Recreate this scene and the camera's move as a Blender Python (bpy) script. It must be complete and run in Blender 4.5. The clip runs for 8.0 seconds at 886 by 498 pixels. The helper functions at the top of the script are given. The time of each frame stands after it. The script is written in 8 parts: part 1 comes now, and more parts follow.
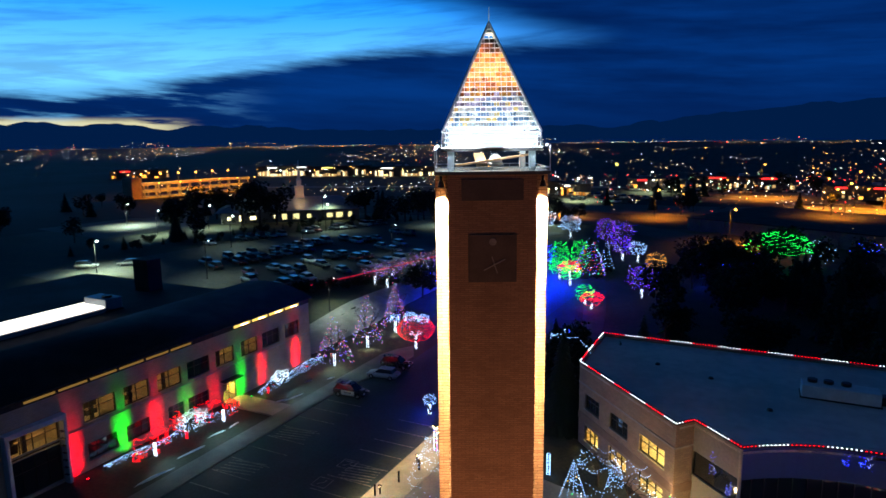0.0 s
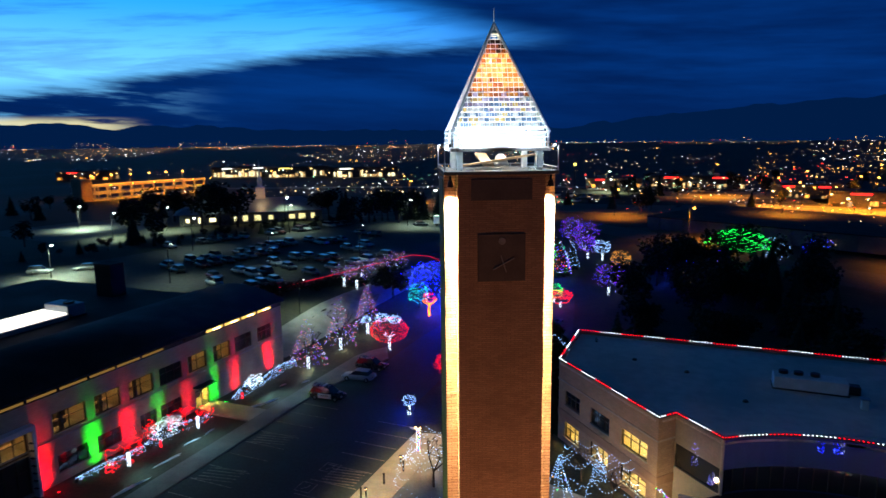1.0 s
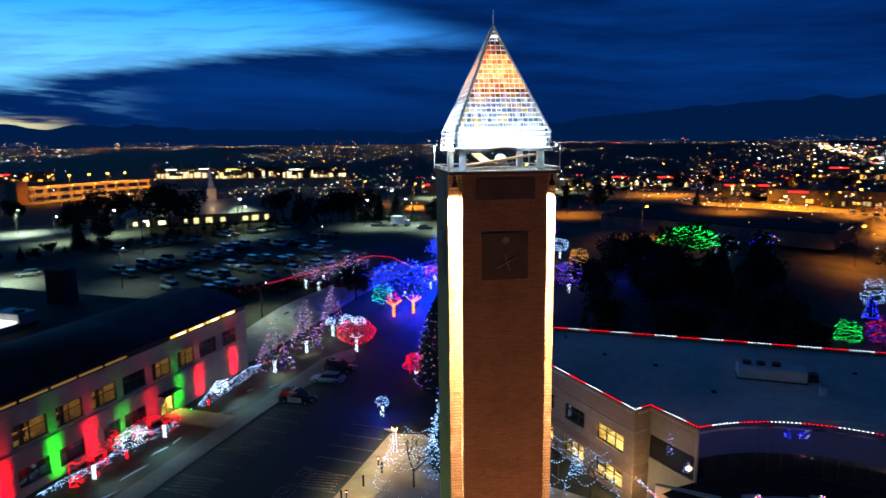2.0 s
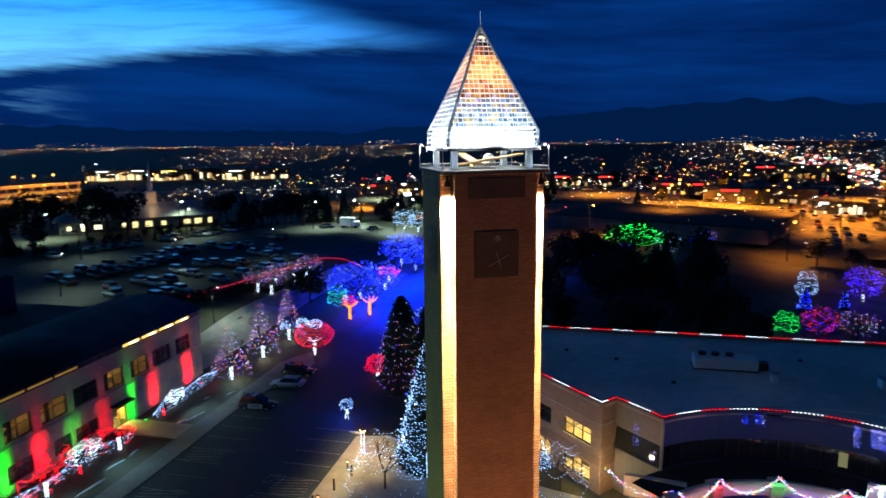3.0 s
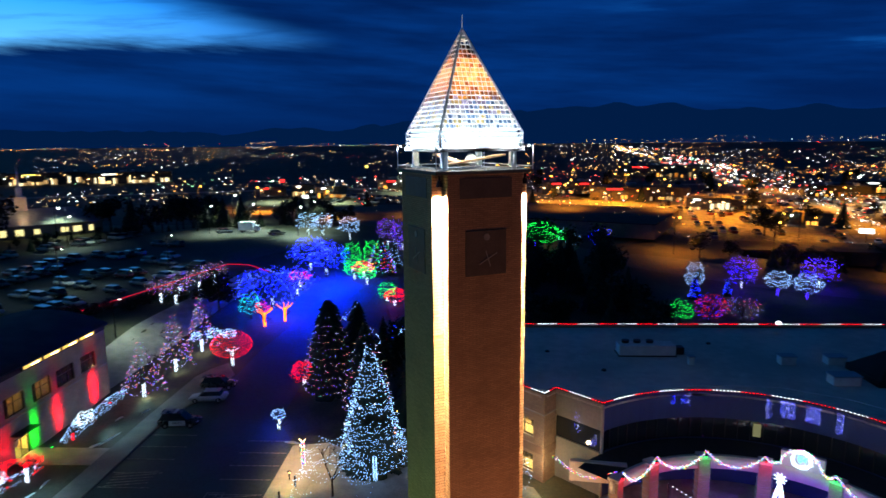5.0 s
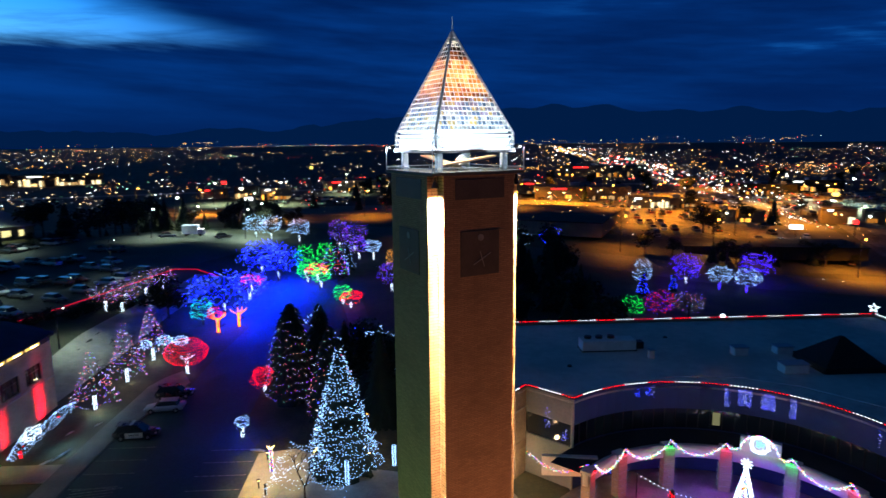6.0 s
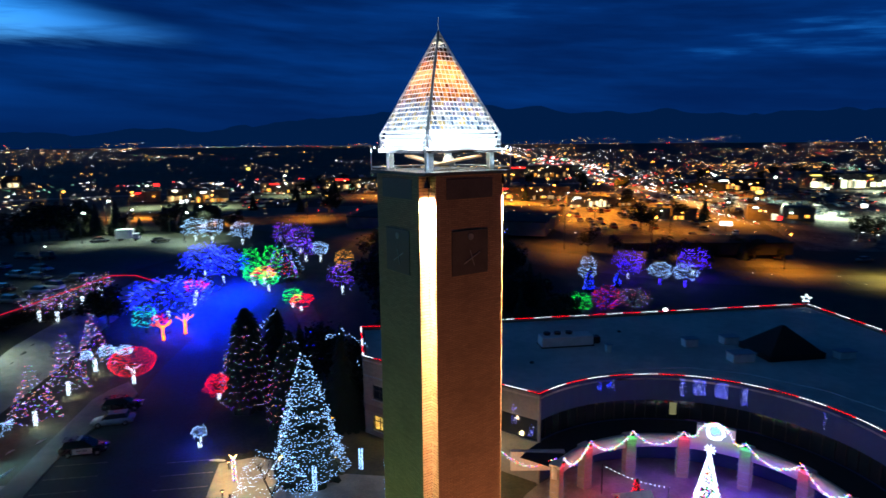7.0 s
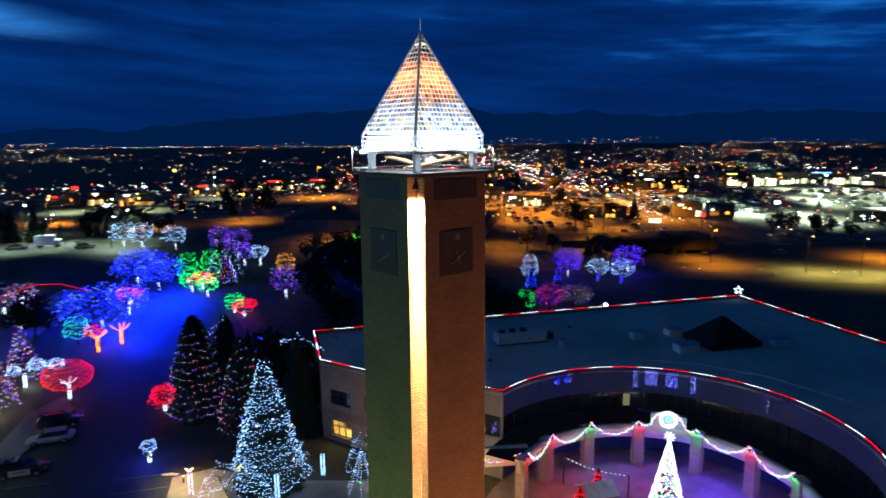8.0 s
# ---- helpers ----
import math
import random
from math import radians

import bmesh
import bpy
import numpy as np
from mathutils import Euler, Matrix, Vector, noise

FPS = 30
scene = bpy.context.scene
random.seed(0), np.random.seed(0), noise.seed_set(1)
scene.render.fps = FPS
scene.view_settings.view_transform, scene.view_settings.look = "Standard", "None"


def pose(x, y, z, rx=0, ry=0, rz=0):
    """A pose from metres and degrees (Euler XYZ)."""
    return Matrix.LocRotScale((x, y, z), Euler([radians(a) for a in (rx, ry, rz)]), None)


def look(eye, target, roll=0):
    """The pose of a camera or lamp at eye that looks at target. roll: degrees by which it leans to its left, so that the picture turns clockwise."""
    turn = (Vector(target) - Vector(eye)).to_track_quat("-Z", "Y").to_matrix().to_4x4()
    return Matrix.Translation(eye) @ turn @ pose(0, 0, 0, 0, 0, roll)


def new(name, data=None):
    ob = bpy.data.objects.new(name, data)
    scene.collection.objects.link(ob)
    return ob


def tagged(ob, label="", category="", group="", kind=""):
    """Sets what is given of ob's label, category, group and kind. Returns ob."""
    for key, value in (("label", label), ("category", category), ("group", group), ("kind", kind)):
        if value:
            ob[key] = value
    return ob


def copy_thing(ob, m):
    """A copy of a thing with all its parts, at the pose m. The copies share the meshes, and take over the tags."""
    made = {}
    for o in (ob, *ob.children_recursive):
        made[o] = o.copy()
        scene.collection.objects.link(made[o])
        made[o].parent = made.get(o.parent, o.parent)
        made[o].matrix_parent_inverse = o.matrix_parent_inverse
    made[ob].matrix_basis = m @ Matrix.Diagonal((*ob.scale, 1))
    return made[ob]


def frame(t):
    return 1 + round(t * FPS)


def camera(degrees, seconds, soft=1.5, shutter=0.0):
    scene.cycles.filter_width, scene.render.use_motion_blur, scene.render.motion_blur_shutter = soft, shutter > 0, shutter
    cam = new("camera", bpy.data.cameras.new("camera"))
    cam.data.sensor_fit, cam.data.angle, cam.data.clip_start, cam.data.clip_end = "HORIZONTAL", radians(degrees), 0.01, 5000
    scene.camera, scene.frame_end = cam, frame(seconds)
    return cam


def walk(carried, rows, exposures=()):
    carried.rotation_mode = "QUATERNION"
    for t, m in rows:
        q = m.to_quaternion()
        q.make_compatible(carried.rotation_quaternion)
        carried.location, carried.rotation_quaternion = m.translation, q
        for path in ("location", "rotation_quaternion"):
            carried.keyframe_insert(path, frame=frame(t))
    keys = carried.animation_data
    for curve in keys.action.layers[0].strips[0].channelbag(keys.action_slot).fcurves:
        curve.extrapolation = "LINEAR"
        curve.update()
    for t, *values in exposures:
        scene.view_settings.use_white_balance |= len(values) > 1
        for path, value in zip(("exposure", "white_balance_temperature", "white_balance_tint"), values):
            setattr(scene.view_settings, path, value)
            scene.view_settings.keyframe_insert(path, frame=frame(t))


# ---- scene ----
cam = camera(69.8, 8.0, 1.5, 1.0)
METRES, EYE, TILT, LEAN, TURN = 20.9, 32.6, 0.0, 0.0, 26.6
ROWS = [
    (0.0, 0.0, 0.0, 0.0, -0.12, -9.71, 0.69),
    (0.5, -0.0592, 0.0005, -0.0002, -1.93, -9.72, 0.69),
    (1.0, -0.1194, 0.0023, 0.0006, -4.06, -9.72, 0.66),
    (2.5, -0.3075, 0.0132, 0.002, -11.3, -9.75, 0.64),
    (3.0, -0.3636, 0.0212, 0.0004, -14.03, -9.73, 0.64),
    (3.5, -0.4198, 0.0319, -0.001, -16.68, -9.73, 0.65),
    (4.0, -0.4805, 0.0471, -0.0015, -19.28, -9.72, 0.62),
    (4.5, -0.5382, 0.0654, -0.0007, -21.67, -9.72, 0.57),
    (6.0, -0.7123, 0.1384, 0.0038, -29.51, -9.68, 0.52),
    (6.5, -0.7663, 0.1673, 0.0035, -32.11, -9.66, 0.51),
    (7.0, -0.8242, 0.2035, 0.0033, -35.26, -9.66, 0.5),
    (7.5, -0.8787, 0.241, 0.0036, -38.33, -9.66, 0.49),
    (8.0, -0.9348, 0.2836, 0.0053, -41.58, -9.67, 0.5),
]
walk(cam, [(t, pose(0, 0, EYE, TILT, LEAN, TURN) @ pose(METRES * x, METRES * y, METRES * z, 90 + pitch, roll, yaw)) for t, x, y, z, yaw, pitch, roll in ROWS])


# ---- world: dusk sky with broken cloud ----
def nodes_of(owner):
    owner.use_nodes = True
    owner.node_tree.nodes.clear()
    return owner.node_tree


def link(tree, a, b):
    tree.links.new(a, b)


def calc(tree, op, a, b=None, clamp=False):
    n = tree.nodes.new("ShaderNodeMath")
    n.operation, n.use_clamp = op, clamp
    for i, v in enumerate((a, b)):
        if v is None:
            continue
        if isinstance(v, (int, float)):
            n.inputs[i].default_value = v
        else:
            link(tree, v, n.inputs[i])
    return n.outputs[0]


def span(tree, v, a, b, c=0.0, d=1.0):
    n = tree.nodes.new("ShaderNodeMapRange")
    n.interpolation_type = "SMOOTHSTEP"
    link(tree, v, n.inputs["Value"])
    for key, value in (("From Min", a), ("From Max", b), ("To Min", c), ("To Max", d)):
        n.inputs[key].default_value = value
    return n.outputs["Result"]


def blend(tree, f, a, b):
    n = tree.nodes.new("ShaderNodeMix")
    n.data_type = "RGBA"
    if isinstance(f, (int, float)):
        n.inputs["Factor"].default_value = f
    else:
        link(tree, f, n.inputs["Factor"])
    for key, v in (("A", a), ("B", b)):
        socket = [s for s in n.inputs if s.name == key and s.type == "RGBA"][0]
        if isinstance(v, tuple):
            socket.default_value = (*v, 1)
        else:
            link(tree, v, socket)
    return [s for s in n.outputs if s.type == "RGBA"][0]


def rough_noise(tree, vec, scale, detail=4.0, rough=0.55):
    n = tree.nodes.new("ShaderNodeTexNoise")
    n.inputs["Scale"].default_value, n.inputs["Detail"].default_value = scale, detail
    n.inputs["Roughness"].default_value = rough
    if vec is not None:
        link(tree, vec, n.inputs["Vector"])
    return n.outputs["Fac"]


world = bpy.data.worlds.new("dusk")
scene.world = world
wt = nodes_of(world)
coord = wt.nodes.new("ShaderNodeTexCoord")
sep = wt.nodes.new("ShaderNodeSeparateXYZ")
link(wt, coord.outputs["Generated"], sep.inputs[0])
azim = calc(wt, "MULTIPLY", calc(wt, "ARCTAN2", sep.outputs[0], sep.outputs[1]), 57.2958)
elev = calc(wt, "MULTIPLY", calc(wt, "ARCSINE", sep.outputs[2]), 57.2958)
# bands of cloud lie nearly level: long in azimuth, short in elevation
lay = wt.nodes.new("ShaderNodeCombineXYZ")
link(wt, calc(wt, "MULTIPLY", azim, 0.023), lay.inputs[0])
link(wt, calc(wt, "ADD", calc(wt, "MULTIPLY", elev, 0.20), calc(wt, "MULTIPLY", azim, 0.012)), lay.inputs[1])
big = rough_noise(wt, lay.outputs[0], 1.25, 5.0, 0.5)
fine = rough_noise(wt, lay.outputs[0], 3.6, 6.0, 0.6)
mixed = calc(wt, "ADD", calc(wt, "MULTIPLY", big, 0.6), calc(wt, "MULTIPLY", fine, 0.4))
wisp = calc(wt, "MULTIPLY", calc(wt, "SUBTRACT", fine, 0.5), 2.6)
roll = calc(wt, "MULTIPLY", calc(wt, "SUBTRACT", big, 0.5), 3.2)
past = span(wt, azim, -175.0, -120.0)
# a clear wedge in the north-west between a low bank and a higher sheet of cloud
floor_el = calc(wt, "ADD", span(wt, azim, -60.0, -26.0, 0.0, 4.0), 3.7)
over = calc(wt, "ADD", calc(wt, "SUBTRACT", elev, floor_el), wisp)
ceil_el = calc(wt, "ADD", calc(wt, "MULTIPLY", calc(wt, "ADD", azim, 14.0), -0.17), 9.8)
under = calc(wt, "ADD", calc(wt, "SUBTRACT", ceil_el, elev), roll)
gap = calc(wt, "MULTIPLY", span(wt, over, -0.6, 1.0), span(wt, under, -0.5, 1.8))
streak = wt.nodes.new("ShaderNodeCombineXYZ")
link(wt, calc(wt, "MULTIPLY", azim, 0.05), streak.inputs[0])
link(wt, calc(wt, "ADD", calc(wt, "MULTIPLY", elev, 0.55), calc(wt, "MULTIPLY", azim, -0.05)), streak.inputs[1])
veil = rough_noise(wt, streak.outputs[0], 1.6, 7.0, 0.62)
gap = calc(wt, "MULTIPLY", gap, span(wt, veil, 0.34, 0.56, 0.66, 1.0))
gap = calc(wt, "MULTIPLY", calc(wt, "MULTIPLY", gap, past), span(wt, azim, -10.0, -24.0))
cloud = blend(wt, span(wt, mixed, 0.36, 0.68), (0.0003, 0.0110, 0.072), (0.0007, 0.030, 0.172))
east_light = calc(wt, "MULTIPLY", span(wt, mixed, 0.52, 0.66), calc(wt, "MULTIPLY", span(wt, azim, 8.0, 24.0), span(wt, elev, 4.5, 8.0)))
cloud = blend(wt, calc(wt, "MULTIPLY", east_light, 0.8), cloud, (0.008, 0.13, 0.48))
dim = calc(wt, "MULTIPLY", span(wt, elev, 5.0, 0.5), span(wt, azim, -46.0, -20.0, 0.35, 0.8))
cloud = blend(wt, dim, cloud, (0.0005, 0.0125, 0.078))
clear = blend(wt, span(wt, elev, 4.5, 12.0), (0.16, 0.60, 1.08), (0.015, 0.33, 1.06))
clear = blend(wt, span(wt, azim, -36.0, -16.0, 0.0, 0.75), clear, (0.016, 0.17, 0.62))
sky = blend(wt, gap, cloud, clear)
# torn streaks and a yellow afterglow towards the set sun
far_west = calc(wt, "MULTIPLY", span(wt, azim, -40.0, -54.0), past)
tear = calc(wt, "MULTIPLY", span(wt, calc(wt, "ADD", fine, calc(wt, "MULTIPLY", big, 0.5)), 0.73, 0.88), span(wt, elev, 8.5, 5.0))
sky = blend(wt, calc(wt, "MULTIPLY", calc(wt, "MULTIPLY", tear, far_west), 0.75), sky, (0.10, 0.36, 0.66))
strip = calc(wt, "MULTIPLY", span(wt, elev, 2.2, 1.6), span(wt, azim, -46.5, -51.0))
strip = calc(wt, "MULTIPLY", strip, calc(wt, "MULTIPLY", span(wt, fine, 0.42, 0.54), past))
sky = blend(wt, calc(wt, "MULTIPLY", strip, 0.85), sky, (0.66, 0.62, 0.36))
# the unseen sky overhead and behind is darkened to lower the ambient light
thick = calc(wt, "MAXIMUM", span(wt, elev, 20.0, 40.0), span(wt, sep.outputs[1], 0.15, -0.2))
sky = blend(wt, calc(wt, "MULTIPLY", thick, 0.8), sky, (0.0004, 0.0075, 0.016))
back = wt.nodes.new("ShaderNodeBackground")
link(wt, sky, back.inputs["Color"])
back.inputs["Strength"].default_value = 1.0
scene.view_settings.exposure = 0.38
wout = wt.nodes.new("ShaderNodeOutputWorld")
link(wt, back.outputs[0], wout.inputs["Surface"])


# ---- lamps ----
def point(x, y, z, power, colour, radius=0.3):
    d = bpy.data.lights.new("lamp_light", "POINT")
    d.energy, d.color, d.shadow_soft_size = power, colour, radius
    ob = new("lamp_light", d)
    ob.location = (x, y, z)
    return ob


def spot(eye, target, power, colour, cone, soft=0.4, radius=0.08):
    d = bpy.data.lights.new("spot_light", "SPOT")
    d.energy, d.color, d.shadow_soft_size = power, colour, radius
    d.spot_size, d.spot_blend = radians(cone), soft
    ob = new("spot_light", d)
    ob.matrix_world = look(eye, target)
    return ob


# ---- materials ----
def surface(name, a, b, scale=1.0, rough=0.8, bump=0.0, metal=0.0, fine=0.0, per_object=0.0):
    """Two colours mixed by noise at one scale, with grain at ten times that scale."""
    m = bpy.data.materials.new(name)
    t = nodes_of(m)
    out = t.nodes.new("ShaderNodeOutputMaterial")
    p = t.nodes.new("ShaderNodeBsdfPrincipled")
    link(t, p.outputs[0], out.inputs["Surface"])
    geo = t.nodes.new("ShaderNodeNewGeometry")
    n1 = rough_noise(t, geo.outputs["Position"], scale, 4.0)
    n2 = rough_noise(t, geo.outputs["Position"], scale * 11, 3.0)
    f = span(t, calc(t, "ADD", calc(t, "MULTIPLY", n1, 0.65), calc(t, "MULTIPLY", n2, 0.35)), 0.36, 0.64)
    col = blend(t, f, a, b)
    if per_object:
        info = t.nodes.new("ShaderNodeObjectInfo")
        hsv = t.nodes.new("ShaderNodeHueSaturation")
        link(t, span(t, info.outputs["Random"], 0, 1, 1 - per_object, 1 + per_object), hsv.inputs["Value"])
        link(t, col, hsv.inputs["Color"])
        col = hsv.outputs[0]
    link(t, col, p.inputs["Base Color"])
    p.inputs["Metallic"].default_value = metal
    link(t, span(t, n1, 0.3, 0.7, max(0.03, rough - 0.12), min(1, rough + 0.1)), p.inputs["Roughness"])
    if bump:
        bn = t.nodes.new("ShaderNodeBump")
        bn.inputs["Strength"].default_value, bn.inputs["Distance"].default_value = bump, 0.03
        link(t, n2, bn.inputs["Height"])
        link(t, bn.outputs[0], p.inputs["Normal"])
    return m


def brickwork(name, a, b, joint, wide=0.40, high=0.10, rough=0.85):
    """Coursed masonry, laid along each wall by its own direction in plan."""
    m = bpy.data.materials.new(name)
    t = nodes_of(m)
    out = t.nodes.new("ShaderNodeOutputMaterial")
    p = t.nodes.new("ShaderNodeBsdfPrincipled")
    link(t, p.outputs[0], out.inputs["Surface"])
    geo = t.nodes.new("ShaderNodeNewGeometry")
    sp = t.nodes.new("ShaderNodeSeparateXYZ")
    link(t, geo.outputs["Position"], sp.inputs[0])
    sn = t.nodes.new("ShaderNodeSeparateXYZ")
    link(t, geo.outputs["True Normal"], sn.inputs[0])
    along = calc(t, "SUBTRACT", calc(t, "MULTIPLY", sp.outputs[0], sn.outputs[1]), calc(t, "MULTIPLY", sp.outputs[1], sn.outputs[0]))
    uv = t.nodes.new("ShaderNodeCombineXYZ")
    link(t, along, uv.inputs[0])
    link(t, sp.outputs[2], uv.inputs[1])
    bt = t.nodes.new("ShaderNodeTexBrick")
    link(t, uv.outputs[0], bt.inputs["Vector"])
    bt.inputs["Scale"].default_value = 1.0
    bt.inputs["Brick Width"].default_value, bt.inputs["Row Height"].default_value = wide, high
    bt.inputs["Mortar Size"].default_value, bt.inputs["Mortar Smooth"].default_value = 0.012, 0.2
    bt.inputs["Bias"].default_value = -0.1
    for key, c in (("Color1", a), ("Color2", b), ("Mortar", joint)):
        bt.inputs[key].default_value = (*c, 1)
    stain = rough_noise(t, geo.outputs["Position"], 0.45, 4.0)
    col = blend(t, span(t, stain, 0.42, 0.75, 0, 0.28), bt.outputs["Color"], tuple(0.5 * v for v in joint))
    link(t, col, p.inputs["Base Color"])
    p.inputs["Roughness"].default_value = rough
    bn = t.nodes.new("ShaderNodeBump")
    bn.inputs["Strength"].default_value, bn.inputs["Distance"].default_value = 0.7, 0.02
    bn.invert = True
    link(t, bt.outputs["Fac"], bn.inputs["Height"])
    link(t, bn.outputs[0], p.inputs["Normal"])
    return m


def glow(name, colour, strength, sampled=False):
    m = bpy.data.materials.new(name)
    t = nodes_of(m)
    out = t.nodes.new("ShaderNodeOutputMaterial")
    e = t.nodes.new("ShaderNodeEmission")
    e.inputs["Color"].default_value, e.inputs["Strength"].default_value = (*colour, 1), strength
    link(t, e.outputs[0], out.inputs["Surface"])
    if not sampled:
        m.cycles.emission_sampling = "NONE"
    return m


def glow_mixed(name, colours, strength):
    """Bulbs of several colours on one string: each bulb takes its own."""
    m = bpy.data.materials.new(name)
    t = nodes_of(m)
    out = t.nodes.new("ShaderNodeOutputMaterial")
    e = t.nodes.new("ShaderNodeEmission")
    geo = t.nodes.new("ShaderNodeNewGeometry")
    ramp = t.nodes.new("ShaderNodeValToRGB")
    ramp.color_ramp.interpolation = "CONSTANT"
    while len(ramp.color_ramp.elements) < len(colours):
        ramp.color_ramp.elements.new(0.5)
    for i, c in enumerate(colours):
        ramp.color_ramp.elements[i].position = i / len(colours)
        ramp.color_ramp.elements[i].color = (*c, 1)
    link(t, geo.outputs["Random Per Island"], ramp.inputs["Fac"])
    link(t, ramp.outputs["Color"], e.inputs["Color"])
    e.inputs["Strength"].default_value = strength
    link(t, e.outputs[0], out.inputs["Surface"])
    m.cycles.emission_sampling = "NONE"
    return m


def glow_varied(name, colour, strength):
    """Far lamps of one colour whose brightness differs from lamp to lamp."""
    m = bpy.data.materials.new(name)
    t = nodes_of(m)
    out = t.nodes.new("ShaderNodeOutputMaterial")
    e = t.nodes.new("ShaderNodeEmission")
    geo = t.nodes.new("ShaderNodeNewGeometry")
    e.inputs["Color"].default_value = (*colour, 1)
    v = calc(t, "POWER", geo.outputs["Random Per Island"], 2.6)
    link(t, calc(t, "MULTIPLY", calc(t, "ADD", calc(t, "MULTIPLY", v, 2.6), 0.12), strength), e.inputs["Strength"])
    link(t, e.outputs[0], out.inputs["Surface"])
    m.cycles.emission_sampling = "NONE"
    return m


def glazing(name, tint=(0.02, 0.025, 0.03), rough=0.06):
    m = bpy.data.materials.new(name)
    t = nodes_of(m)
    out = t.nodes.new("ShaderNodeOutputMaterial")
    p = t.nodes.new("ShaderNodeBsdfPrincipled")
    p.inputs["Base Color"].default_value = (*tint, 1)
    p.inputs["Roughness"].default_value = rough
    p.inputs["Specular IOR Level"].default_value = 0.6
    link(t, p.outputs[0], out.inputs["Surface"])
    return m


M_GRASS = surface("dormant_grass", (0.034, 0.037, 0.026), (0.078, 0.076, 0.052), 0.25, 0.95, 0.5)
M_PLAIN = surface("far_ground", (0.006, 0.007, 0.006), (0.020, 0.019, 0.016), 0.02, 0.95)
M_ASPHALT = surface("asphalt", (0.014, 0.032, 0.040), (0.040, 0.068, 0.080), 0.3, 0.8, 0.3)
M_LOT = surface("worn_asphalt", (0.045, 0.048, 0.046), (0.095, 0.096, 0.090), 0.12, 0.85, 0.2)
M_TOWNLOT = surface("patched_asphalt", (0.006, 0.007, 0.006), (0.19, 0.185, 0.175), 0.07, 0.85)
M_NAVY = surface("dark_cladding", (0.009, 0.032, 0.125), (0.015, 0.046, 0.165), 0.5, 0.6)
M_CONCRETE = surface("concrete", (0.26, 0.25, 0.23), (0.38, 0.36, 0.33), 0.5, 0.85, 0.2)
M_PAVER = surface("plaza_paving", (0.14, 0.13, 0.125), (0.26, 0.24, 0.23), 0.6, 0.6, 0.2)
M_PAINT = surface("road_paint", (0.06, 0.065, 0.065), (0.34, 0.34, 0.31), 2.6, 0.7)
M_BRICK = brickwork("tower_brick", (0.34, 0.205, 0.125), (0.26, 0.150, 0.09), (0.16, 0.10, 0.065))
M_NOTCH = brickwork("ledged_brick", (0.46, 0.31, 0.19), (0.37, 0.23, 0.13), (0.10, 0.055, 0.03), 0.6, 0.16)
M_LBRICK = brickwork("buff_brick", (0.42, 0.35, 0.275), (0.36, 0.30, 0.23), (0.26, 0.22, 0.175), 0.45, 0.22)
M_RBRICK = brickwork("tan_brick", (0.36, 0.27, 0.20), (0.30, 0.22, 0.16), (0.22, 0.17, 0.13), 0.45, 0.22)
M_STUCCO = surface("grey_stucco", (0.20, 0.20, 0.20), (0.27, 0.26, 0.25), 0.4, 0.9, 0.2)
M_ROOF = surface("membrane_roof", (0.46, 0.45, 0.42), (0.68, 0.65, 0.60), 0.09, 0.9, 0.15)
M_DARKROOF = surface("dark_metal_roof", (0.005, 0.006, 0.007), (0.010, 0.011, 0.013), 0.3, 0.9)
M_TAR = surface("tar_roof", (0.012, 0.012, 0.013), (0.026, 0.025, 0.025), 0.2, 0.9)
M_STEEL = surface("painted_steel", (0.24, 0.28, 0.32), (0.34, 0.38, 0.42), 1.5, 0.5, metal=0.3)
M_DARKSTEEL = surface("dark_steel", (0.018, 0.018, 0.020), (0.035, 0.035, 0.037), 2.0, 0.5, metal=0.6)
M_WHITE = surface("white_lattice", (0.70, 0.71, 0.73), (0.80, 0.81, 0.82), 2.0, 0.6)
M_WHITEPAINT = surface("white_paint", (0.62, 0.62, 0.60), (0.76, 0.76, 0.74), 1.5, 0.6)
M_FRAME = surface("bronze_frame", (0.020, 0.018, 0.016), (0.038, 0.034, 0.030), 3.0, 0.5, metal=0.4)
M_BARK = surface("bark", (0.045, 0.034, 0.026), (0.085, 0.066, 0.050), 4.0, 0.95, 0.6)
M_NEEDLE = surface("needles", (0.008, 0.017, 0.010), (0.020, 0.034, 0.018), 1.2, 0.9)
M_LEAF = surface("dark_foliage", (0.008, 0.012, 0.006), (0.019, 0.024, 0.011), 0.9, 0.9)
M_TWIG = surface("bare_twigs", (0.028, 0.022, 0.018), (0.05, 0.04, 0.032), 2.0, 0.95)
M_GLASS = glazing("dark_glass")
# haze is put into the colour: the far range gives off faint blue
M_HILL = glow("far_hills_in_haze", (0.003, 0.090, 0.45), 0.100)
M_CABLE = surface("black_cable", (0.015, 0.015, 0.015), (0.025, 0.025, 0.025), 5.0, 0.6)
M_WOOD = surface("tan_timber", (0.42, 0.27, 0.15), (0.52, 0.36, 0.21), 1.2, 0.7)
M_SNOW = surface("old_snow", (0.55, 0.56, 0.58), (0.75, 0.76, 0.78), 1.0, 0.9, 0.3)

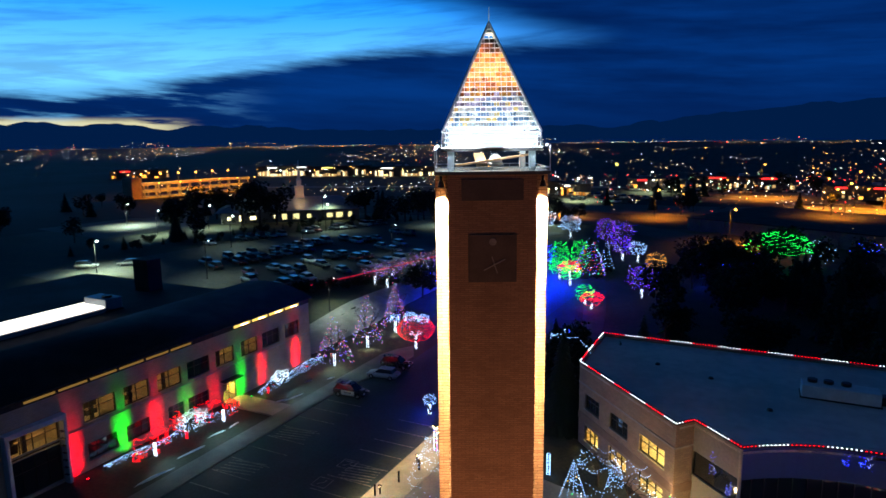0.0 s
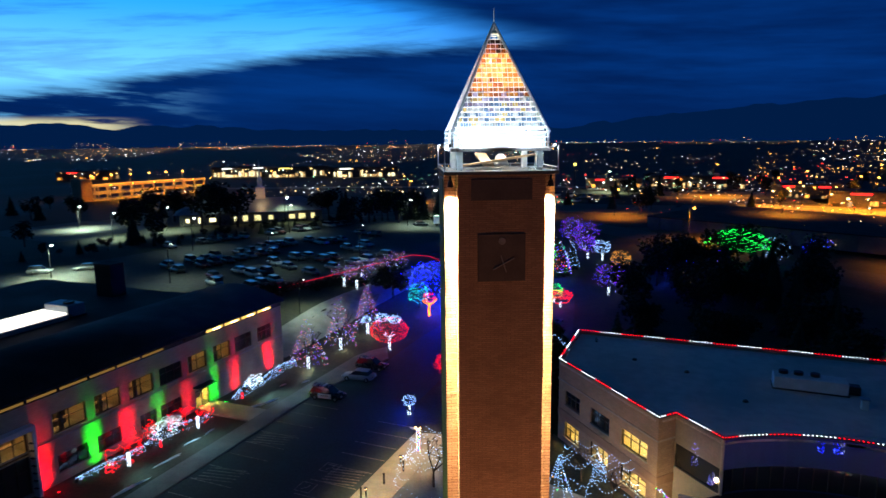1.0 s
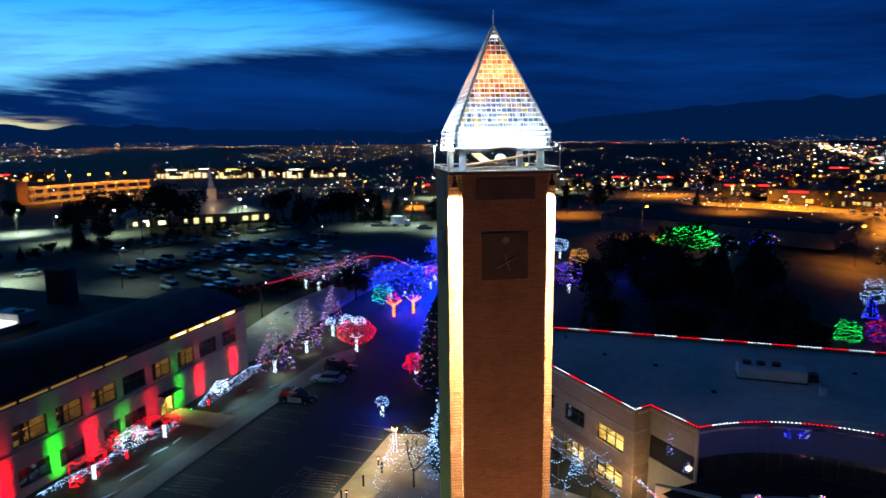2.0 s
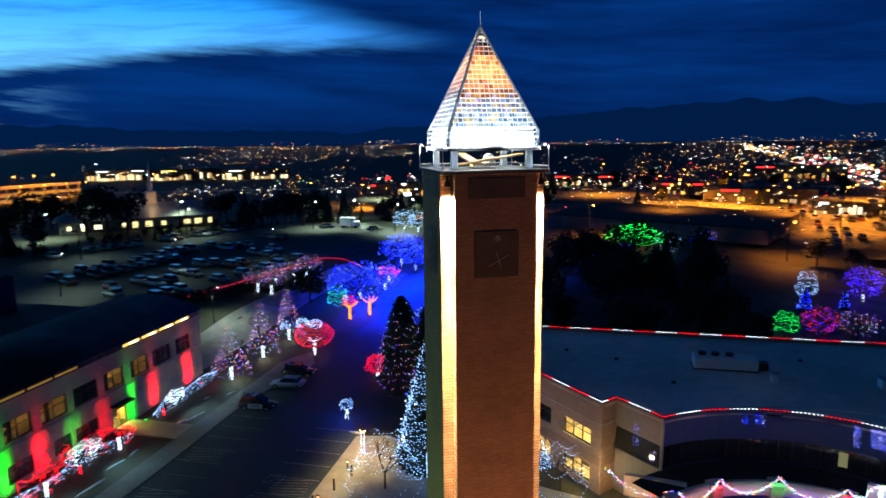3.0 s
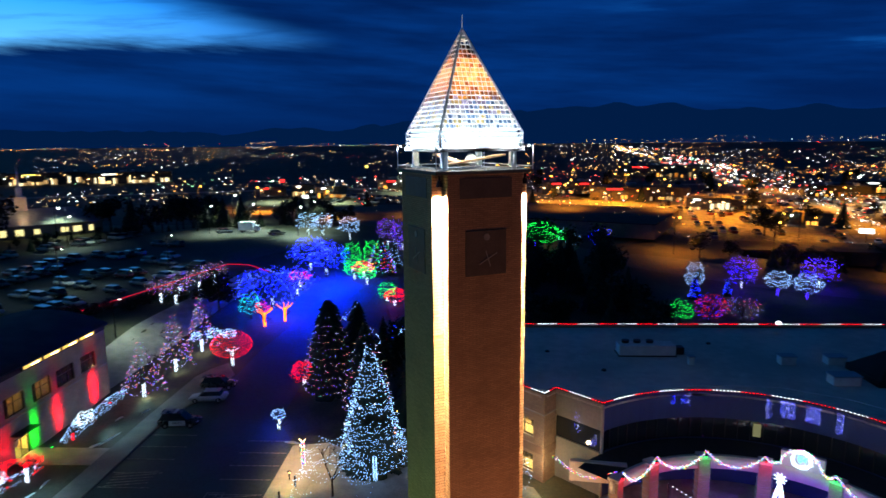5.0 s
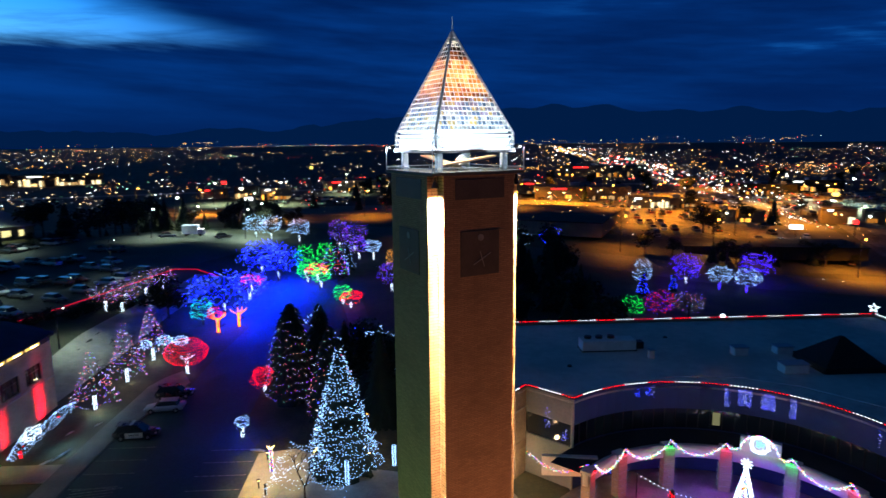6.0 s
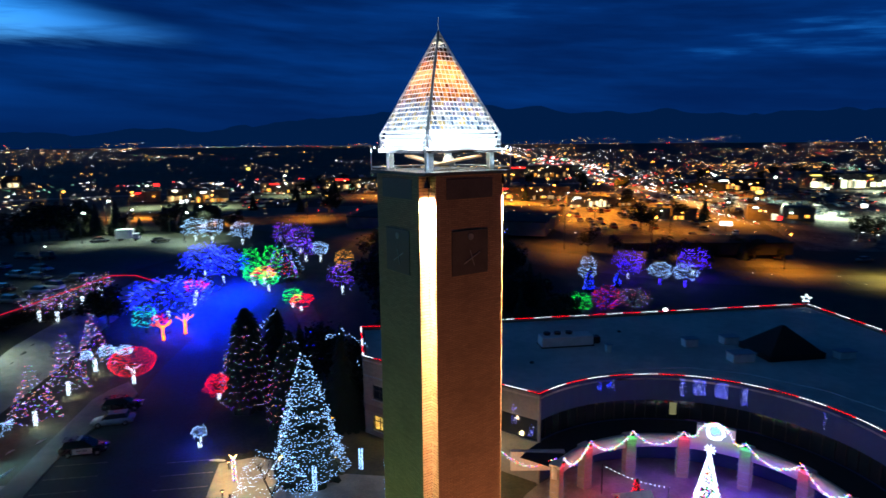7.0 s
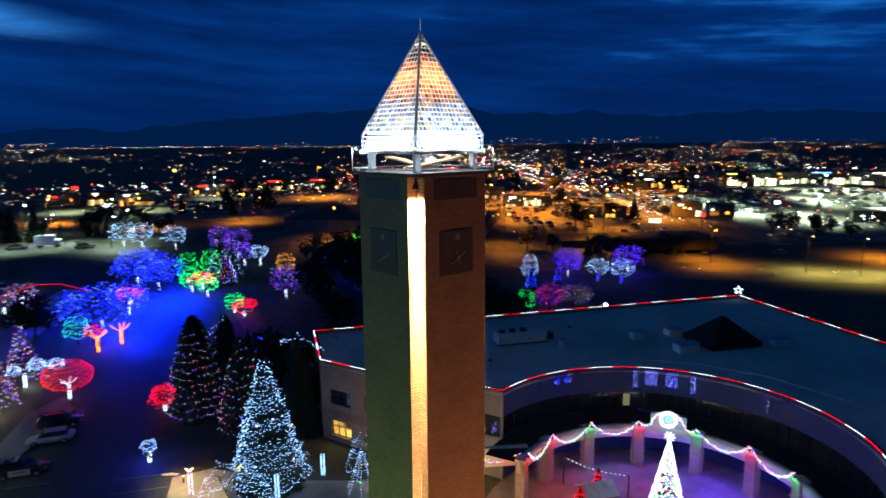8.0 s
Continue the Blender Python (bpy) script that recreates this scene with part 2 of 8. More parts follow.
G_WHITE = glow("cool_white_bulb", (0.28, 0.54, 1.0), 4.2)
G_PURE = glow("white_bulb", (0.66, 0.86, 1.0), 4.0)
G_RED = glow("red_bulb", (1.0, 0.003, 0.012), 4.5)
G_GREEN = glow("green_bulb", (0.01, 1.0, 0.10), 3.4)
G_AMBER = glow("amber_bulb", (1.0, 0.16, 0.002), 5.0)
G_TEAL = glow("teal_bulb", (0.02, 0.9, 0.45), 3.0)
G_MULTI = glow_mixed("mixed_bulb", [(1, 0.01, 0.03), (0.03, 0.04, 1.0), (1.0, 0.25, 0.02), (0.20, 0.03, 1.0), (0.02, 0.7, 0.25), (0.05, 0.08, 1.0), (0.5, 0.65, 1.0)], 5.0)
G_PARTY = glow_mixed("bright_mixed_bulb", [(1, 0.02, 0.03), (0.05, 0.08, 1.0), (1.0, 0.42, 0.05), (0.8, 0.85, 1.0), (0.04, 1.0, 0.2), (0.12, 0.10, 1.0), (0.6, 0.7, 1.0)], 3.6)
G_BLUE = glow_mixed("blue_bulb", [(0.0005, 0.003, 1.0), (0.001, 0.006, 1.0), (0.004, 0.03, 1.0), (0.0005, 0.003, 1.0), (0.03, 0.07, 1.0), (0.08, 0.16, 1.0)], 8.0)
G_PURPLE = glow_mixed("purple_bulb", [(0.020, 0.001, 1.0), (0.05, 0.003, 1.0), (0.012, 0.002, 1.0), (0.20, 0.10, 1.0)], 7.0)
G_WINDOW = glow("lit_room", (1.0, 0.62, 0.16), 0.85)
G_LEMON = glow("lit_office", (1.0, 0.86, 0.36), 0.95)
G_WARM = glow("warm_lamp", (1.0, 0.62, 0.25), 12.0)
G_ORANGE = glow("sodium_lamp", (1.0, 0.36, 0.05), 12.0)
G_COOL = glow("cool_lamp", (0.75, 1.0, 0.9), 14.0)
G_SKYLIGHT = glow("skylight_panel", (1.0, 0.97, 0.86), 1.6, True)


# ---- mesh helpers ----
def part(name, bm, material, parent=None, label="", smooth=False):
    bmesh.ops.recalc_face_normals(bm, faces=bm.faces)
    me = bpy.data.meshes.new(name)
    bm.to_mesh(me)
    bm.free()
    if smooth:
        for f in me.polygons:
            f.use_smooth = True
    me.materials.append(material)
    ob = new(name, me)
    if parent is not None:
        ob.parent = parent
    if label:
        ob["label"] = label
    return ob


def raw(name, verts, faces, material, parent=None, label="", smooth=False):
    me = bpy.data.meshes.new(name)
    me.from_pydata([tuple(v) for v in verts], [], faces)
    me.update()
    if smooth:
        for f in me.polygons:
            f.use_smooth = True
    me.materials.append(material)
    ob = new(name, me)
    if parent is not None:
        ob.parent = parent
    if label:
        ob["label"] = label
    return ob


def thing(name, x=0.0, y=0.0, z=0.0, label="", category="", group="", kind="", turn=0.0):
    ob = new(name)
    ob.matrix_basis = pose(x, y, z, 0, 0, turn)
    return tagged(ob, label, category, group, kind)


def add_box(bm, c, s, m=None, bevel=0.0):
    """A box with its middle at c and the full size s."""
    mat = Matrix.Translation(c) @ Matrix.Diagonal((*s, 1))
    if m is not None:
        mat = m @ mat
    r = bmesh.ops.create_cube(bm, size=1.0, matrix=mat)
    if bevel:
        edges = list({e for v in r["verts"] for e in v.link_edges})
        bmesh.ops.bevel(bm, geom=edges, offset=bevel, segments=1, affect="EDGES")


def box(c, s, m=None, bevel=0.0):
    bm = bmesh.new()
    add_box(bm, c, s, m, bevel)
    return bm


def add_rod(bm, a, b, r0, r1=None, sides=8):
    a, b = Vector(a), Vector(b)
    d = b - a
    m = Matrix.Translation((a + b) / 2) @ d.to_track_quat("Z", "Y").to_matrix().to_4x4()
    bmesh.ops.create_cone(bm, cap_ends=True, segments=sides, radius1=r0, radius2=r0 if r1 is None else r1, depth=d.length, matrix=m)


def rod(a, b, r0, r1=None, sides=8):
    bm = bmesh.new()
    add_rod(bm, a, b, r0, r1, sides)
    return bm


def prism(outline, z0, z1):
    """A solid over a plan outline given anticlockwise."""
    bm = bmesh.new()
    low = [bm.verts.new((x, y, z0)) for x, y in outline]
    top = [bm.verts.new((x, y, z1)) for x, y in outline]
    bm.faces.new(top)
    bm.faces.new(low[::-1])
    n = len(outline)
    for i in range(n):
        j = (i + 1) % n
        bm.faces.new((low[i], low[j], top[j], top[i]))
    return bm


OCTA = np.array([(1, 0, 0), (-1, 0, 0), (0, 1, 0), (0, -1, 0), (0, 0, 1), (0, 0, -1)], float)
OCTF = [(0, 2, 4), (2, 1, 4), (1, 3, 4), (3, 0, 4), (2, 0, 5), (1, 2, 5), (3, 1, 5), (0, 3, 5)]


def bulbs(name, pts, r, material, parent=None, label=""):
    pts = np.asarray(pts, float)
    rr = np.broadcast_to(np.asarray(r, float), (len(pts),))
    v = (pts[:, None, :] + OCTA[None] * rr[:, None, None]).reshape(-1, 3)
    f = [tuple(6 * i + k for k in tri) for i in range(len(pts)) for tri in OCTF]
    ob = raw(name, v, f, material, parent, label)
    ob["kind"] = "stuff"
    return ob


def ease(a, b, x):
    t = min(1.0, max(0.0, (x - a) / (b - a)))
    return t * t * (3 - 2 * t)


def terrain(x, y):
    """The lawn is level round the tower and climbs to the north-west, more gently in the hollow of the drive."""
    u = -0.45 * x + 0.9 * y
    bank, hollow = 5.0 * ease(80, 128, u) + 2.0 * ease(120, 165, u), 6.6 * ease(80, 178, u)
    return bank + (hollow - bank) * ease(-68, -54, x) * (1 - ease(-24, -8, x))


def drape(name, left, right, material, lift=0.06, steps=3.0, label="", category="", parent=None, kind="structure", thick=0.0):
    """A strip of paving between two lines in plan, laid on the terrain."""
    def resample(line, n):
        line = [Vector(p) for p in line]
        lens = [0.0]
        for a, b in zip(line, line[1:]):
            lens.append(lens[-1] + (b - a).length)
        out = []
        for i in range(n + 1):
            s = lens[-1] * i / n
            k = max(j for j in range(len(line) - 1) if lens[j] <= s + 1e-9)
            f = (s - lens[k]) / max(1e-9, lens[k + 1] - lens[k])
            out.append(line[k].lerp(line[k + 1], min(1, f)))
        return out
    length = sum((Vector(b) - Vector(a)).length for a, b in zip(left, left[1:]))
    n = max(1, int(length / steps))
    l, r = resample(left, n), resample(right, n)
    across = max(1, int(max((a - b).length for a, b in zip(l, r)) / steps))
    verts, faces = [], []
    for a, b in zip(l, r):
        for j in range(across + 1):
            p = a.lerp(b, j / across)
            verts.append((p.x, p.y, terrain(p.x, p.y) + lift))
    w = across + 1
    for i in range(n):
        for j in range(across):
            faces.append((i * w + j, i * w + j + 1, (i + 1) * w + j + 1, (i + 1) * w + j))
    if thick:
        base = len(verts)
        verts += [(x, y, z - thick) for x, y, z in verts]
        rim = [j for j in range(w)] + [i * w + w - 1 for i in range(1, n + 1)] + [n * w + j for j in range(w - 2, -1, -1)] + [i * w for i in range(n - 1, 0, -1)]
        for a, b in zip(rim, rim[1:] + rim[:1]):
            faces.append((a, b, b + base, a + base))
    ob = raw(name, verts, faces, material, parent)
    if parent is None:
        tagged(ob, label, category, "", kind)
    return ob


# ---- ground, hills, roads ----
def build_ground():
    near = [i * 4.0 for i in range(-42, 53)]
    steps, d = [], 208.0
    while d < 4700:
        d *= 1.16
        steps.append(min(d, 4700))
    ys = [-s for s in steps[::-1]] + near + steps
    xs = [-s for s in steps[::-1]] + [i * 4.0 for i in range(-48, 49)] + steps
    verts = [(x, y, terrain(x, y)) for y in ys for x in xs]
    w = len(xs)
    faces = [(j * w + i, j * w + i + 1, (j + 1) * w + i + 1, (j + 1) * w + i) for j in range(len(ys) - 1) for i in range(w - 1)]
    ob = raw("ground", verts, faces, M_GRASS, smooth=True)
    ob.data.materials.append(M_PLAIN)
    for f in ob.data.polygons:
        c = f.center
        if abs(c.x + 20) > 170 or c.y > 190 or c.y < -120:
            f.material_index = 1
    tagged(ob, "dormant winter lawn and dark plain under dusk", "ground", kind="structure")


build_ground()


def build_hills():
    """A far range: low and sharp in the west, higher and rounder to the north."""
    verts, faces, n = [], [], 360
    for i in range(n + 1):
        a = radians(-110 + 220 * i / n)
        az = math.degrees(a)
        h = 150 - 45 * ease(-50, -34, az) + 140 * ease(-15, 8, az) - 60 * ease(12, 40, az)
        h += 46 * (noise.noise((az * 0.11, 2.0, 0)) + 0.5 * noise.noise((az * 0.37, 7.0, 0)) + 0.3 * noise.noise((az * 1.1, 3.0, 0)))
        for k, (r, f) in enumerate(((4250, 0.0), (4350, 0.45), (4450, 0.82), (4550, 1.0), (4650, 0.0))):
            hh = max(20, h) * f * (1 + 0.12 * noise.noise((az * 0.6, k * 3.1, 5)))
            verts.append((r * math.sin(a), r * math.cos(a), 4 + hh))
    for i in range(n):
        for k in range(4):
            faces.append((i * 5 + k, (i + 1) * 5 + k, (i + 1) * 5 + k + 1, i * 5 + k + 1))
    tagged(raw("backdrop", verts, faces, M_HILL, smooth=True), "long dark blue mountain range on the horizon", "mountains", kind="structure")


build_hills()

M_KERB = surface("weathered_concrete", (0.12, 0.12, 0.115), (0.20, 0.195, 0.18), 0.5, 0.85, 0.2)
# drive between the two buildings, with stalls on both sides
drape("road", [(-48.2, -10), (-48.2, 66), (-45.0, 76), (-44.6, 88), (-42, 106), (-40, 126), (-46, 146)],
      [(-31.2, -10), (-31.2, 60), (-34.6, 66), (-35.2, 88), (-32.5, 106), (-30, 126), (-34, 150)], M_ASPHALT, 0.05,
      label="dark asphalt drive between the buildings", category="road")
drape("road", [(-66.5, 74.2), (-66, 92), (-63, 110), (-60, 130)], [(-59.6, 74.2), (-57.9, 92), (-57, 110), (-53, 130)], M_CONCRETE, 0.05,
      label="pale concrete side drive behind the long building", category="road")
drape("parking_lot", [(-140, 78), (-128, 104), (-124, 118), (-106, 166), (-94, 190)], [(-92, 78), (-77, 97), (-72, 109), (-65, 131), (-48, 172)], M_LOT, 0.05,
      label="large asphalt parking lot lit by pale lamps", category="parking lot")
drape("parking_lot", [(-200, 118), (-196, 150)], [(-160, 112), (-158, 146)], M_LOT, 0.06,
      label="small side lot lit by one pale lamp", category="parking lot")
# pavements with kerbs
drape("pavement", [(-50.9, 20), (-50.9, 67), (-50.2, 80), (-47.5, 84)], [(-48.2, 20), (-48.2, 66), (-46.0, 76), (-45.2, 80)], M_KERB, 0.17, thick=0.3,
      label="pale concrete pavement along the drive", category="pavement")
drape("pavement", [(-59.1, 55.2), (-50.9, 55.2)], [(-59.1, 58.6), (-50.9, 58.6)], M_CONCRETE, 0.16, thick=0.3,
      label="concrete path to the lit entrance door", category="path")
drape("pavement", [(-31.2, 20), (-31.2, 59.6)], [(-28.0, 20), (-27.4, 60.4)], M_CONCRETE, 0.17, thick=0.3,
      label="concrete pavement lit by warm lamps", category="pavement")
drape("path", [(-20.5, 66), (-21.5, 84), (-25, 100), (-27.5, 112), (-30, 124)], [(-17.5, 66), (-18.2, 84), (-21.5, 100), (-23.5, 112), (-26, 124)], M_LOT, 0.10,
      label="curved concrete garden path", category="path")
drape("pavement", [(-28.0, 40), (-17, 40), (-3.5, 44)], [(-27.4, 60.4), (-20, 56), (-6, 52)], M_CONCRETE, 0.07,
      label="dim concrete forecourt beside the tower", category="pavement")
# roads of the town
drape("road", [(-140, 238), (-96, 222), (-50, 196), (-22, 172), (0, 150), (22, 139), (70, 124), (115, 104), (200, 66), (330, 10)], [(-136, 250), (-90, 233), (-44, 207), (-16, 183), (6, 161), (26, 151), (74, 138), (124, 122), (210, 86), (330, 32)], M_LOT, 0.06, 8.0,
      label="wide town road under orange lamps", category="road")
drape("road", [(80, 140), (98, 182), (101, 215), (118, 297), (141, 405), (163, 516), (188, 683), (366, 1700)], [(98, 138), (116, 180), (119, 213), (136, 295), (159, 403), (181, 514), (206, 680), (386, 1695)], M_LOT, 0.09, 12.0,
      label="long straight avenue with traffic lights", category="road")
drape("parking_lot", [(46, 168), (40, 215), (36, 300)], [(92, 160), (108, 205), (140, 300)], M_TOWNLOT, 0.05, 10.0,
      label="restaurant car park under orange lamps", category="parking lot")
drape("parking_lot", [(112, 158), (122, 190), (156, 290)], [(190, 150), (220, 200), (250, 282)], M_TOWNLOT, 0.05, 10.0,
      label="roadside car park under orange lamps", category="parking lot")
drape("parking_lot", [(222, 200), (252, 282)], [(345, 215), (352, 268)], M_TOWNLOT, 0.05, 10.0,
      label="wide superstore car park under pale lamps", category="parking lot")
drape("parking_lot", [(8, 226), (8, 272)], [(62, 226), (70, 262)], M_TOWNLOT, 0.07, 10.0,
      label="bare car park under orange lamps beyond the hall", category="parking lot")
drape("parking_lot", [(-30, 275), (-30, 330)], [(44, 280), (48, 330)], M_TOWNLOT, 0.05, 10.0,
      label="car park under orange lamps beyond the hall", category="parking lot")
drape("parking_lot", [(-80, 225), (-80, 258)], [(20, 225), (24, 258)], M_LOT, 0.05, 10.0,
      label="restaurant car park beyond the road", category="parking lot")
drape("road", [(-330, 250), (-120, 330), (60, 350), (420, 372)], [(-330, 262), (-120, 342), (60, 362), (420, 386)], M_LOT, 0.06, 12.0,
      label="wide cross road through the town", category="road")


def build_marks():
    """Painted stall lines, the accessible stalls' hatching and squares."""
    marks = thing("stall_markings", 0, 0, 0, "worn white painted parking stall lines", "road markings", kind="structure")

    def line(x0, y0, x1, y1, w=0.12):
        dx, dy = x1 - x0, y1 - y0
        ln = math.hypot(dx, dy)
        m = Matrix.Translation(((x0 + x1) / 2, (y0 + y1) / 2, 0.062)) @ Matrix.Rotation(math.atan2(dy, dx), 4, "Z")
        part("line", box((0, 0, 0), (ln, w, 0.012), m), M_PAINT, marks)
    for y in (50.0, 52.7, 55.4, 58.1, 60.8):
        line(-36.6, y, -31.5, y)
    for y in (41.5, 44.2, 46.9):
        line(-36.6, y, -31.5, y)
    for k in range(6):
        line(-35.6, 46.9 + k * 0.5, -32.0, 47.4 + k * 0.5, 0.16)
    for cy in (45.5, 48.9 + 0.0):
        for dx, dy, ex, ey in ((-0.8, -0.8, 0.8, -0.8), (0.8, -0.8, 0.8, 0.8), (0.8, 0.8, -0.8, 0.8), (-0.8, 0.8, -0.8, -0.8), (-0.3, -0.4, 0.2, 0.1), (0.2, 0.1, 0.2, 0.5)):
            if cy < 48:
                line(-36.2 + dx, cy + dy, -36.2 + ex, cy + ey, 0.1)
            else:
                line(-36.0 + dx, 50.9 - 1.4 + dy, -36.0 + ex, 50.9 - 1.4 + ey, 0.1)
    for i in range(9):
        y = 40 + i * 2.75
        line(-47.9, y, -42.8, y)
    for k in range(5):
        line(-47.4, 42.9 + k * 0.55, -43.4, 43.6 + k * 0.55, 0.14)
        line(-47.4, 51.2 + k * 0.55, -43.4, 51.9 + k * 0.55, 0.14)


build_marks()


# ---- walls, windows ----
def wall_frame(a, b):
    """Local axes of a wall: x along from a to b, y outward (to the right of a to b), z up."""
    d = (Vector(b) - Vector(a)).normalized()
    m = Matrix(((d.x, d.y, 0, a[0]), (d.y, -d.x, 0, a[1]), (0, 0, 1, 0), (0, 0, 0, 1)))
    return m, (Vector(b) - Vector(a)).length


def add_wall(bm, m, length, z0, z1, thick, openings):
    """One solid wall with holes right through it."""
    xs = sorted({0.0, length, *[o[0] for o in openings], *[o[1] for o in openings]})
    zs = sorted({z0, z1, *[o[2] for o in openings], *[o[3] for o in openings]})
    grid = {(i, k, d): bm.verts.new(m @ Vector((x, -d * thick, z))) for i, x in enumerate(xs) for k, z in enumerate(zs) for d in (0, 1)}

    def solid(i, k):
        if not (0 <= i < len(xs) - 1 and 0 <= k < len(zs) - 1):
            return False
        cx, cz = (xs[i] + xs[i + 1]) / 2, (zs[k] + zs[k + 1]) / 2
        return not any(o[0] < cx < o[1] and o[2] < cz < o[3] for o in openings)
    for i in range(len(xs) - 1):
        for k in range(len(zs) - 1):
            if not solid(i, k):
                continue
            for d in (0, 1):
                q = [grid[i, k, d], grid[i + 1, k, d], grid[i + 1, k + 1, d], grid[i, k + 1, d]]
                bm.faces.new(q if d else q[::-1])
            for (ni, nk), (a, b) in (((i - 1, k), ((i, k), (i, k + 1))), ((i + 1, k), ((i + 1, k + 1), (i + 1, k))), ((i, k - 1), ((i + 1, k), (i, k))), ((i, k + 1), ((i, k + 1), (i + 1, k + 1)))):
                if not solid(ni, nk):
                    bm.faces.new((grid[*a, 0], grid[*b, 0], grid[*b, 1], grid[*a, 1]))
    bmesh.ops.delete(bm, geom=[v for v in bm.verts if not v.link_faces], context="VERTS")


M_CLEAR = bpy.data.materials.new("clear_glass")
ct = nodes_of(M_CLEAR)
c_out, c_mix = ct.nodes.new("ShaderNodeOutputMaterial"), ct.nodes.new("ShaderNodeMixShader")
c_tr, c_gl = ct.nodes.new("ShaderNodeBsdfTransparent"), ct.nodes.new("ShaderNodeBsdfGlossy")
c_gl.inputs["Roughness"].default_value = 0.03
c_tr.inputs["Color"].default_value = (0.82, 0.85, 0.84, 1)
c_mix.inputs[0].default_value = 0.07
link(ct, c_tr.outputs[0], c_mix.inputs[1])
link(ct, c_gl.outputs[0], c_mix.inputs[2])
link(ct, c_mix.outputs[0], c_out.inputs["Surface"])
M_ROOM = surface("office_wall", (0.44, 0.36, 0.24), (0.58, 0.48, 0.34), 0.8, 0.9)
M_DESK = surface("dark_furniture", (0.03, 0.022, 0.016), (0.07, 0.05, 0.035), 1.5, 0.6)
M_BLIND = surface("pale_blind", (0.5, 0.46, 0.38), (0.62, 0.58, 0.5), 3.0, 0.8)
G_CEIL = glow("ceiling_panel", (1.0, 0.60, 0.20), 6.5, True)
G_CEILW = glow("office_ceiling_panel", (1.0, 0.74, 0.24), 44.0, True)


G_DOOR = glow("entrance_ceiling_panel", (1.0, 0.66, 0.15), 190.0, True)


def window(parent, m, x0, x1, z0, z1, cols=3, lit=None, seed=0, transom=0.62, inset=0.18):
    """A window in a wall's frame m: bronze frame, mullions, panes; a shallow room with a lamp behind where it is lit."""
    rng = random.Random(seed)
    w, h = x1 - x0, z1 - z0
    bm = bmesh.new()
    t, y = 0.09, -inset
    for c, s in (((x0 + w / 2, y, z0 + t / 2), (w, 0.12, t)), ((x0 + w / 2, y, z1 - t / 2), (w, 0.12, t)),
                 ((x0 + t / 2, y, z0 + h / 2), (t, 0.12, h - 2 * t)), ((x1 - t / 2, y, z0 + h / 2), (t, 0.12, h - 2 * t))):
        add_box(bm, c, s, m)
    win = part("window", bm, M_FRAME, parent, "lit office window in a dark bronze frame" if lit else "dark window in a bronze frame")
    for i in range(1, cols):
        part("mullion", box((x0 + w * i / cols, y, z0 + h / 2), (0.06, 0.10, h - 2 * t), m), M_FRAME, win)
    part("mullion", box((x0 + w / 2, y + 0.003, z0 + h * transom), (w - 2 * t, 0.09, 0.05), m), M_FRAME, win)
    part("sill", box((x0 + w / 2, 0.03, z0 - 0.05), (w + 0.12, 0.14, 0.09), m), M_CONCRETE, win)
    for i in range(cols):
        p = part("pane", box((x0 + w * (i + 0.5) / cols, y - 0.02, z0 + h / 2), (w / cols - 0.05, 0.012, h - t), m), M_CLEAR if lit else M_GLASS, win)
        p.visible_shadow = not lit
    if lit:
        d = 2.6
        bm = bmesh.new()
        for c, s in (((x0 + w / 2, -0.4 - d, z0 + h / 2), (w + 1.6, 0.05, h + 0.9)), ((x0 + w / 2, -0.41 - d / 2, z1 + 0.28), (w + 1.6, d, 0.05)),
                     ((x0 + w / 2, -0.41 - d / 2, z0 - 0.4), (w + 1.6, d, 0.05)), ((x0 - 0.8, -0.41 - d / 2, z0 + h / 2), (0.05, d, h + 0.9)),
                     ((x1 + 0.8, -0.41 - d / 2, z0 + h / 2), (0.05, d, h + 0.9))):
            add_box(bm, c, s, m)
        part("room_lining", bm, M_ROOM, win)
        for k in range(2):
            part("ceiling_light", box((x0 + w * (0.25 + 0.5 * k), -0.5 - d * rng.uniform(0.35, 0.6), z1 + 0.235), (w * 0.28, 0.9, 0.03), m), lit, win)
        for k in range(2):
            part("cupboard", box((x0 + w * rng.uniform(0.1, 0.9), -d + 0.1, z0 + h * 0.15), (rng.uniform(0.4, 0.9), 0.4, h * rng.uniform(0.6, 1.2)), m, 0.02), M_DESK, win)
        if lit is G_CEIL:
            part("pillar", box((x0 + w * rng.uniform(0.28, 0.4), -0.62, z0 + h / 2), (0.34, 0.34, h + 0.6), m, 0.03), M_DESK, win)
            part("shelf", box((x0 + w * 0.62, -1.5, z0 + h * rng.uniform(0.3, 0.45)), (w * 0.6, 0.5, 0.08), m), M_WOOD, win)
        elif rng.random() < 0.6:
            part("blind", box((x0 + w * 0.5 / cols, -0.36, z0 + h * 0.72), (w / cols * 0.9, 0.02, h * 0.5), m), M_BLIND, win)
    return win


# ---- the clock tower ----
TW, TS = 5.34, 0.61
tower = thing("clock_tower", -12.35, 29.93, 0, "tall brown brick clock tower with lit corners and glowing spire", "tower", turn=26.2)


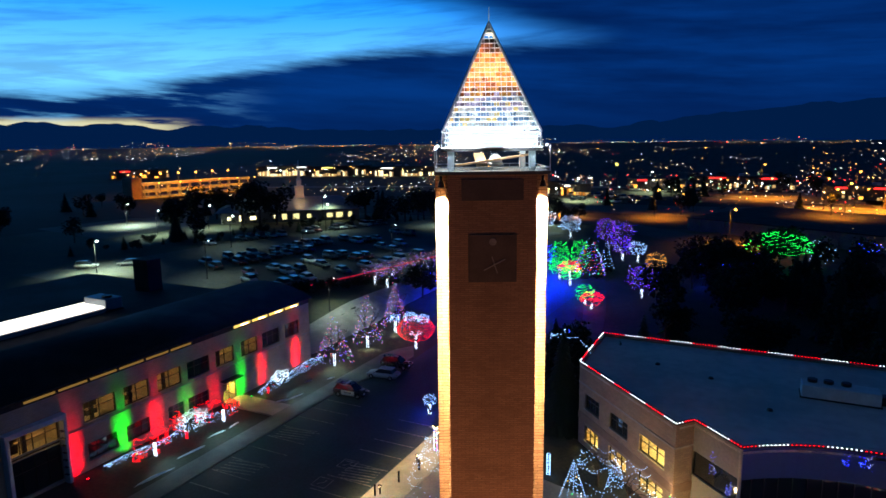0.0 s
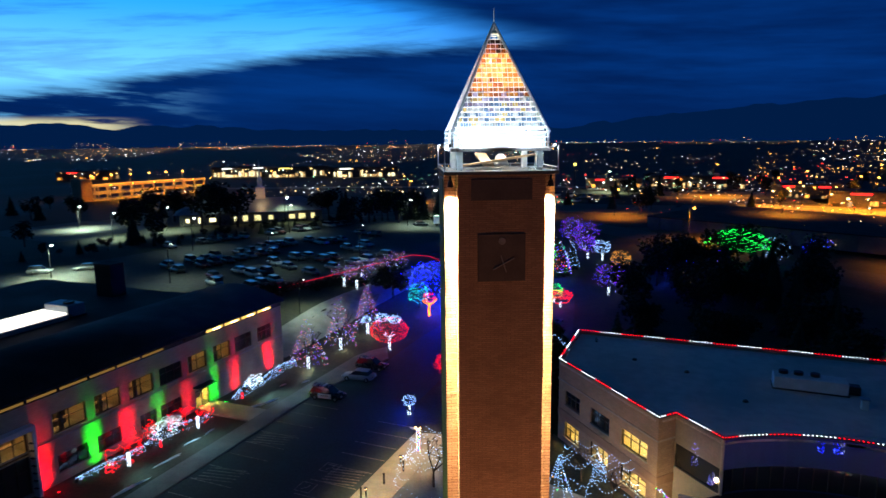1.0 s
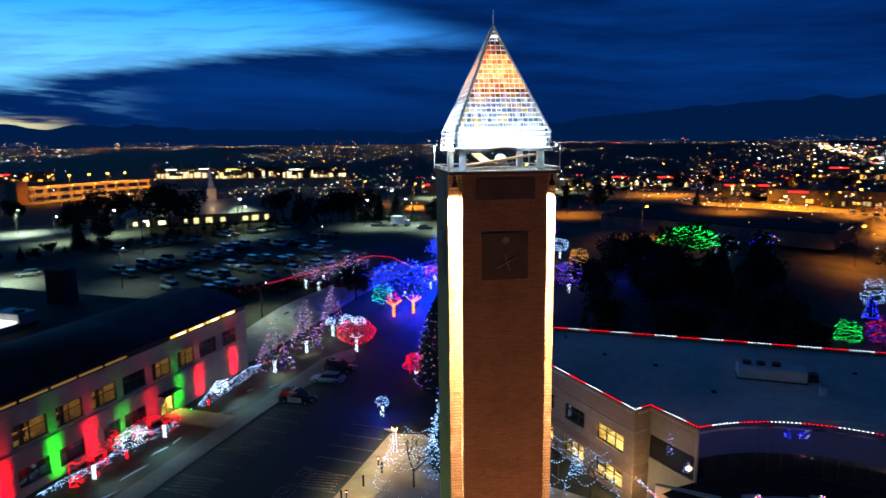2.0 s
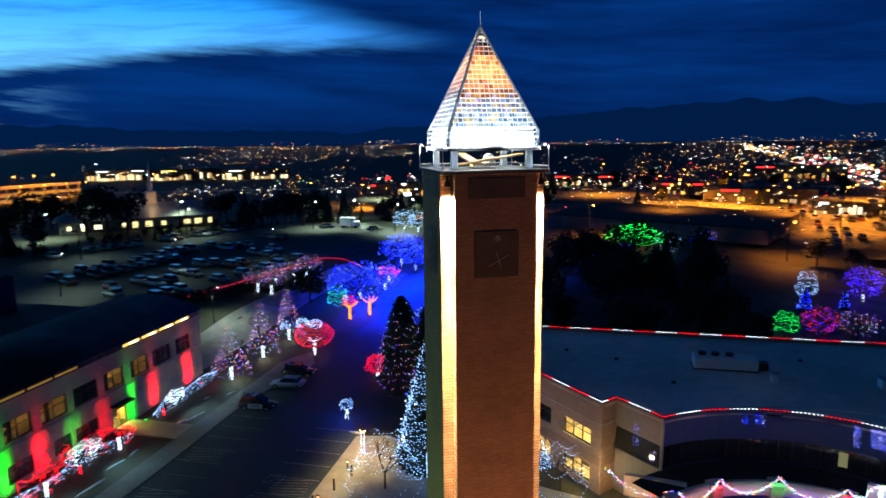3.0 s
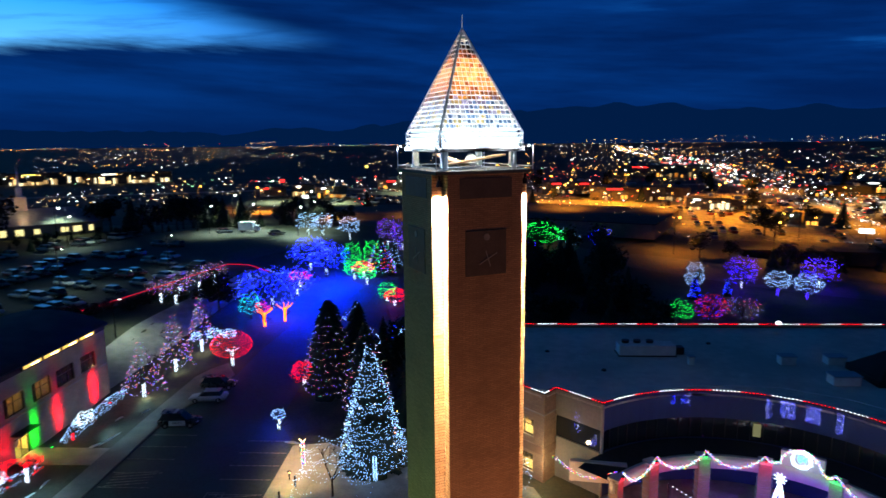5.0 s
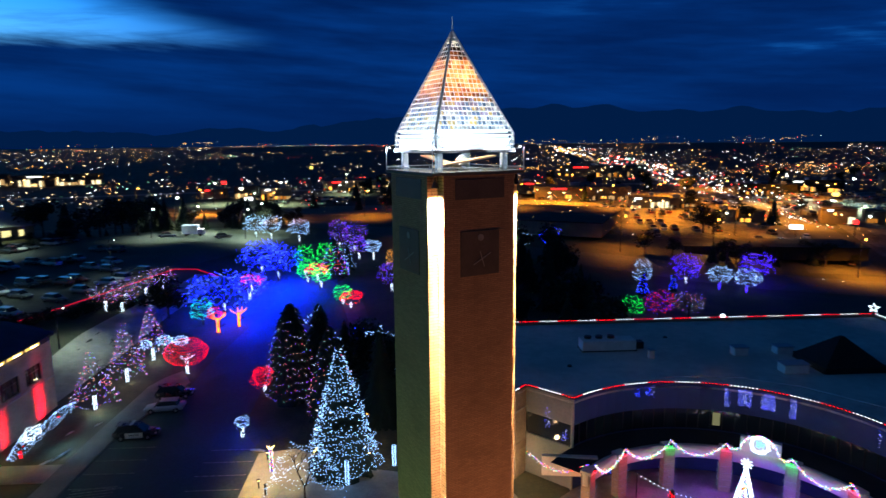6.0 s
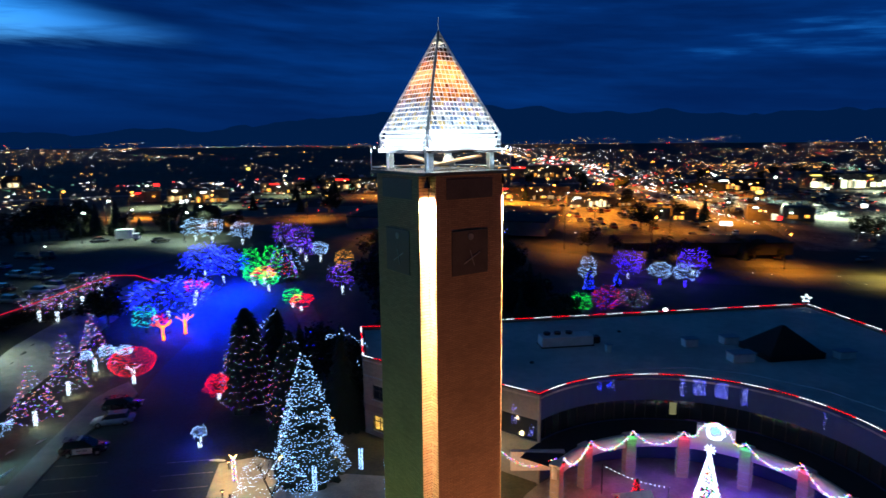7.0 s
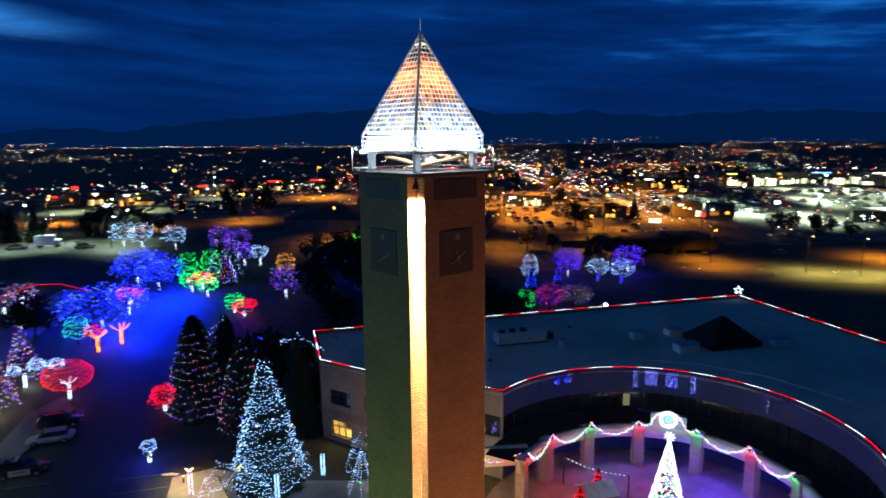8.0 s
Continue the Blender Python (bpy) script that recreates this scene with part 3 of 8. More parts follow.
def rough_courses(s, h):
    """The split-faced bricks of one corner recess: two walls that meet at (s, -s)."""
    rng = random.Random(17)
    verts, faces = [], []
    cube = ((0, 1, 3, 2), (4, 6, 7, 5), (0, 4, 5, 1), (2, 3, 7, 6), (0, 2, 6, 4), (1, 5, 7, 3))
    for i in range(212):
        z = 9.4 + i * 0.099
        for wall in (0, 1):
            p = rng.uniform(-0.2, 0.0)
            while p < TS - 0.02:
                q = p + rng.uniform(0.13, 0.34)
                a, b = max(p, 0.015), min(q, TS - 0.012)
                out = 0.012 + 0.0045 * rng.random()
                lo, hi = z + rng.uniform(0, 0.012), z + 0.062 + rng.uniform(-0.010, 0.016)
                if b - a > 0.03:
                    base = len(verts)
                    for d in (0.018, 0.022 + out):
                        for e in (a, b):
                            for zz in (lo, hi):
                                verts.append((s + d, -s - e, zz) if wall == 0 else (s + e, -s - d, zz))
                    faces += [tuple(base + j for j in f) for f in cube]
                p = q + 0.012
    me = bpy.data.meshes.new("rough_brickwork")
    me.from_pydata(verts, [], faces)
    bm = bmesh.new()
    bm.from_mesh(me)
    bmesh.ops.recalc_face_normals(bm, faces=bm.faces)
    bm.to_mesh(me)
    bm.free()
    me.materials.append(M_NOTCH)
    return me


def build_tower():
    h, s = TW / 2, TW / 2 - TS
    plus = [(s, -h), (s, -s), (h, -s), (h, s), (s, s), (s, h), (-s, h), (-s, s), (-h, s), (-h, -s), (-s, -s), (-s, -h)]
    part("shaft", prism(plus, 4.0, 31.0), M_BRICK, tower, "plain brown brick shaft")
    part("plinth", prism([(-h - .2, -h - .2), (h + .2, -h - .2), (h + .2, h + .2), (-h - .2, h + .2)], -0.3, 4.0), M_BRICK, tower)
    for k in range(4):
        r = Matrix.Rotation(radians(90 * k), 4, "Z")
        bm = bmesh.new()
        add_box(bm, (s + 0.012, -h + TS / 2 - 0.012, 17.5), (0.02, TS - 0.03, 26.9), r)
        add_box(bm, (s + TS / 2 + 0.012, -s - 0.012, 17.5), (TS - 0.03, 0.02, 26.9), r)
        rec = part("corner_recess", bm, M_NOTCH, tower, "ledged brick corner recess washed by a warm lamp")
        # rough bricks that stand proud by uneven amounts and catch the light from above
        if k == 0:
            courses = rough_courses(s, h)
        bricks = new("rough_brickwork", courses)
        bricks.parent, bricks.matrix_basis, bricks["kind"] = rec, r, "stuff"
        bm = bmesh.new()
        add_rod(bm, r @ Vector((s + 0.33, -s - 0.33, 30.95)), r @ Vector((s + 0.33, -s - 0.33, 30.72)), 0.06)
        add_rod(bm, r @ Vector((s + 0.33, -s - 0.33, 30.72)), r @ Vector((s + 0.33, -s - 0.33, 30.42)), 0.10, 0.17, 12)
        part("flood_lamp", bm, M_DARKSTEEL, tower)
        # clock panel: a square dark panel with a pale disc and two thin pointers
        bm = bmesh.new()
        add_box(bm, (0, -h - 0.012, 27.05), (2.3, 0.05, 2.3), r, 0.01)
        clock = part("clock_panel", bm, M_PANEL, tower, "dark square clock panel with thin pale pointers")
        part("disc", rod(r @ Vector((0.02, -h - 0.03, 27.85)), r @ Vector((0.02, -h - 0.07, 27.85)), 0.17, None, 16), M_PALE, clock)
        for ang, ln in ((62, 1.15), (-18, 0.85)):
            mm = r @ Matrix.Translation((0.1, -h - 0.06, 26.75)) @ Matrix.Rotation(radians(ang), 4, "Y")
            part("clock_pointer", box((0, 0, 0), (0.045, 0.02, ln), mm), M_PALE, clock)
        part("louvre_panel", box((0, -h - 0.01, 30.3), (2.9, 0.04, 1.0), r, 0.01), M_PANEL, tower)
    # deck with a steel rim and rail
    part("deck", box((0, 0, 31.08), (TW + 0.1, TW + 0.1, 0.16), None, 0.02), M_DECK, tower)
    for k in range(4):
        r = Matrix.Rotation(radians(90 * k), 4, "Z")
        part("rail", rod(r @ Vector((-h, -h, 31.32)), r @ Vector((h, -h, 31.32)), 0.025), M_STEEL, tower)
        part("rail_post", rod(r @ Vector((-h, -h, 31.1)), r @ Vector((-h, -h, 32.35)), 0.03), M_STEEL, tower)
        for x in (-1.3, 0, 1.3):
            part("rail_post", rod(r @ Vector((x, -h, 31.1)), r @ Vector((x, -h, 31.33)), 0.018), M_STEEL, tower)
        part("column", box((-1.92, -1.92, 31.7), (0.32, 0.32, 1.1), r, 0.03), M_STEEL, tower)
        part("corner_lamp", box((-2.45, -2.45, 32.35), (0.2, 0.2, 0.16), r, 0.03), M_DARKSTEEL, tower)
        part("lamp_lens", box((-2.52, -2.52, 32.35), (0.10, 0.10, 0.08), r), G_PURE, tower)
    # the bell and two timber ramps inside
    bm = bmesh.new()
    for z0, z1, r0, r1 in ((31.35, 31.5, 0.42, 0.36), (31.5, 31.8, 0.36, 0.26), (31.8, 31.92, 0.26, 0.1)):
        add_rod(bm, (0.3, -0.4, z0), (0.3, -0.4, z1), r0, r1, 18)
    part("bell", bm, M_WHITEPAINT, tower, "pale round bell", True)
    for k in (0, 1):
        m = Matrix.Translation((0.1 - 0.5 * k, -1.0 + 1.7 * k, 31.62)) @ Matrix.Rotation(radians(90 * k), 4, "Z") @ Matrix.Rotation(radians(-8), 4, "Y")
        part("beam", box((0, 0, 0), (3.6, 0.55, 0.10), m, 0.01), M_WOOD, tower, "tilted tan timber beam")
    # spire: lattice of bars between four hips
    zb, zk, zt, wb, wk = 32.2, 33.1, 38.2, 2.36, 2.27

    def half(z):
        return wb + (wk - wb) * (z - zb) / (zk - zb) if z < zk else wk * (zt - z) / (zt - zk)
    for k in range(4):
        r = Matrix.Rotation(radians(90 * k), 4, "Z")
        z = zb + 0.05
        while z < 37.95:
            w = half(z)
            part("lattice_bar", box((0, -w, z), (2 * w - 0.10, 0.07, 0.034 if z > 34.9 else 0.05), r), M_WHITE, tower)
            z += 0.235
        for i in range(-8, 9):
            x = i * 0.25
            top = zt - abs(x) / wk * (zt - zk) - 0.12 if abs(x) > 0.01 else 37.6
            top = min(top, 37.6)
            if top > zk + 0.2:
                bm = bmesh.new()
                add_rod(bm, r @ Vector((x, -half(zk) - 0.02, zk)), r @ Vector((x, -half(top) - 0.02, top)), 0.017, None, 5)
                part("lattice_upright", bm, M_WHITE, tower)
        bm = bmesh.new()
        add_rod(bm, r @ Vector((-wk - 0.02, -wk - 0.02, zk - 0.15)), r @ Vector((0, 0, zt + 0.02)), 0.085, 0.06, 8)
        part("hip", bm, M_STEEL, tower)
        bm = bmesh.new()
        add_rod(bm, r @ Vector((-wk, -wk, zk)), r @ Vector((-wk + 0.42, -wk - 0.08, zb)), 0.05, None, 6)
        add_rod(bm, r @ Vector((-wk, -wk, zk)), r @ Vector((-wk - 0.08, -wk + 0.42, zb)), 0.05, None, 6)
        add_rod(bm, r @ Vector((-wk, -wk, zk)), r @ Vector((-wk, -wk, zb)), 0.06, None, 6)
        part("corner_bracket", bm, M_STEEL, tower)
        part("eave_beam", box((0, -wb + 0.05, zb - 0.06), (2 * wb, 0.12, 0.14), r), M_DARKSTEEL, tower)
        # added glow strips, thinner upward, imitate flood light fading up the lattice
        for z, high in ((32.52, 0.52), (32.89, 0.17), (33.11, 0.13), (33.33, 0.09), (33.56, 0.06), (33.79, 0.04)):
            part("glow_strip", box((0, -half(z) + 0.17, z), (2 * half(z) - 0.5, 0.04, high), r), G_SPIRE, tower, "white glow strip in place of floodlit lattice")
    # coloured panes set behind the lattice, one to a cell
    rng = random.Random(44)
    for k in range(4):
        r = Matrix.Rotation(radians(90 * k), 4, "Z")
        z, rest = 33.2, {}
        while z < 37.4:
            w0 = half(z) - 0.10
            cells = max(1, int(2 * w0 / 0.25))
            for i in range(cells):
                x0 = -w0 + 2 * w0 * i / cells
                x1 = x0 + 2 * w0 / cells
                u, v = half(z) - 0.07, half(z + 0.225) - 0.07
                mat = rng.choice([m for top, m in PANE_ROWS if z < top][:6 if z < 34.4 else 4])
                quad = [r @ Vector(p) for p in ((x0 + 0.012, -u, z), (x1 - 0.012, -u, z), (min(x1 - 0.012, v), -v, z + 0.22), (max(x0 + 0.012, -v), -v, z + 0.22))]
                n = (r @ Vector((0, 0.012, 0.004)))
                verts = quad + [p + n for p in quad]
                faces = [(0, 1, 2, 3), (7, 6, 5, 4)] + [(j, j + 4, (j + 1) % 4 + 4, (j + 1) % 4) for j in range(4)]
                if k in (0, 3):
                    raw("pane", verts, faces, mat, tower)
                else:
                    vs, fs = rest.setdefault(mat, ([], []))
                    fs += [tuple(len(vs) + j for j in f) for f in faces]
                    vs += verts
            z += 0.235
        for mat, (vs, fs) in rest.items():
            raw("pane_field", vs, fs, mat, tower)["kind"] = "stuff"
    cap = bmesh.new()
    bmesh.ops.create_cone(cap, cap_ends=True, segments=4, radius1=0.24, radius2=0.03, depth=0.5, matrix=Matrix.Translation((0, 0, 37.98)) @ Matrix.Rotation(radians(45), 4, "Z"))
    part("cap", cap, M_STEEL, tower)
    part("finial", rod((0, 0, 38.1), (0, 0, 38.95), 0.03, 0.012, 6), M_STEEL, tower)


def tinted_pane(name, colour):
    m = bpy.data.materials.new(name)
    t = nodes_of(m)
    out, mix = t.nodes.new("ShaderNodeOutputMaterial"), t.nodes.new("ShaderNodeMixShader")
    tr, gl = t.nodes.new("ShaderNodeBsdfTranslucent"), t.nodes.new("ShaderNodeBsdfGlossy")
    geo = t.nodes.new("ShaderNodeNewGeometry")
    tone = blend(t, span(t, rough_noise(t, geo.outputs["Position"], 2.6, 3.0), 0.35, 0.65), tuple(0.55 * c for c in colour), colour)
    link(t, tone, tr.inputs["Color"])
    gl.inputs["Roughness"].default_value = 0.1
    mix.inputs[0].default_value = 0.05
    link(t, tr.outputs[0], mix.inputs[1])
    link(t, gl.outputs[0], mix.inputs[2])
    link(t, mix.outputs[0], out.inputs["Surface"])
    return m


AMBER_PANE, GOLD_PANE, RUST_PANE = tinted_pane("amber_pane", (0.66, 0.38, 0.13)), tinted_pane("gold_pane", (0.88, 0.68, 0.34)), tinted_pane("rust_pane", (0.36, 0.17, 0.08))
DEEP_PANE = tinted_pane("deep_pane", (0.10, 0.07, 0.06))
BLUE_PANE, MILK_PANE, MAUVE_PANE = tinted_pane("blue_pane", (0.26, 0.36, 0.54)), tinted_pane("milk_pane", (0.75, 0.76, 0.78)), tinted_pane("mauve_pane", (0.46, 0.40, 0.54))
# tints by height put the glow of the spire's inner lamps into the panes
# tints from the eave to the tip: each row takes the first few that reach above it
PANE_ROWS = [(33.8, MILK_PANE), (33.9, MILK_PANE), (34.4, BLUE_PANE), (34.45, MILK_PANE), (34.5, BLUE_PANE), (34.5, GOLD_PANE), (34.6, MAUVE_PANE), (34.8, MAUVE_PANE), (35.0, RUST_PANE), (35.2, AMBER_PANE), (35.4, RUST_PANE), (35.7, AMBER_PANE), (35.8, AMBER_PANE), (36.2, GOLD_PANE), (36.5, GOLD_PANE), (36.6, GOLD_PANE), (36.7, AMBER_PANE), (37.0, RUST_PANE), (37.2, RUST_PANE), (38.0, RUST_PANE), (38.0, DEEP_PANE), (38.0, DEEP_PANE)]
M_PANEL = surface("dark_panel", (0.075, 0.06, 0.05), (0.11, 0.085, 0.07), 1.0, 0.5)
M_DECK = surface("dark_deck", (0.05, 0.06, 0.07), (0.08, 0.09, 0.10), 1.2, 0.7)
M_PALE = surface("pale_metal", (0.20, 0.19, 0.18), (0.28, 0.27, 0.26), 3.0, 0.5)
G_SPIRE = glow("spire_base_glow", (0.62, 0.84, 1.0), 1.25, True)
build_tower()
TM = pose(-12.35, 29.93, 0, 0, 0, 26.2)
for k in range(4):
    r = TM @ Matrix.Rotation(radians(90 * k), 4, "Z")
    q = TW / 2 - TS
    spot(r @ Vector((q + 0.34, -q - 0.34, 30.38)), r @ Vector((q + 0.10, -q - 0.10, 8.0)), 900000, (1.0, 0.58, 0.27), 8, 0.9, 0.1)
    spot(r @ Vector((q + 0.48, -q - 0.48, 30.36)), r @ Vector((q, -q, 28.2)), 80000, (1.0, 0.74, 0.46), 62, 0.7, 0.08)
    for off in (-1.3, 1.3):
        spot(r @ Vector((off * 1.2, -3.7, 31.3)), r @ Vector((off * 0.5, -1.2, 35.6)), 1900, (0.74, 0.90, 1.0), 74, 0.8, 0.06)
for a, b in ((-1, -1), (1, -1), (1, 1), (-1, 1)):
    point(*(TM @ Vector((2.62 * a, 2.62 * b, 32.2))), 110, (0.70, 0.88, 1.0), 0.07)
point(*(TM @ Vector((0, 0, 35.9))), 330, (1.0, 0.70, 0.34), 0.12)
point(*(TM @ Vector((0, 0, 34.9))), 620, (1.0, 0.72, 0.36), 0.15)
point(*(TM @ Vector((0, 0, 33.4))), 420, (0.78, 0.88, 1.0), 0.2)
# ground floods that tint the tower's faces
spot(TM @ Vector((0, -15, 0.4)), TM @ Vector((0, -2.6, 17)), 9000, (1.0, 0.40, 0.16), 75, 0.8, 0.2)
# added warm spot, without a fixture, brightens the east building's brick
spot((-13.5, 49.0, 0.4), (-9.0, 57.5, 5.0), 900, (1.0, 0.66, 0.36), 90, 0.9, 0.15)
spot(TM @ Vector((-13, 0, 0.4)), TM @ Vector((-2.6, 0, 14)), 4200, (0.45, 1.0, 0.22), 75, 0.8, 0.2)


# ---- the long two-storey building in the west ----
west_hall = thing("long_office_building", -59.2, 50, 0, "long two-storey buff brick building with a dark vaulted roof", "building")


def build_west():
    a, b = (-59.2, 26.0), (-59.2, 73.2)
    m, ln = wall_frame(a, b)           # outward is +x
    m = Matrix.Translation((59.2, -50, 0)) @ m

    def sx(y):
        return y - 26.0
    ups = [(37.4, 41.0, 2), (42.0, 45.1, 2), (46.2, 49.5, 1), (50.4, 53.8, 0), (54.8, 57.9, 2), (59.1, 62.2, 1), (63.1, 66.5, 0), (67.7, 70.8, 0)]
    lows = [(37.5, 40.8), (41.9, 44.8), (47.3, 49.6), (50.2, 53.4)]
    holes = [(sx(y0), sx(y1), 5.0, 7.1) for y0, y1, _ in ups] + [(sx(y0), sx(y1), 1.0, 2.75) for y0, y1 in lows]
    holes += [(sx(55.6), sx(57.9), 0.1, 2.8), (sx(30.0), sx(34.8), 0.4, 6.6)]
    bm = bmesh.new()
    add_wall(bm, m, ln, -0.5, 9.0, 0.4, holes)
    part("wall", bm, M_LBRICK, west_hall, "buff brick wall")
    for i, (y0, y1, lit) in enumerate(ups):
        window(west_hall, m, sx(y0), sx(y1), 5.0, 7.1, 2 if lit else 3, (None, G_CEIL, G_CEIL)[lit], 20 + i)
    for i, (y0, y1) in enumerate(lows):
        window(west_hall, m, sx(y0), sx(y1), 1.0, 2.75, 3, None, 40 + i)
    window(west_hall, m, sx(30.0), sx(34.8), 4.2, 6.6, 4, G_CEIL, 60)
    window(west_hall, m, sx(30.0), sx(34.8), 0.4, 4.14, 4, None, 61)
    # lit entrance
    e = window(west_hall, m, sx(55.6), sx(57.9), 0.1, 2.8, 2, G_DOOR, 62, 0.78)
    part("canopy", box((sx(56.75), 0.5, 2.98), (3.0, 1.2, 0.14), m, 0.03), M_DARKSTEEL, west_hall)
    # portal round the stair window
    bm = bmesh.new()
    add_box(bm, (sx(32.4), 0.35, 6.9), (5.7, 0.9, 0.5), m, 0.04)
    add_box(bm, (sx(35.05), 0.35, 3.2), (0.35, 0.85, 6.9), m, 0.03)
    add_box(bm, (sx(29.75), 0.35, 3.2), (0.35, 0.85, 6.9), m, 0.03)
    part("portal", bm, M_WHITEPAINT, west_hall, "white portal frame round the stair window")
    for k in range(7):
        part("louvre", box((sx(34.75), 0.62, 1.0 + k * 0.75), (0.22, 0.5, 0.05), m), M_DARKSTEEL, west_hall)
    # strip of light under the eave, divided by posts
    part("string_course", box((ln / 2, 0.05, 4.55), (ln, 0.1, 0.18), m), M_CONCRETE, west_hall)
    part("wall_head", box((ln / 2, -0.4, 9.33), (ln, 0.8, 0.66), m), M_DARKSTEEL, west_hall)
    n = 12
    for i in range(n):
        x1, x0 = ln - 2.3 - i * (ln - 8) / n, ln - 2.3 - (i + 1) * (ln - 8) / n
        bright = i < 4
        if i != 4 and i != 5:
            part("light_strip", box(((x0 + x1) / 2, 0.14, 9.40 if bright else 9.34), (x1 - x0 - 0.35, 0.05, 0.40 if bright else 0.22), m), G_EAVE if bright else G_EAVEDIM, west_hall, "warm light strip under the eave")
        part("eave_post", box((x1, 0.06, 9.38), (0.2, 0.34, 0.46), m), M_DARKSTEEL, west_hall)
        if i < 4:
            part("lamp", box(((x0 * 0.4 + x1 * 0.6), 0.20, 9.36), (1.3, 0.05, 0.12), m), G_WARM, west_hall)
    # vaulted roof
    verts, faces, k = [], [], 16
    for y in (25.4, 73.8):
        for layer in (0.0, -0.22):
            for i in range(k + 1):
                t = i / k
                x = -59.0 - 16.5 * t
                z = 9.78 + 1.75 * math.sin(math.pi * min(1, t * 1.02)) ** 0.9 + layer if 0 < t < 1 else 9.78 + layer
                verts.append((x + 59.2, y - 50, z))
    w = k + 1
    for i in range(k):
        faces += [(i, i + 1, 2 * w + i + 1, 2 * w + i), (w + i + 1, w + i, 3 * w + i, 3 * w + i + 1),
                  (i, w + i, w + i + 1, i + 1), (2 * w + i + 1, 3 * w + i + 1, 3 * w + i, 2 * w + i)]
    faces += [(0, 2 * w, 3 * w, w), (k, w + k, 3 * w + k, 2 * w + k)]
    raw("roof", verts, faces, M_DARKROOF, west_hall, "dark vaulted metal roof", True)
    part("gable", box((-8.6, 23.0, 5.2), (16.4, 0.4, 9.0)), M_LBRICK, west_hall)
    part("gutter", box((0.24, -0.4, 9.70), (0.14, 48.4, 0.12), None, 0.03), M_DARKSTEEL, west_hall)
    # lower flat roof behind, with plant and a chimney shaft
    part("flat_roof", prism([(-75.6 + 59.2, -24), (-75.6 + 59.2, 23.2), (-110 + 59.2, 23.2), (-110 + 59.2, -24)][::-1], -0.5, 9.3), M_TAR, west_hall, "black flat roof")
    part("shaft", box((-87.8 + 59.2, 18.6, 11.6), (3.4, 2.6, 5.6), None, 0.05), M_DARKROOF, west_hall, "dark square shaft above the roof")
    part("skylight_curb", box((-84.0 + 59.2, -2.0, 9.6), (5.6, 17.6, 0.6), None, 0.05), M_STEEL, west_hall)
    part("skylight", box((-84.0 + 59.2, -2.0, 10.05), (5.0, 17.0, 0.28), None, 0.08), G_SKYLIGHT, west_hall, "long glowing white skylight")


G_EAVE = glow("eave_light", (1.0, 0.60, 0.14), 1.1, True)
G_EAVEDIM = glow("dim_eave_light", (1.0, 0.55, 0.14), 0.17)
build_west()
unit = thing("rooftop_unit", -83.5, 57.5, 9.3, "grey rooftop air unit on the flat roof", "air unit")
part("casing", box((0, 0, 0.9), (4.6, 2.6, 1.8), None, 0.06), M_STEEL, unit)
part("curb", box((0, 0, 0.1), (4.8, 2.8, 0.25)), M_DARKSTEEL, unit)
part("fan_cowl", rod((0.9, 0, 1.8), (0.9, 0, 2.1), 0.7, None, 14), M_DARKSTEEL, unit)
# wall washers, red and green
for y, colour, power in ((35.9, (1, 0.0015, 0.012), 2600), (41.4, (0.002, 1, 0.015), 2100), (45.6, (1, 0.0015, 0.016), 2100), (49.9, (0.002, 1, 0.015), 850),
                         (54.2, (1, 0.0015, 0.014), 850), (58.5, (0.002, 1, 0.015), 2600), (62.7, (1, 0.0015, 0.016), 2100), (69.8, (1, 0.0015, 0.014), 5200)):
    z0 = terrain(-58, y)
    for high, cone, gain in ((4.6, 30, 0.9), (2.6, 46, 1.3), (1.0, 66, 0.5)):
        spot((-57.3, y, z0 + 0.30), (-59.2, y, z0 + high), power * gain, colour, cone, 1.0, 0.05)
    f = thing("flood_light", -57.25, y, z0, "small red ground floodlight at the wall" if colour[0] > 0.5 else "small green ground floodlight at the wall", "floodlight", "wall floodlights")
    part("body", box((0, 0, 0.16), (0.22, 0.26, 0.18), None, 0.02), M_DARKSTEEL, f)
    part("stake", rod((0, 0, -0.1), (0, 0, 0.1), 0.025), M_DARKSTEEL, f)
    part("lens", box((-0.02, 0, 0.262), (0.16, 0.2, 0.02)), G_RED if colour[0] > 0.5 else G_GREEN, f)


# ---- the east building round the plaza ----
CX, CY, RF, RA = 9.6, 38.5, 15.5, 12.0
east = thing("civic_building", 0, 0, 0, "low tan brick building with a flat roof edged in lights", "building")


def ring(r, a):
    return CX + r * math.cos(radians(a)), CY + r * math.sin(radians(a))


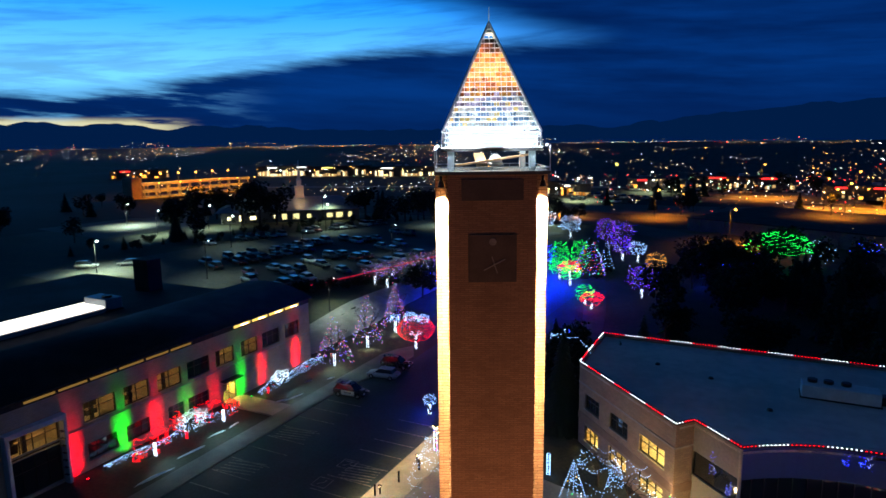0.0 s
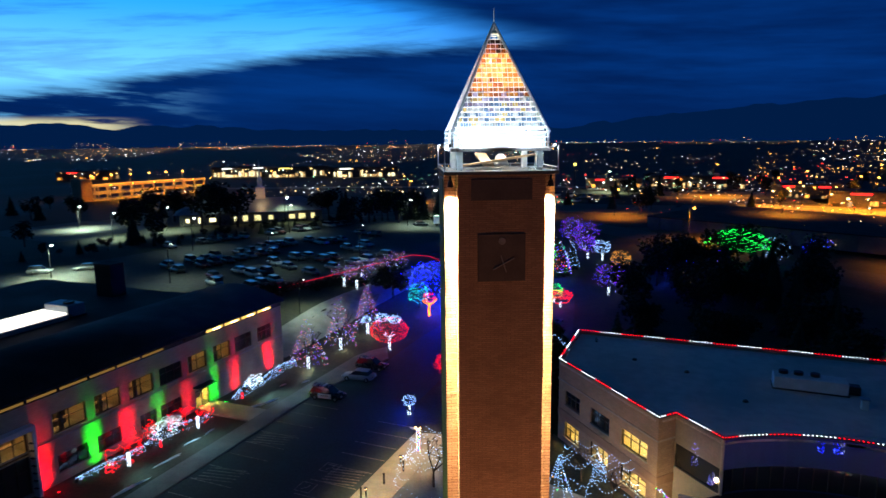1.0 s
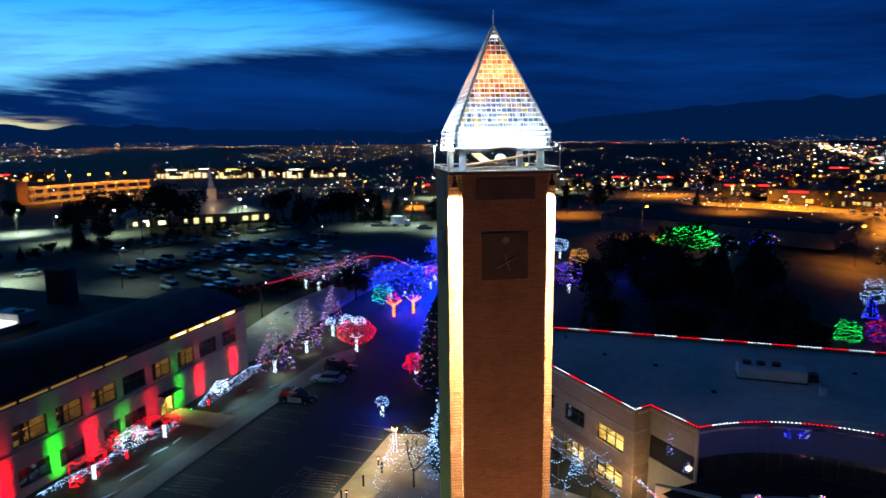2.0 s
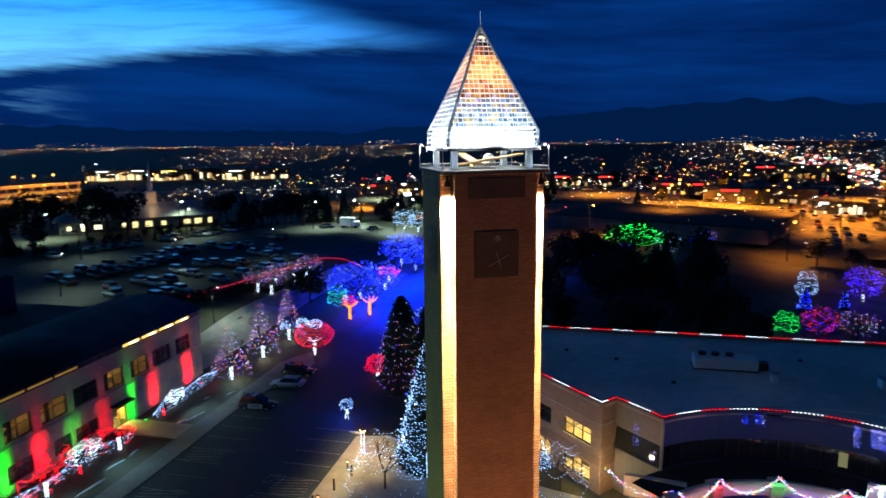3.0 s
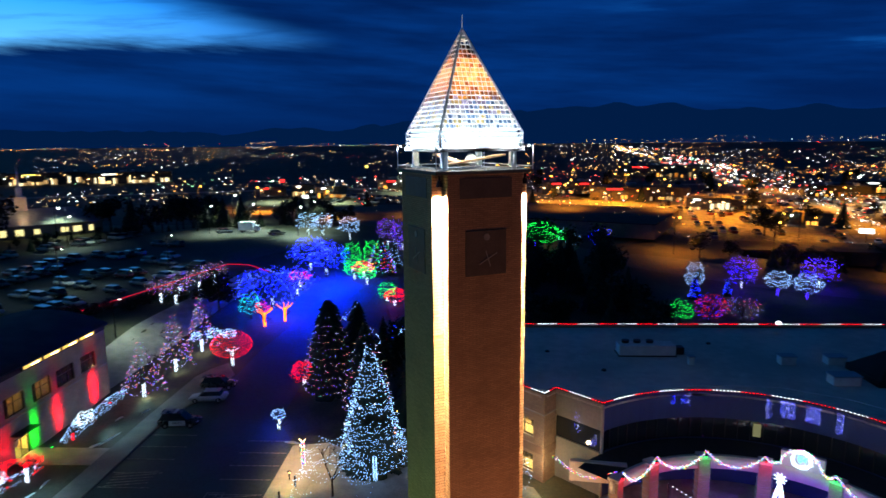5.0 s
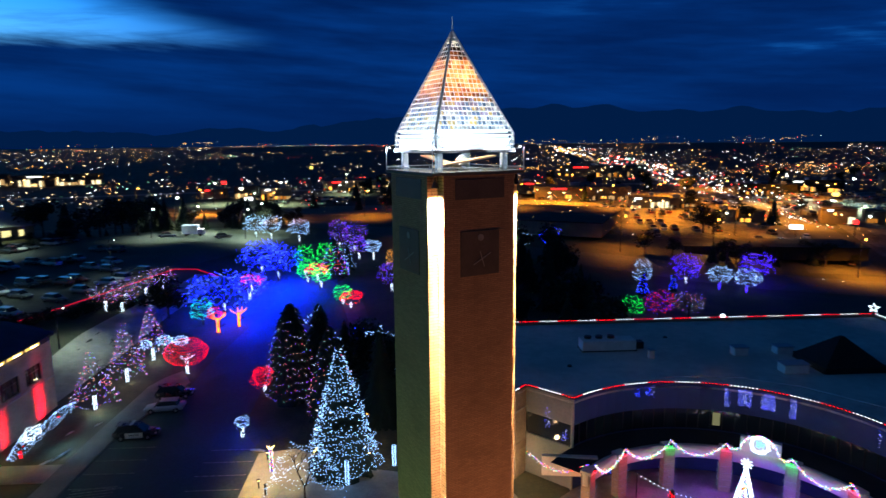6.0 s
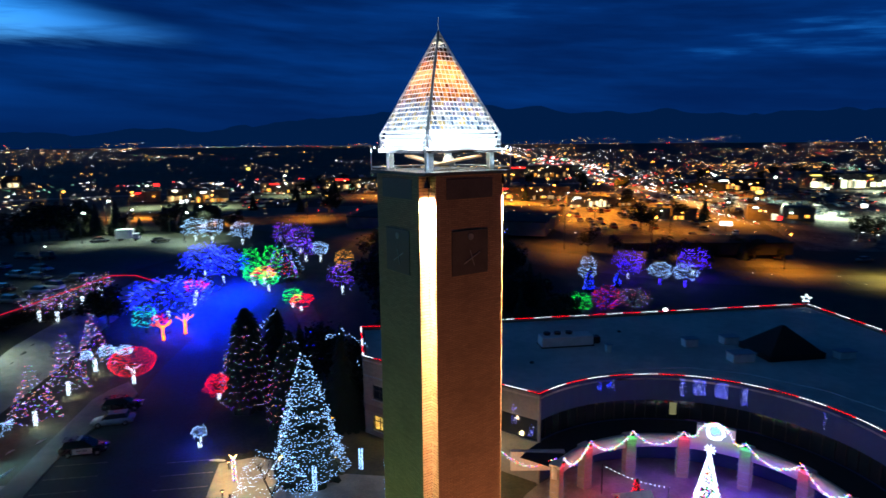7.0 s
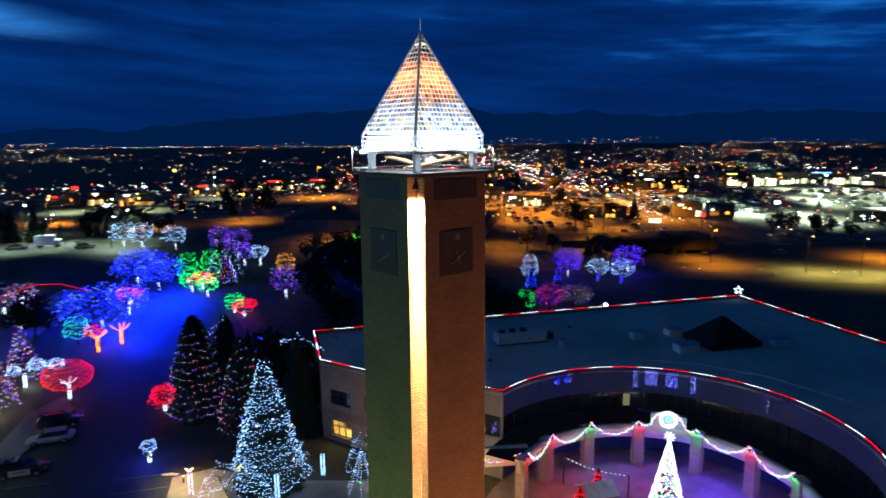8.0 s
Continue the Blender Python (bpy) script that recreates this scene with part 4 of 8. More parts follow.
def build_east():
    arc = [ring(RF, a) for a in range(128, -41, -4)]
    outline = [(-16.1, 75.8), (-16.1, 64.6), (-5.0, 52.9), (-3.7, 54.4)] + arc + [(47.6, 28.4), (47.6, 76.0)]
    part("roof", prism(outline, 8.55, 8.75), M_ROOF, east, "grey flat membrane roof")
    # parapet: a low wall all round, with a metal coping
    for i in range(len(outline)):
        a, b = outline[i], outline[(i + 1) % len(outline)]
        if i in range(3, 3 + len(arc)):
            continue
        m, ln = wall_frame(a, b)
        holes = []
        if i == 1:
            holes = [(s0, s1, z0, z1) for s0, s1 in ((1.3, 4.1), (6.1, 9.2), (11.1, 14.8)) for z0, z1 in ((4.35, 6.0), (0.7, 2.45))]
        bm = bmesh.new()
        add_wall(bm, m, ln, -0.5, 9.0, 0.35, holes)
        part("wall", bm, M_RBRICK, east, "tan brick wall")
        part("coping", box((ln / 2, -0.16, 9.04), (ln + 0.1, 0.46, 0.08), m), M_DARKSTEEL, east)
        if i in (0, 1, 2):
            part("band", box((ln / 2, 0.03, 6.9), (ln, 0.07, 0.14), m), M_CONCRETE, east)
            part("band", box((ln / 2, 0.03, 3.2), (ln, 0.07, 0.8), m), M_RBAND, east)
        if i == 1:
            lit = (None, None, G_CEILW, G_CEILW, G_CEILW, G_CEILW)
            for k, (s0, s1, z0, z1) in enumerate(((1.3, 4.1, 4.35, 6.0), (6.1, 9.2, 4.35, 6.0), (11.1, 14.8, 4.35, 6.0), (1.3, 4.1, 0.7, 2.45), (6.1, 9.2, 0.7, 2.45), (11.1, 14.8, 0.7, 2.45))):
                window(east, m, s0, s1, z0, z1, 3, lit[k], 80 + k)
    # straight bay between the pier and the curve
    m, ln = wall_frame((-3.7, 54.4), arc[0])
    part("wall", box((ln / 2, -0.17, 7.7), (ln, 0.34, 2.6), m), M_STUCCO, east)
    part("wall", box((ln / 2, -0.17, 2.1), (ln, 0.34, 4.2), m), M_STUCCO, east)
    part("ribbon_window", box((ln / 2, -0.25, 5.3), (ln, 0.2, 2.2), m), M_GLASS, east)
    part("coping", box((ln / 2, -0.16, 9.04), (ln + 0.1, 0.46, 0.08), m), M_DARKSTEEL, east)
    # curved front: wall, ribbon of dark glass, parapet
    lit = {110: G_LEMONDIM, 106: G_LEMONDIM, 72: G_LEMONDIM, 22: G_LEMONDIM, 14: G_LEMONDIM}
    for a in range(128, -38, -4):
        m, ln = wall_frame(ring(RF, a), ring(RF, a - 4))
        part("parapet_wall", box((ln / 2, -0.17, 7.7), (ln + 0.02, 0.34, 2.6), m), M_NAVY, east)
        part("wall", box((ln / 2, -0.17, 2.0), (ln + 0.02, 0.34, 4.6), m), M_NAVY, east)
        pane = part("pane", box((ln / 2, -0.24, 5.35), (ln - 0.05, 0.03, 2.1), m), M_GLASS, east)
        if a in lit:
            part("lit_blind", box((ln / 2, -0.20, 5.45), (ln * 0.62, 0.03, 1.3), m), lit[a], pane, "dimly lit office pane")
        part("mullion", box((0, -0.2, 5.35), (0.07, 0.12, 2.1), m), M_FRAME, east)
        part("coping", box((ln / 2, -0.16, 9.04), (ln + 0.04, 0.46, 0.08), m), M_DARKSTEEL, east)
    # corner post at the turn
    x, y = ring(RF, 128.3)
    part("corner_post", rod((x, y, 0), (x, y, 9.0), 0.14, None, 10), M_CONCRETE, east)


M_RBAND = surface("darker_brick_band", (0.22, 0.15, 0.11), (0.28, 0.20, 0.15), 0.8, 0.9)
G_LEMONDIM = glow("dim_office_pane", (0.85, 0.85, 0.42), 0.16)
build_east()


def build_arcade():
    ar = thing("curved_arcade", CX, CY, 0, "curved plaza arcade of square brick piers under a plaster band", "arcade")
    verts, faces = [], []
    n = 40
    # plaster fascia, a curved wall of two skins with a cap
    for i in range(n + 1):
        a = radians(142 - 180 * i / n)
        for r, z in ((RA, 3.05), (RA, 4.25), (RA + 0.45, 4.25), (RA + 0.45, 3.05)):
            verts.append((r * math.cos(a), r * math.sin(a), z))
    for i in range(n):
        for k in range(4):
            faces.append((i * 4 + k, i * 4 + (k + 1) % 4, (i + 1) * 4 + (k + 1) % 4, (i + 1) * 4 + k))
    faces += [(0, 3, 2, 1), (n * 4, n * 4 + 1, n * 4 + 2, n * 4 + 3)]
    raw("fascia", verts, faces, M_PLASTER, ar, "pale plaster fascia", True)
    verts, faces = [], []
    for i in range(n + 1):
        a = radians(142 - 180 * i / n)
        for r, z in ((RA + 0.45, 4.12), (RF - 0.02, 4.30)):
            verts.append((r * math.cos(a), r * math.sin(a), z))
    for i in range(n):
        faces.append((2 * i, 2 * i + 1, 2 * i + 3, 2 * i + 2))
    raw("walkway_roof", verts, faces, M_TAR, ar, "black walkway roof")
    for a in (139, 116.5, 92, 67.3, 41, 15.8, -8.5):
        m = Matrix.Rotation(radians(a), 4, "Z")
        p = part("pier", box((RA + 0.2, 0, 1.75), (0.9, 1.05, 4.5), m, 0.03), M_RBRICK, ar)
        part("pier_cap", box((RA + 0.2, 0, 4.20), (1.06, 1.2, 0.34), m, 0.05), M_PLASTER, p)
    # raised gable over the middle bay
    m = Matrix.Rotation(radians(54), 4, "Z")
    part("gable", box((RA + 0.25, 0, 4.85), (0.5, 3.4, 1.5), m, 0.05), M_PLASTER, ar, "raised plaster gable")
    # straight wing that meets the tan pier
    part("wing_wall", box((-11.6, 9.0, 3.4), (5.0, 0.5, 1.9), Matrix.Rotation(radians(-8), 4, "Z"), 0.04), M_PLASTER, ar)


M_PLASTER = surface("plaster", (0.48, 0.44, 0.40), (0.58, 0.54, 0.50), 0.7, 0.85, 0.15)
build_arcade()
tagged(part("plaza_floor", prism([ring(RA + 3.4, a) for a in range(0, 360, 8)], -0.2, 0.05), M_PAVER), "round paved plaza floor tinted by coloured lamps", "plaza", kind="structure")


# ---- trees ----
def bare_tree(name, x, y, h, spread, label, seed, trunk=0.3, parent=None, material=None, depth=4):
    """Trunk and limbs that fork, all tapered; a haze of fine twigs."""
    rng = random.Random(seed)
    z = terrain(x, y)
    t = thing(name, x, y, z, label, "tree")
    bm = bmesh.new()
    tips = []

    def grow(a, d, ln, r, level):
        b = a + d * ln
        add_rod(bm, a, b, r, r * 0.68, 6 if level < 2 else 4)
        if level >= depth:
            tips.append(b)
            return
        for _ in range(3 if level < 2 else 2):
            side = Vector((rng.gauss(0, 1), rng.gauss(0, 1), rng.gauss(0.25, 0.5)))
            nd = (d * 0.75 + side.normalized() * spread).normalized()
            grow(b, nd, ln * rng.uniform(0.62, 0.82), r * 0.62, level + 1)
    grow(Vector((0, 0, -0.2)), Vector((0, 0, 1)), h * 0.30, trunk, 0)
    part("trunk", bm, M_BARK, t)
    bm = bmesh.new()
    for b in tips:
        for _ in range(3):
            d = Vector((rng.gauss(0, 1), rng.gauss(0, 1), rng.gauss(0.3, 0.6))).normalized()
            add_rod(bm, b, b + d * h * 0.09, 0.018, 0.006, 3)
    part("twig_crown", bm, M_TWIG, t)["kind"] = "stuff"
    return t


def conifer_mesh(name, h, r, seed, material, parent, n=420, power=1.0):
    """Whorls of drooping sprays, each a small bent wedge, with gaps between."""
    rng = random.Random(seed)
    verts, faces = [], []
    for i in range(n):
        f = (i + rng.random()) / n
        f = 1 - (1 - f) ** 0.75 if power == 1.0 else f
        z = h * (0.06 + 0.92 * f)
        reach = r * (1 - f) ** power * rng.uniform(0.65, 1.12) + 0.12
        a = i * 2.39996 + rng.uniform(-0.4, 0.4)
        c, s = math.cos(a), math.sin(a)
        wide = reach * rng.uniform(0.22, 0.36) + 0.1
        drop = reach * rng.uniform(0.18, 0.5)
        lift = reach * 0.12
        mid = reach * 0.55
        base = len(verts)
        for rad, off, dz in ((0.0, 0.0, 0.12 * reach), (mid, -wide, lift - drop * 0.4), (mid, wide, lift - drop * 0.4), (reach, -wide * 0.25, -drop), (reach, wide * 0.25, -drop), (mid * 0.9, 0.0, lift - drop * 0.2 + 0.25 * wide), (mid, 0.0, -drop * 0.7 - 0.2 * wide)):
            verts.append((rad * c - off * s, rad * s + off * c, z + dz))
        for t in ((0, 1, 5), (0, 5, 2), (1, 3, 5), (5, 4, 2), (3, 4, 5), (0, 6, 1), (0, 2, 6), (1, 6, 3), (2, 4, 6), (3, 6, 4)):
            faces.append(tuple(base + k for k in t))
    return raw(name, verts, faces, material, parent)


def conifer(name, x, y, h, r, label, seed, n=420, group="", power=1.0):
    t = thing(name, x, y, terrain(x, y), label, "tree", group)
    part("trunk", rod((0, 0, -0.2), (0, 0, h * 0.93), r * 0.07 + 0.06, 0.03, 7), M_BARK, t)
    conifer_mesh("crown", h, r, seed, M_NEEDLE, t, n, power)
    return t


def leafy_mesh(name, h0, h1, r, seed, material, parent, n=900):
    """A crown of many small leaf clumps gathered in uneven lobes."""
    rng = random.Random(seed)
    lobes = []
    for _ in range(11):
        a, q = rng.uniform(0, 6.28), rng.random() ** 0.6
        lobes.append((r * 0.62 * q * math.cos(a), r * 0.62 * q * math.sin(a), h0 + (h1 - h0) * rng.uniform(0.25, 0.8), r * rng.uniform(0.32, 0.52)))
    verts, faces = [], []
    for i in range(n):
        lx, ly, lz, lr = lobes[i % len(lobes)]
        d = Vector((rng.gauss(0, 1), rng.gauss(0, 1), rng.gauss(0, 0.8))).normalized() * lr * rng.uniform(0.55, 1.1)
        c = Vector((lx, ly, lz)) + d
        s = r * rng.uniform(0.05, 0.11)
        u = Vector((rng.gauss(0, 1), rng.gauss(0, 1), rng.gauss(0, 1))).normalized() * s
        v = u.cross(Vector((rng.gauss(0, 1), rng.gauss(0, 1), rng.gauss(0, 1)))).normalized() * s
        w = u.cross(v).normalized() * s * 0.6
        base = len(verts)
        verts += [c + u, c + v, c - u, c - v, c + w]
        faces += [(base, base + 1, base + 4), (base + 1, base + 2, base + 4), (base + 2, base + 3, base + 4), (base + 3, base, base + 4), (base + 3, base + 2, base + 1, base)]
    return raw(name, verts, faces, material, parent)


def leafy(name, x, y, h, r, label, seed, n=900, group=""):
    t = thing(name, x, y, terrain(x, y), label, "tree", group)
    rng = random.Random(seed)
    bm = bmesh.new()
    add_rod(bm, (0, 0, -0.2), (0, 0, h * 0.5), h * 0.03, h * 0.018, 7)
    for k in range(5):
        a = k * 1.26 + rng.uniform(-0.3, 0.3)
        add_rod(bm, (0, 0, h * (0.26 + 0.05 * k)), (r * 0.55 * math.cos(a), r * 0.55 * math.sin(a), h * (0.5 + 0.06 * k)), h * 0.014, h * 0.005, 5)
    part("trunk", bm, M_BARK, t)
    leafy_mesh("crown", h * 0.22, h, r, seed, M_LEAF, t, n)
    return t


# ---- strings of lamps ----
def spiral(h0, h1, r0, r1, turns, step, seed, jitter=0.08, sag=0.0, shape=1.0):
    """Points along a string wound round a cone or a drum."""
    rng = random.Random(seed)
    pts, s = [], 0.0
    f = 0.0
    while f < 1:
        r = r0 + (r1 - r0) * f ** shape
        a = 6.2832 * turns * f
        dip = sag * abs(math.sin(a * 2.5))
        pts.append((r * math.cos(a) + rng.gauss(0, jitter), r * math.sin(a) + rng.gauss(0, jitter), h0 + (h1 - h0) * f - dip + rng.gauss(0, jitter)))
        f += step / max(0.3, math.hypot(6.2832 * turns * r, h1 - h0))
    return pts


def globe(zc, r, rz, rows, step, seed, jitter=0.1, low=-0.8, high=0.95):
    """Strings wound round a rounded crown."""
    rng = random.Random(seed)
    pts = []
    for k in range(rows):
        f = low + (high - low) * (k + 0.5) / rows
        rr = r * math.sqrt(max(0.02, 1 - f * f)) * rng.uniform(0.85, 1.1)
        n = max(6, int(6.2832 * rr / step))
        ph, tilt = rng.uniform(0, 6.28), rng.uniform(-0.2, 0.2)
        for i in range(n):
            a = 6.2832 * i / n
            w = 1 + 0.12 * math.sin(3 * a + ph) + rng.gauss(0, jitter * 0.4)
            pts.append((rr * w * math.cos(a), rr * w * math.sin(a), zc + rz * f + tilt * rr * math.sin(a + ph) + 0.10 * rz * math.sin(4 * a + ph) + rng.gauss(0, jitter * 0.6)))
    return pts


def cloud_of(zc, r, rz, n, seed):
    rng = random.Random(seed)
    pts = []
    while len(pts) < n:
        d = Vector((rng.uniform(-1, 1), rng.uniform(-1, 1), rng.uniform(-1, 1)))
        if 0.15 < d.length < 1:
            pts.append((d.x * r, d.y * r, zc + d.z * rz))
    return pts


def wrapped_trunk(t, h, r=0.16, seed=0, material=None, z0=0.1):
    rng = random.Random(seed)
    n = int(h * 75)
    pts = []
    for i in range(n):
        a = i * 0.9
        pts.append((r * math.cos(a), r * math.sin(a), z0 + h * i / n + rng.gauss(0, 0.02)))
    bulbs("trunk_light_string", pts, 0.075 if material is G_AMBER else 0.036, material or G_PURE, t, "string wound tightly round the trunk")


G_VIOLETS = glow_mixed("violet_bulb", [(0.05, 0.01, 1.0), (0.18, 0.10, 1.0), (0.35, 0.02, 0.9), (0.02, 0.02, 1.0), (0.45, 0.5, 1.0)], 3.4)
G_SOFT = glow_mixed("soft_mixed_bulb", [(0.45, 0.5, 1.0), (0.30, 0.06, 0.9), (0.9, 0.40, 0.20), (0.8, 0.10, 0.22), (0.10, 0.12, 1.0), (0.6, 0.6, 0.9), (0.15, 0.6, 0.35)], 4.2)
G_REDVIOLET = glow_mixed("red_violet_bulb", [(1.0, 0.005, 0.02), (0.05, 0.005, 1.0), (0.8, 0.01, 0.10), (0.03, 0.02, 1.0)], 3.6)


def round_lit_tree(x, y, h, r, colour, what, seed, rows=9, trunk_h=1.6, trunk_mat=None, step=0.16, size=0.04, name="lit_tree", wrap=True, power=0.0, light=(1, 1, 1)):
    t = bare_tree(name, x, y, h, 0.72, "bare round tree strung with %s lights" % what, seed, 0.14 + h * 0.012, depth=3)
    zc = trunk_h + (h - trunk_h) * 0.48
    loose = colour in (G_BLUE, G_PURPLE, G_MULTI, G_REDVIOLET, G_VIOLETS, G_SOFT)
    rows = rows + 2 if loose else max(4, round(rows * 0.7))
    bulbs("light_string", globe(zc, r, (h - trunk_h) * 0.5, rows, step * (2.5 if loose else 1.0), seed, 0.42 if loose else 0.09), size * (0.8 if y < 100 else 1.02 if loose else 0.85), colour, t, what + " bulbs")
    if wrap:
        wrapped_trunk(t, trunk_h, 0.17, seed, trunk_mat)
    if power:
        point(x, y, terrain(x, y) + zc, power, light, 0.5)
    return t


def cone_lit_tree(x, y, h, r, colour, what, seed, turns=9, step=0.3, size=0.04, needles=True, name="lit_conifer", trunk_h=0.0, jitter=0.12, sag=0.15, low=0.5, full=1.0):
    """full above 1 keeps the crown wide to near the tip."""
    if needles:
        t = conifer(name, x, y, h, r, "dark conifer strung with %s lights" % what, seed, 420, "", 1.0 / full)
    else:
        t = bare_tree(name, x, y, h, 0.42, "slim bare tree strung with %s lights" % what, seed, 0.12, depth=3)
    bulbs("light_string", spiral(low, h * 0.98, r * 0.98, 0.10, turns, step, seed, jitter, sag, full), size, colour, t, what + " bulbs")
    if trunk_h:
        wrapped_trunk(t, trunk_h, 0.17, seed)
    return t


def shell_tree(x, y, h, r, rz, zc, colour, what, seed, trunk_h, rings, size, light, power):
    """A tree clipped to a flattened ball, its strings laid close over the shell; white-wound stem and limbs."""
    rng = random.Random(seed)
    t = bare_tree("lit_tree", x, y, h, 0.8, "clipped round tree outlined in %s lights with a white-wound stem" % what, seed, 0.14, depth=3)
    pts = []
    for k in range(rings):
        f = -0.97 + 1.94 * k / (rings - 1)
        rr, ph = r * math.sqrt(1 - f * f), rng.uniform(0, 6.28)
        n = max(8, int(6.2832 * rr / 0.21))
        for i in range(n):
            a = 6.2832 * i / n + ph
            q = 1 + 0.025 * math.sin(5 * a + k) + rng.gauss(0, 0.012)
            pts.append((rr * q * math.cos(a), rr * q * math.sin(a), zc + rz * f + 0.05 * math.sin(3 * a + k)))
    bulbs("light_string", pts, size, colour, t, what + " bulbs")
    wrapped_trunk(t, trunk_h, 0.16, seed)
    limbs = []
    for k in range(5):
        a = k * 1.2566 + 0.3
        for i in range(16):
            f = i / 15
            limbs.append((0.36 * r * f * math.cos(a), 0.36 * r * f * math.sin(a), trunk_h + 0.7 * f ** 0.7))
    bulbs("limb_light_string", limbs, 0.036, G_PURE, t, "white bulbs along the limbs")
    point(x, y, terrain(x, y) + zc, power, light, 0.5)
    return t


# row of slim trees with mixed bulbs along the lawn
cone_lit_tree(-54.1, 72.2, 7.9, 2.8, G_SOFT, "mixed", 1, 9, 0.40, 0.050, False, trunk_h=1.8, jitter=0.16, low=1.0)
cone_lit_tree(-53.7, 80.4, 8.7, 2.5, G_SOFT, "mixed", 2, 10, 0.40, 0.050, False, trunk_h=1.9, jitter=0.16, low=1.2)
cone_lit_tree(-53.1, 87.9, 9.0, 2.4, G_SOFT, "mixed", 3, 10, 0.40, 0.053, False, trunk_h=1.9, jitter=0.16, low=1.2)
# low bushes netted in white behind the red tree
for i, (x, y, r) in enumerate(((-56.0, 92.6, 0.8), (-53.6, 94.0, 1.1), (-51.2, 94.2, 1.0))):
    t = thing("lit_shrub", x, y, terrain(x, y), "low round shrub netted with pale blue-white lights", "shrub", "white netted shrubs")
    leafy_mesh("foliage", 0.0, r * 1.3, r, 60 + i, M_LEAF, t, 200)
    bulbs("light_net", [(p[0], p[1], max(0.1, p[2])) for p in globe(r * 0.55, r * 1.02, r * 0.85, 7, 0.26, 64 + i, 0.12, -0.4, 0.98)], 0.050, G_WHITE, t, "cool white bulbs")
shell_tree(-46.6, 83.2, 4.8, 2.9, 1.85, 3.3, G_RED, "red", 5, 2.0, 12, 0.031, (1, 0.003, 0.02), 70)
# amber and teal figures at the blue grove
for (x, y, col, what, sd) in ((-47.0, 99.4, G_AMBER, "amber", 31), (-44.3, 102.2, G_AMBER, "amber", 32)):
    t = bare_tree("lit_tree", x, y, 3.6, 0.8, "small bare tree wrapped in amber lights", sd, 0.12, depth=2)
    wrapped_trunk(t, 2.4, 0.13, sd, G_AMBER)
    rng = random.Random(sd)
    pts = []
    for k in range(5):
        a = rng.uniform(0, 6.28)
        for i in range(22):
            f = i / 22
            pts.append((1.5 * f * math.cos(a), 1.5 * f * math.sin(a), 2.2 + 0.5 * f + 0.5 * f * f))
    bulbs("light_string", pts, 0.062, G_AMBER, t, "amber bulbs")
round_lit_tree(-50.6, 103.0, 4.4, 2.0, G_TEAL, "teal", 33, 7, 0.8, step=0.13, size=0.045, wrap=False)
round_lit_tree(-48.4, 102.6, 3.4, 1.1, G_RED, "red", 34, 5, 0.9, step=0.12, size=0.045, wrap=False)
G_YELLOW = glow("yellow_bulb", (1.0, 0.42, 0.06), 2.6)
# the blue grove
round_lit_tree(-48.6, 109.0, 7.6, 5.6, G_BLUE, "deep blue", 41, 12, 1.6, step=0.30, size=0.066)
round_lit_tree(-45.8, 116.0, 5.4, 3.4, G_BLUE, "deep blue", 42, 9, 1.4, step=0.28, size=0.064)
round_lit_tree(-47.2, 132.3, 7.6, 3.9, G_BLUE, "deep blue", 43, 12, 1.8, step=0.26, size=0.065)
round_lit_tree(-42.8, 128.5, 8.0, 3.8, G_BLUE, "deep blue", 44, 12, 1.8, step=0.26, size=0.065)
round_lit_tree(-46.6, 121.3, 3.4, 2.3, G_RED, "red and magenta", 45, 5, 1.2, step=0.2, size=0.05)
for x, y, p in ((-46.0, 109, 26000), (-41.5, 120, 40000), (-38.0, 125, 12000), (-43.0, 103, 9000)):
    spot((x, y, terrain(x, y) + 6.0), (x, y, 0), p, (0.002, 0.022, 1.0), 160, 0.9, 0.5)
for x, y, z, p in ((-48.6, 109, 4.6, 2600), (-45.8, 116, 3.4, 1600), (-47.2, 132.3, 4.6, 2600), (-42.8, 128.5, 4.8, 2600)):
    point(x + 0.4, y - 0.5, terrain(x, y) + z, p * 1.6, (0.001, 0.006, 1.0), 0.8)
# green and red cluster by the path
for i, (x, y, h, r, col, what) in enumerate(((-38.6, 131.0, 7.4, 2.0, G_GREEN, "green"), (-34.2, 130.5, 8.2, 2.0, G_GREEN, "green"), (-37.6, 127.6, 4.4, 2.2, G_GREEN, "green"), (-35.8, 129.0, 3.8, 2.3, G_RED, "red"), (-34.4, 124.3, 4.2, 1.9, G_GREEN, "green"))):
    round_lit_tree(x + 1.0, y, h, r, col, what, 50 + i, 8, 1.4, step=0.17, size=0.055)
cone_lit_tree(-31.6, 133.0, 8.4, 3.2, G_MULTI, "mixed", 56, 12, 0.40, 0.060, full=1.5)
cone_lit_tree(-29.2, 138.0, 6.6, 1.6, G_WHITE, "white", 57, 8, 0.4, 0.055)
round_lit_tree(-28.0, 114.8, 3.8, 1.8, G_GREEN, "green", 58, 7, 1.0, step=0.15, size=0.05)
round_lit_tree(-26.3, 112.8, 3.4, 2.1, G_RED, "red", 59, 7, 1.0, step=0.14, size=0.05, power=60, light=(1, 0.004, 0.01))
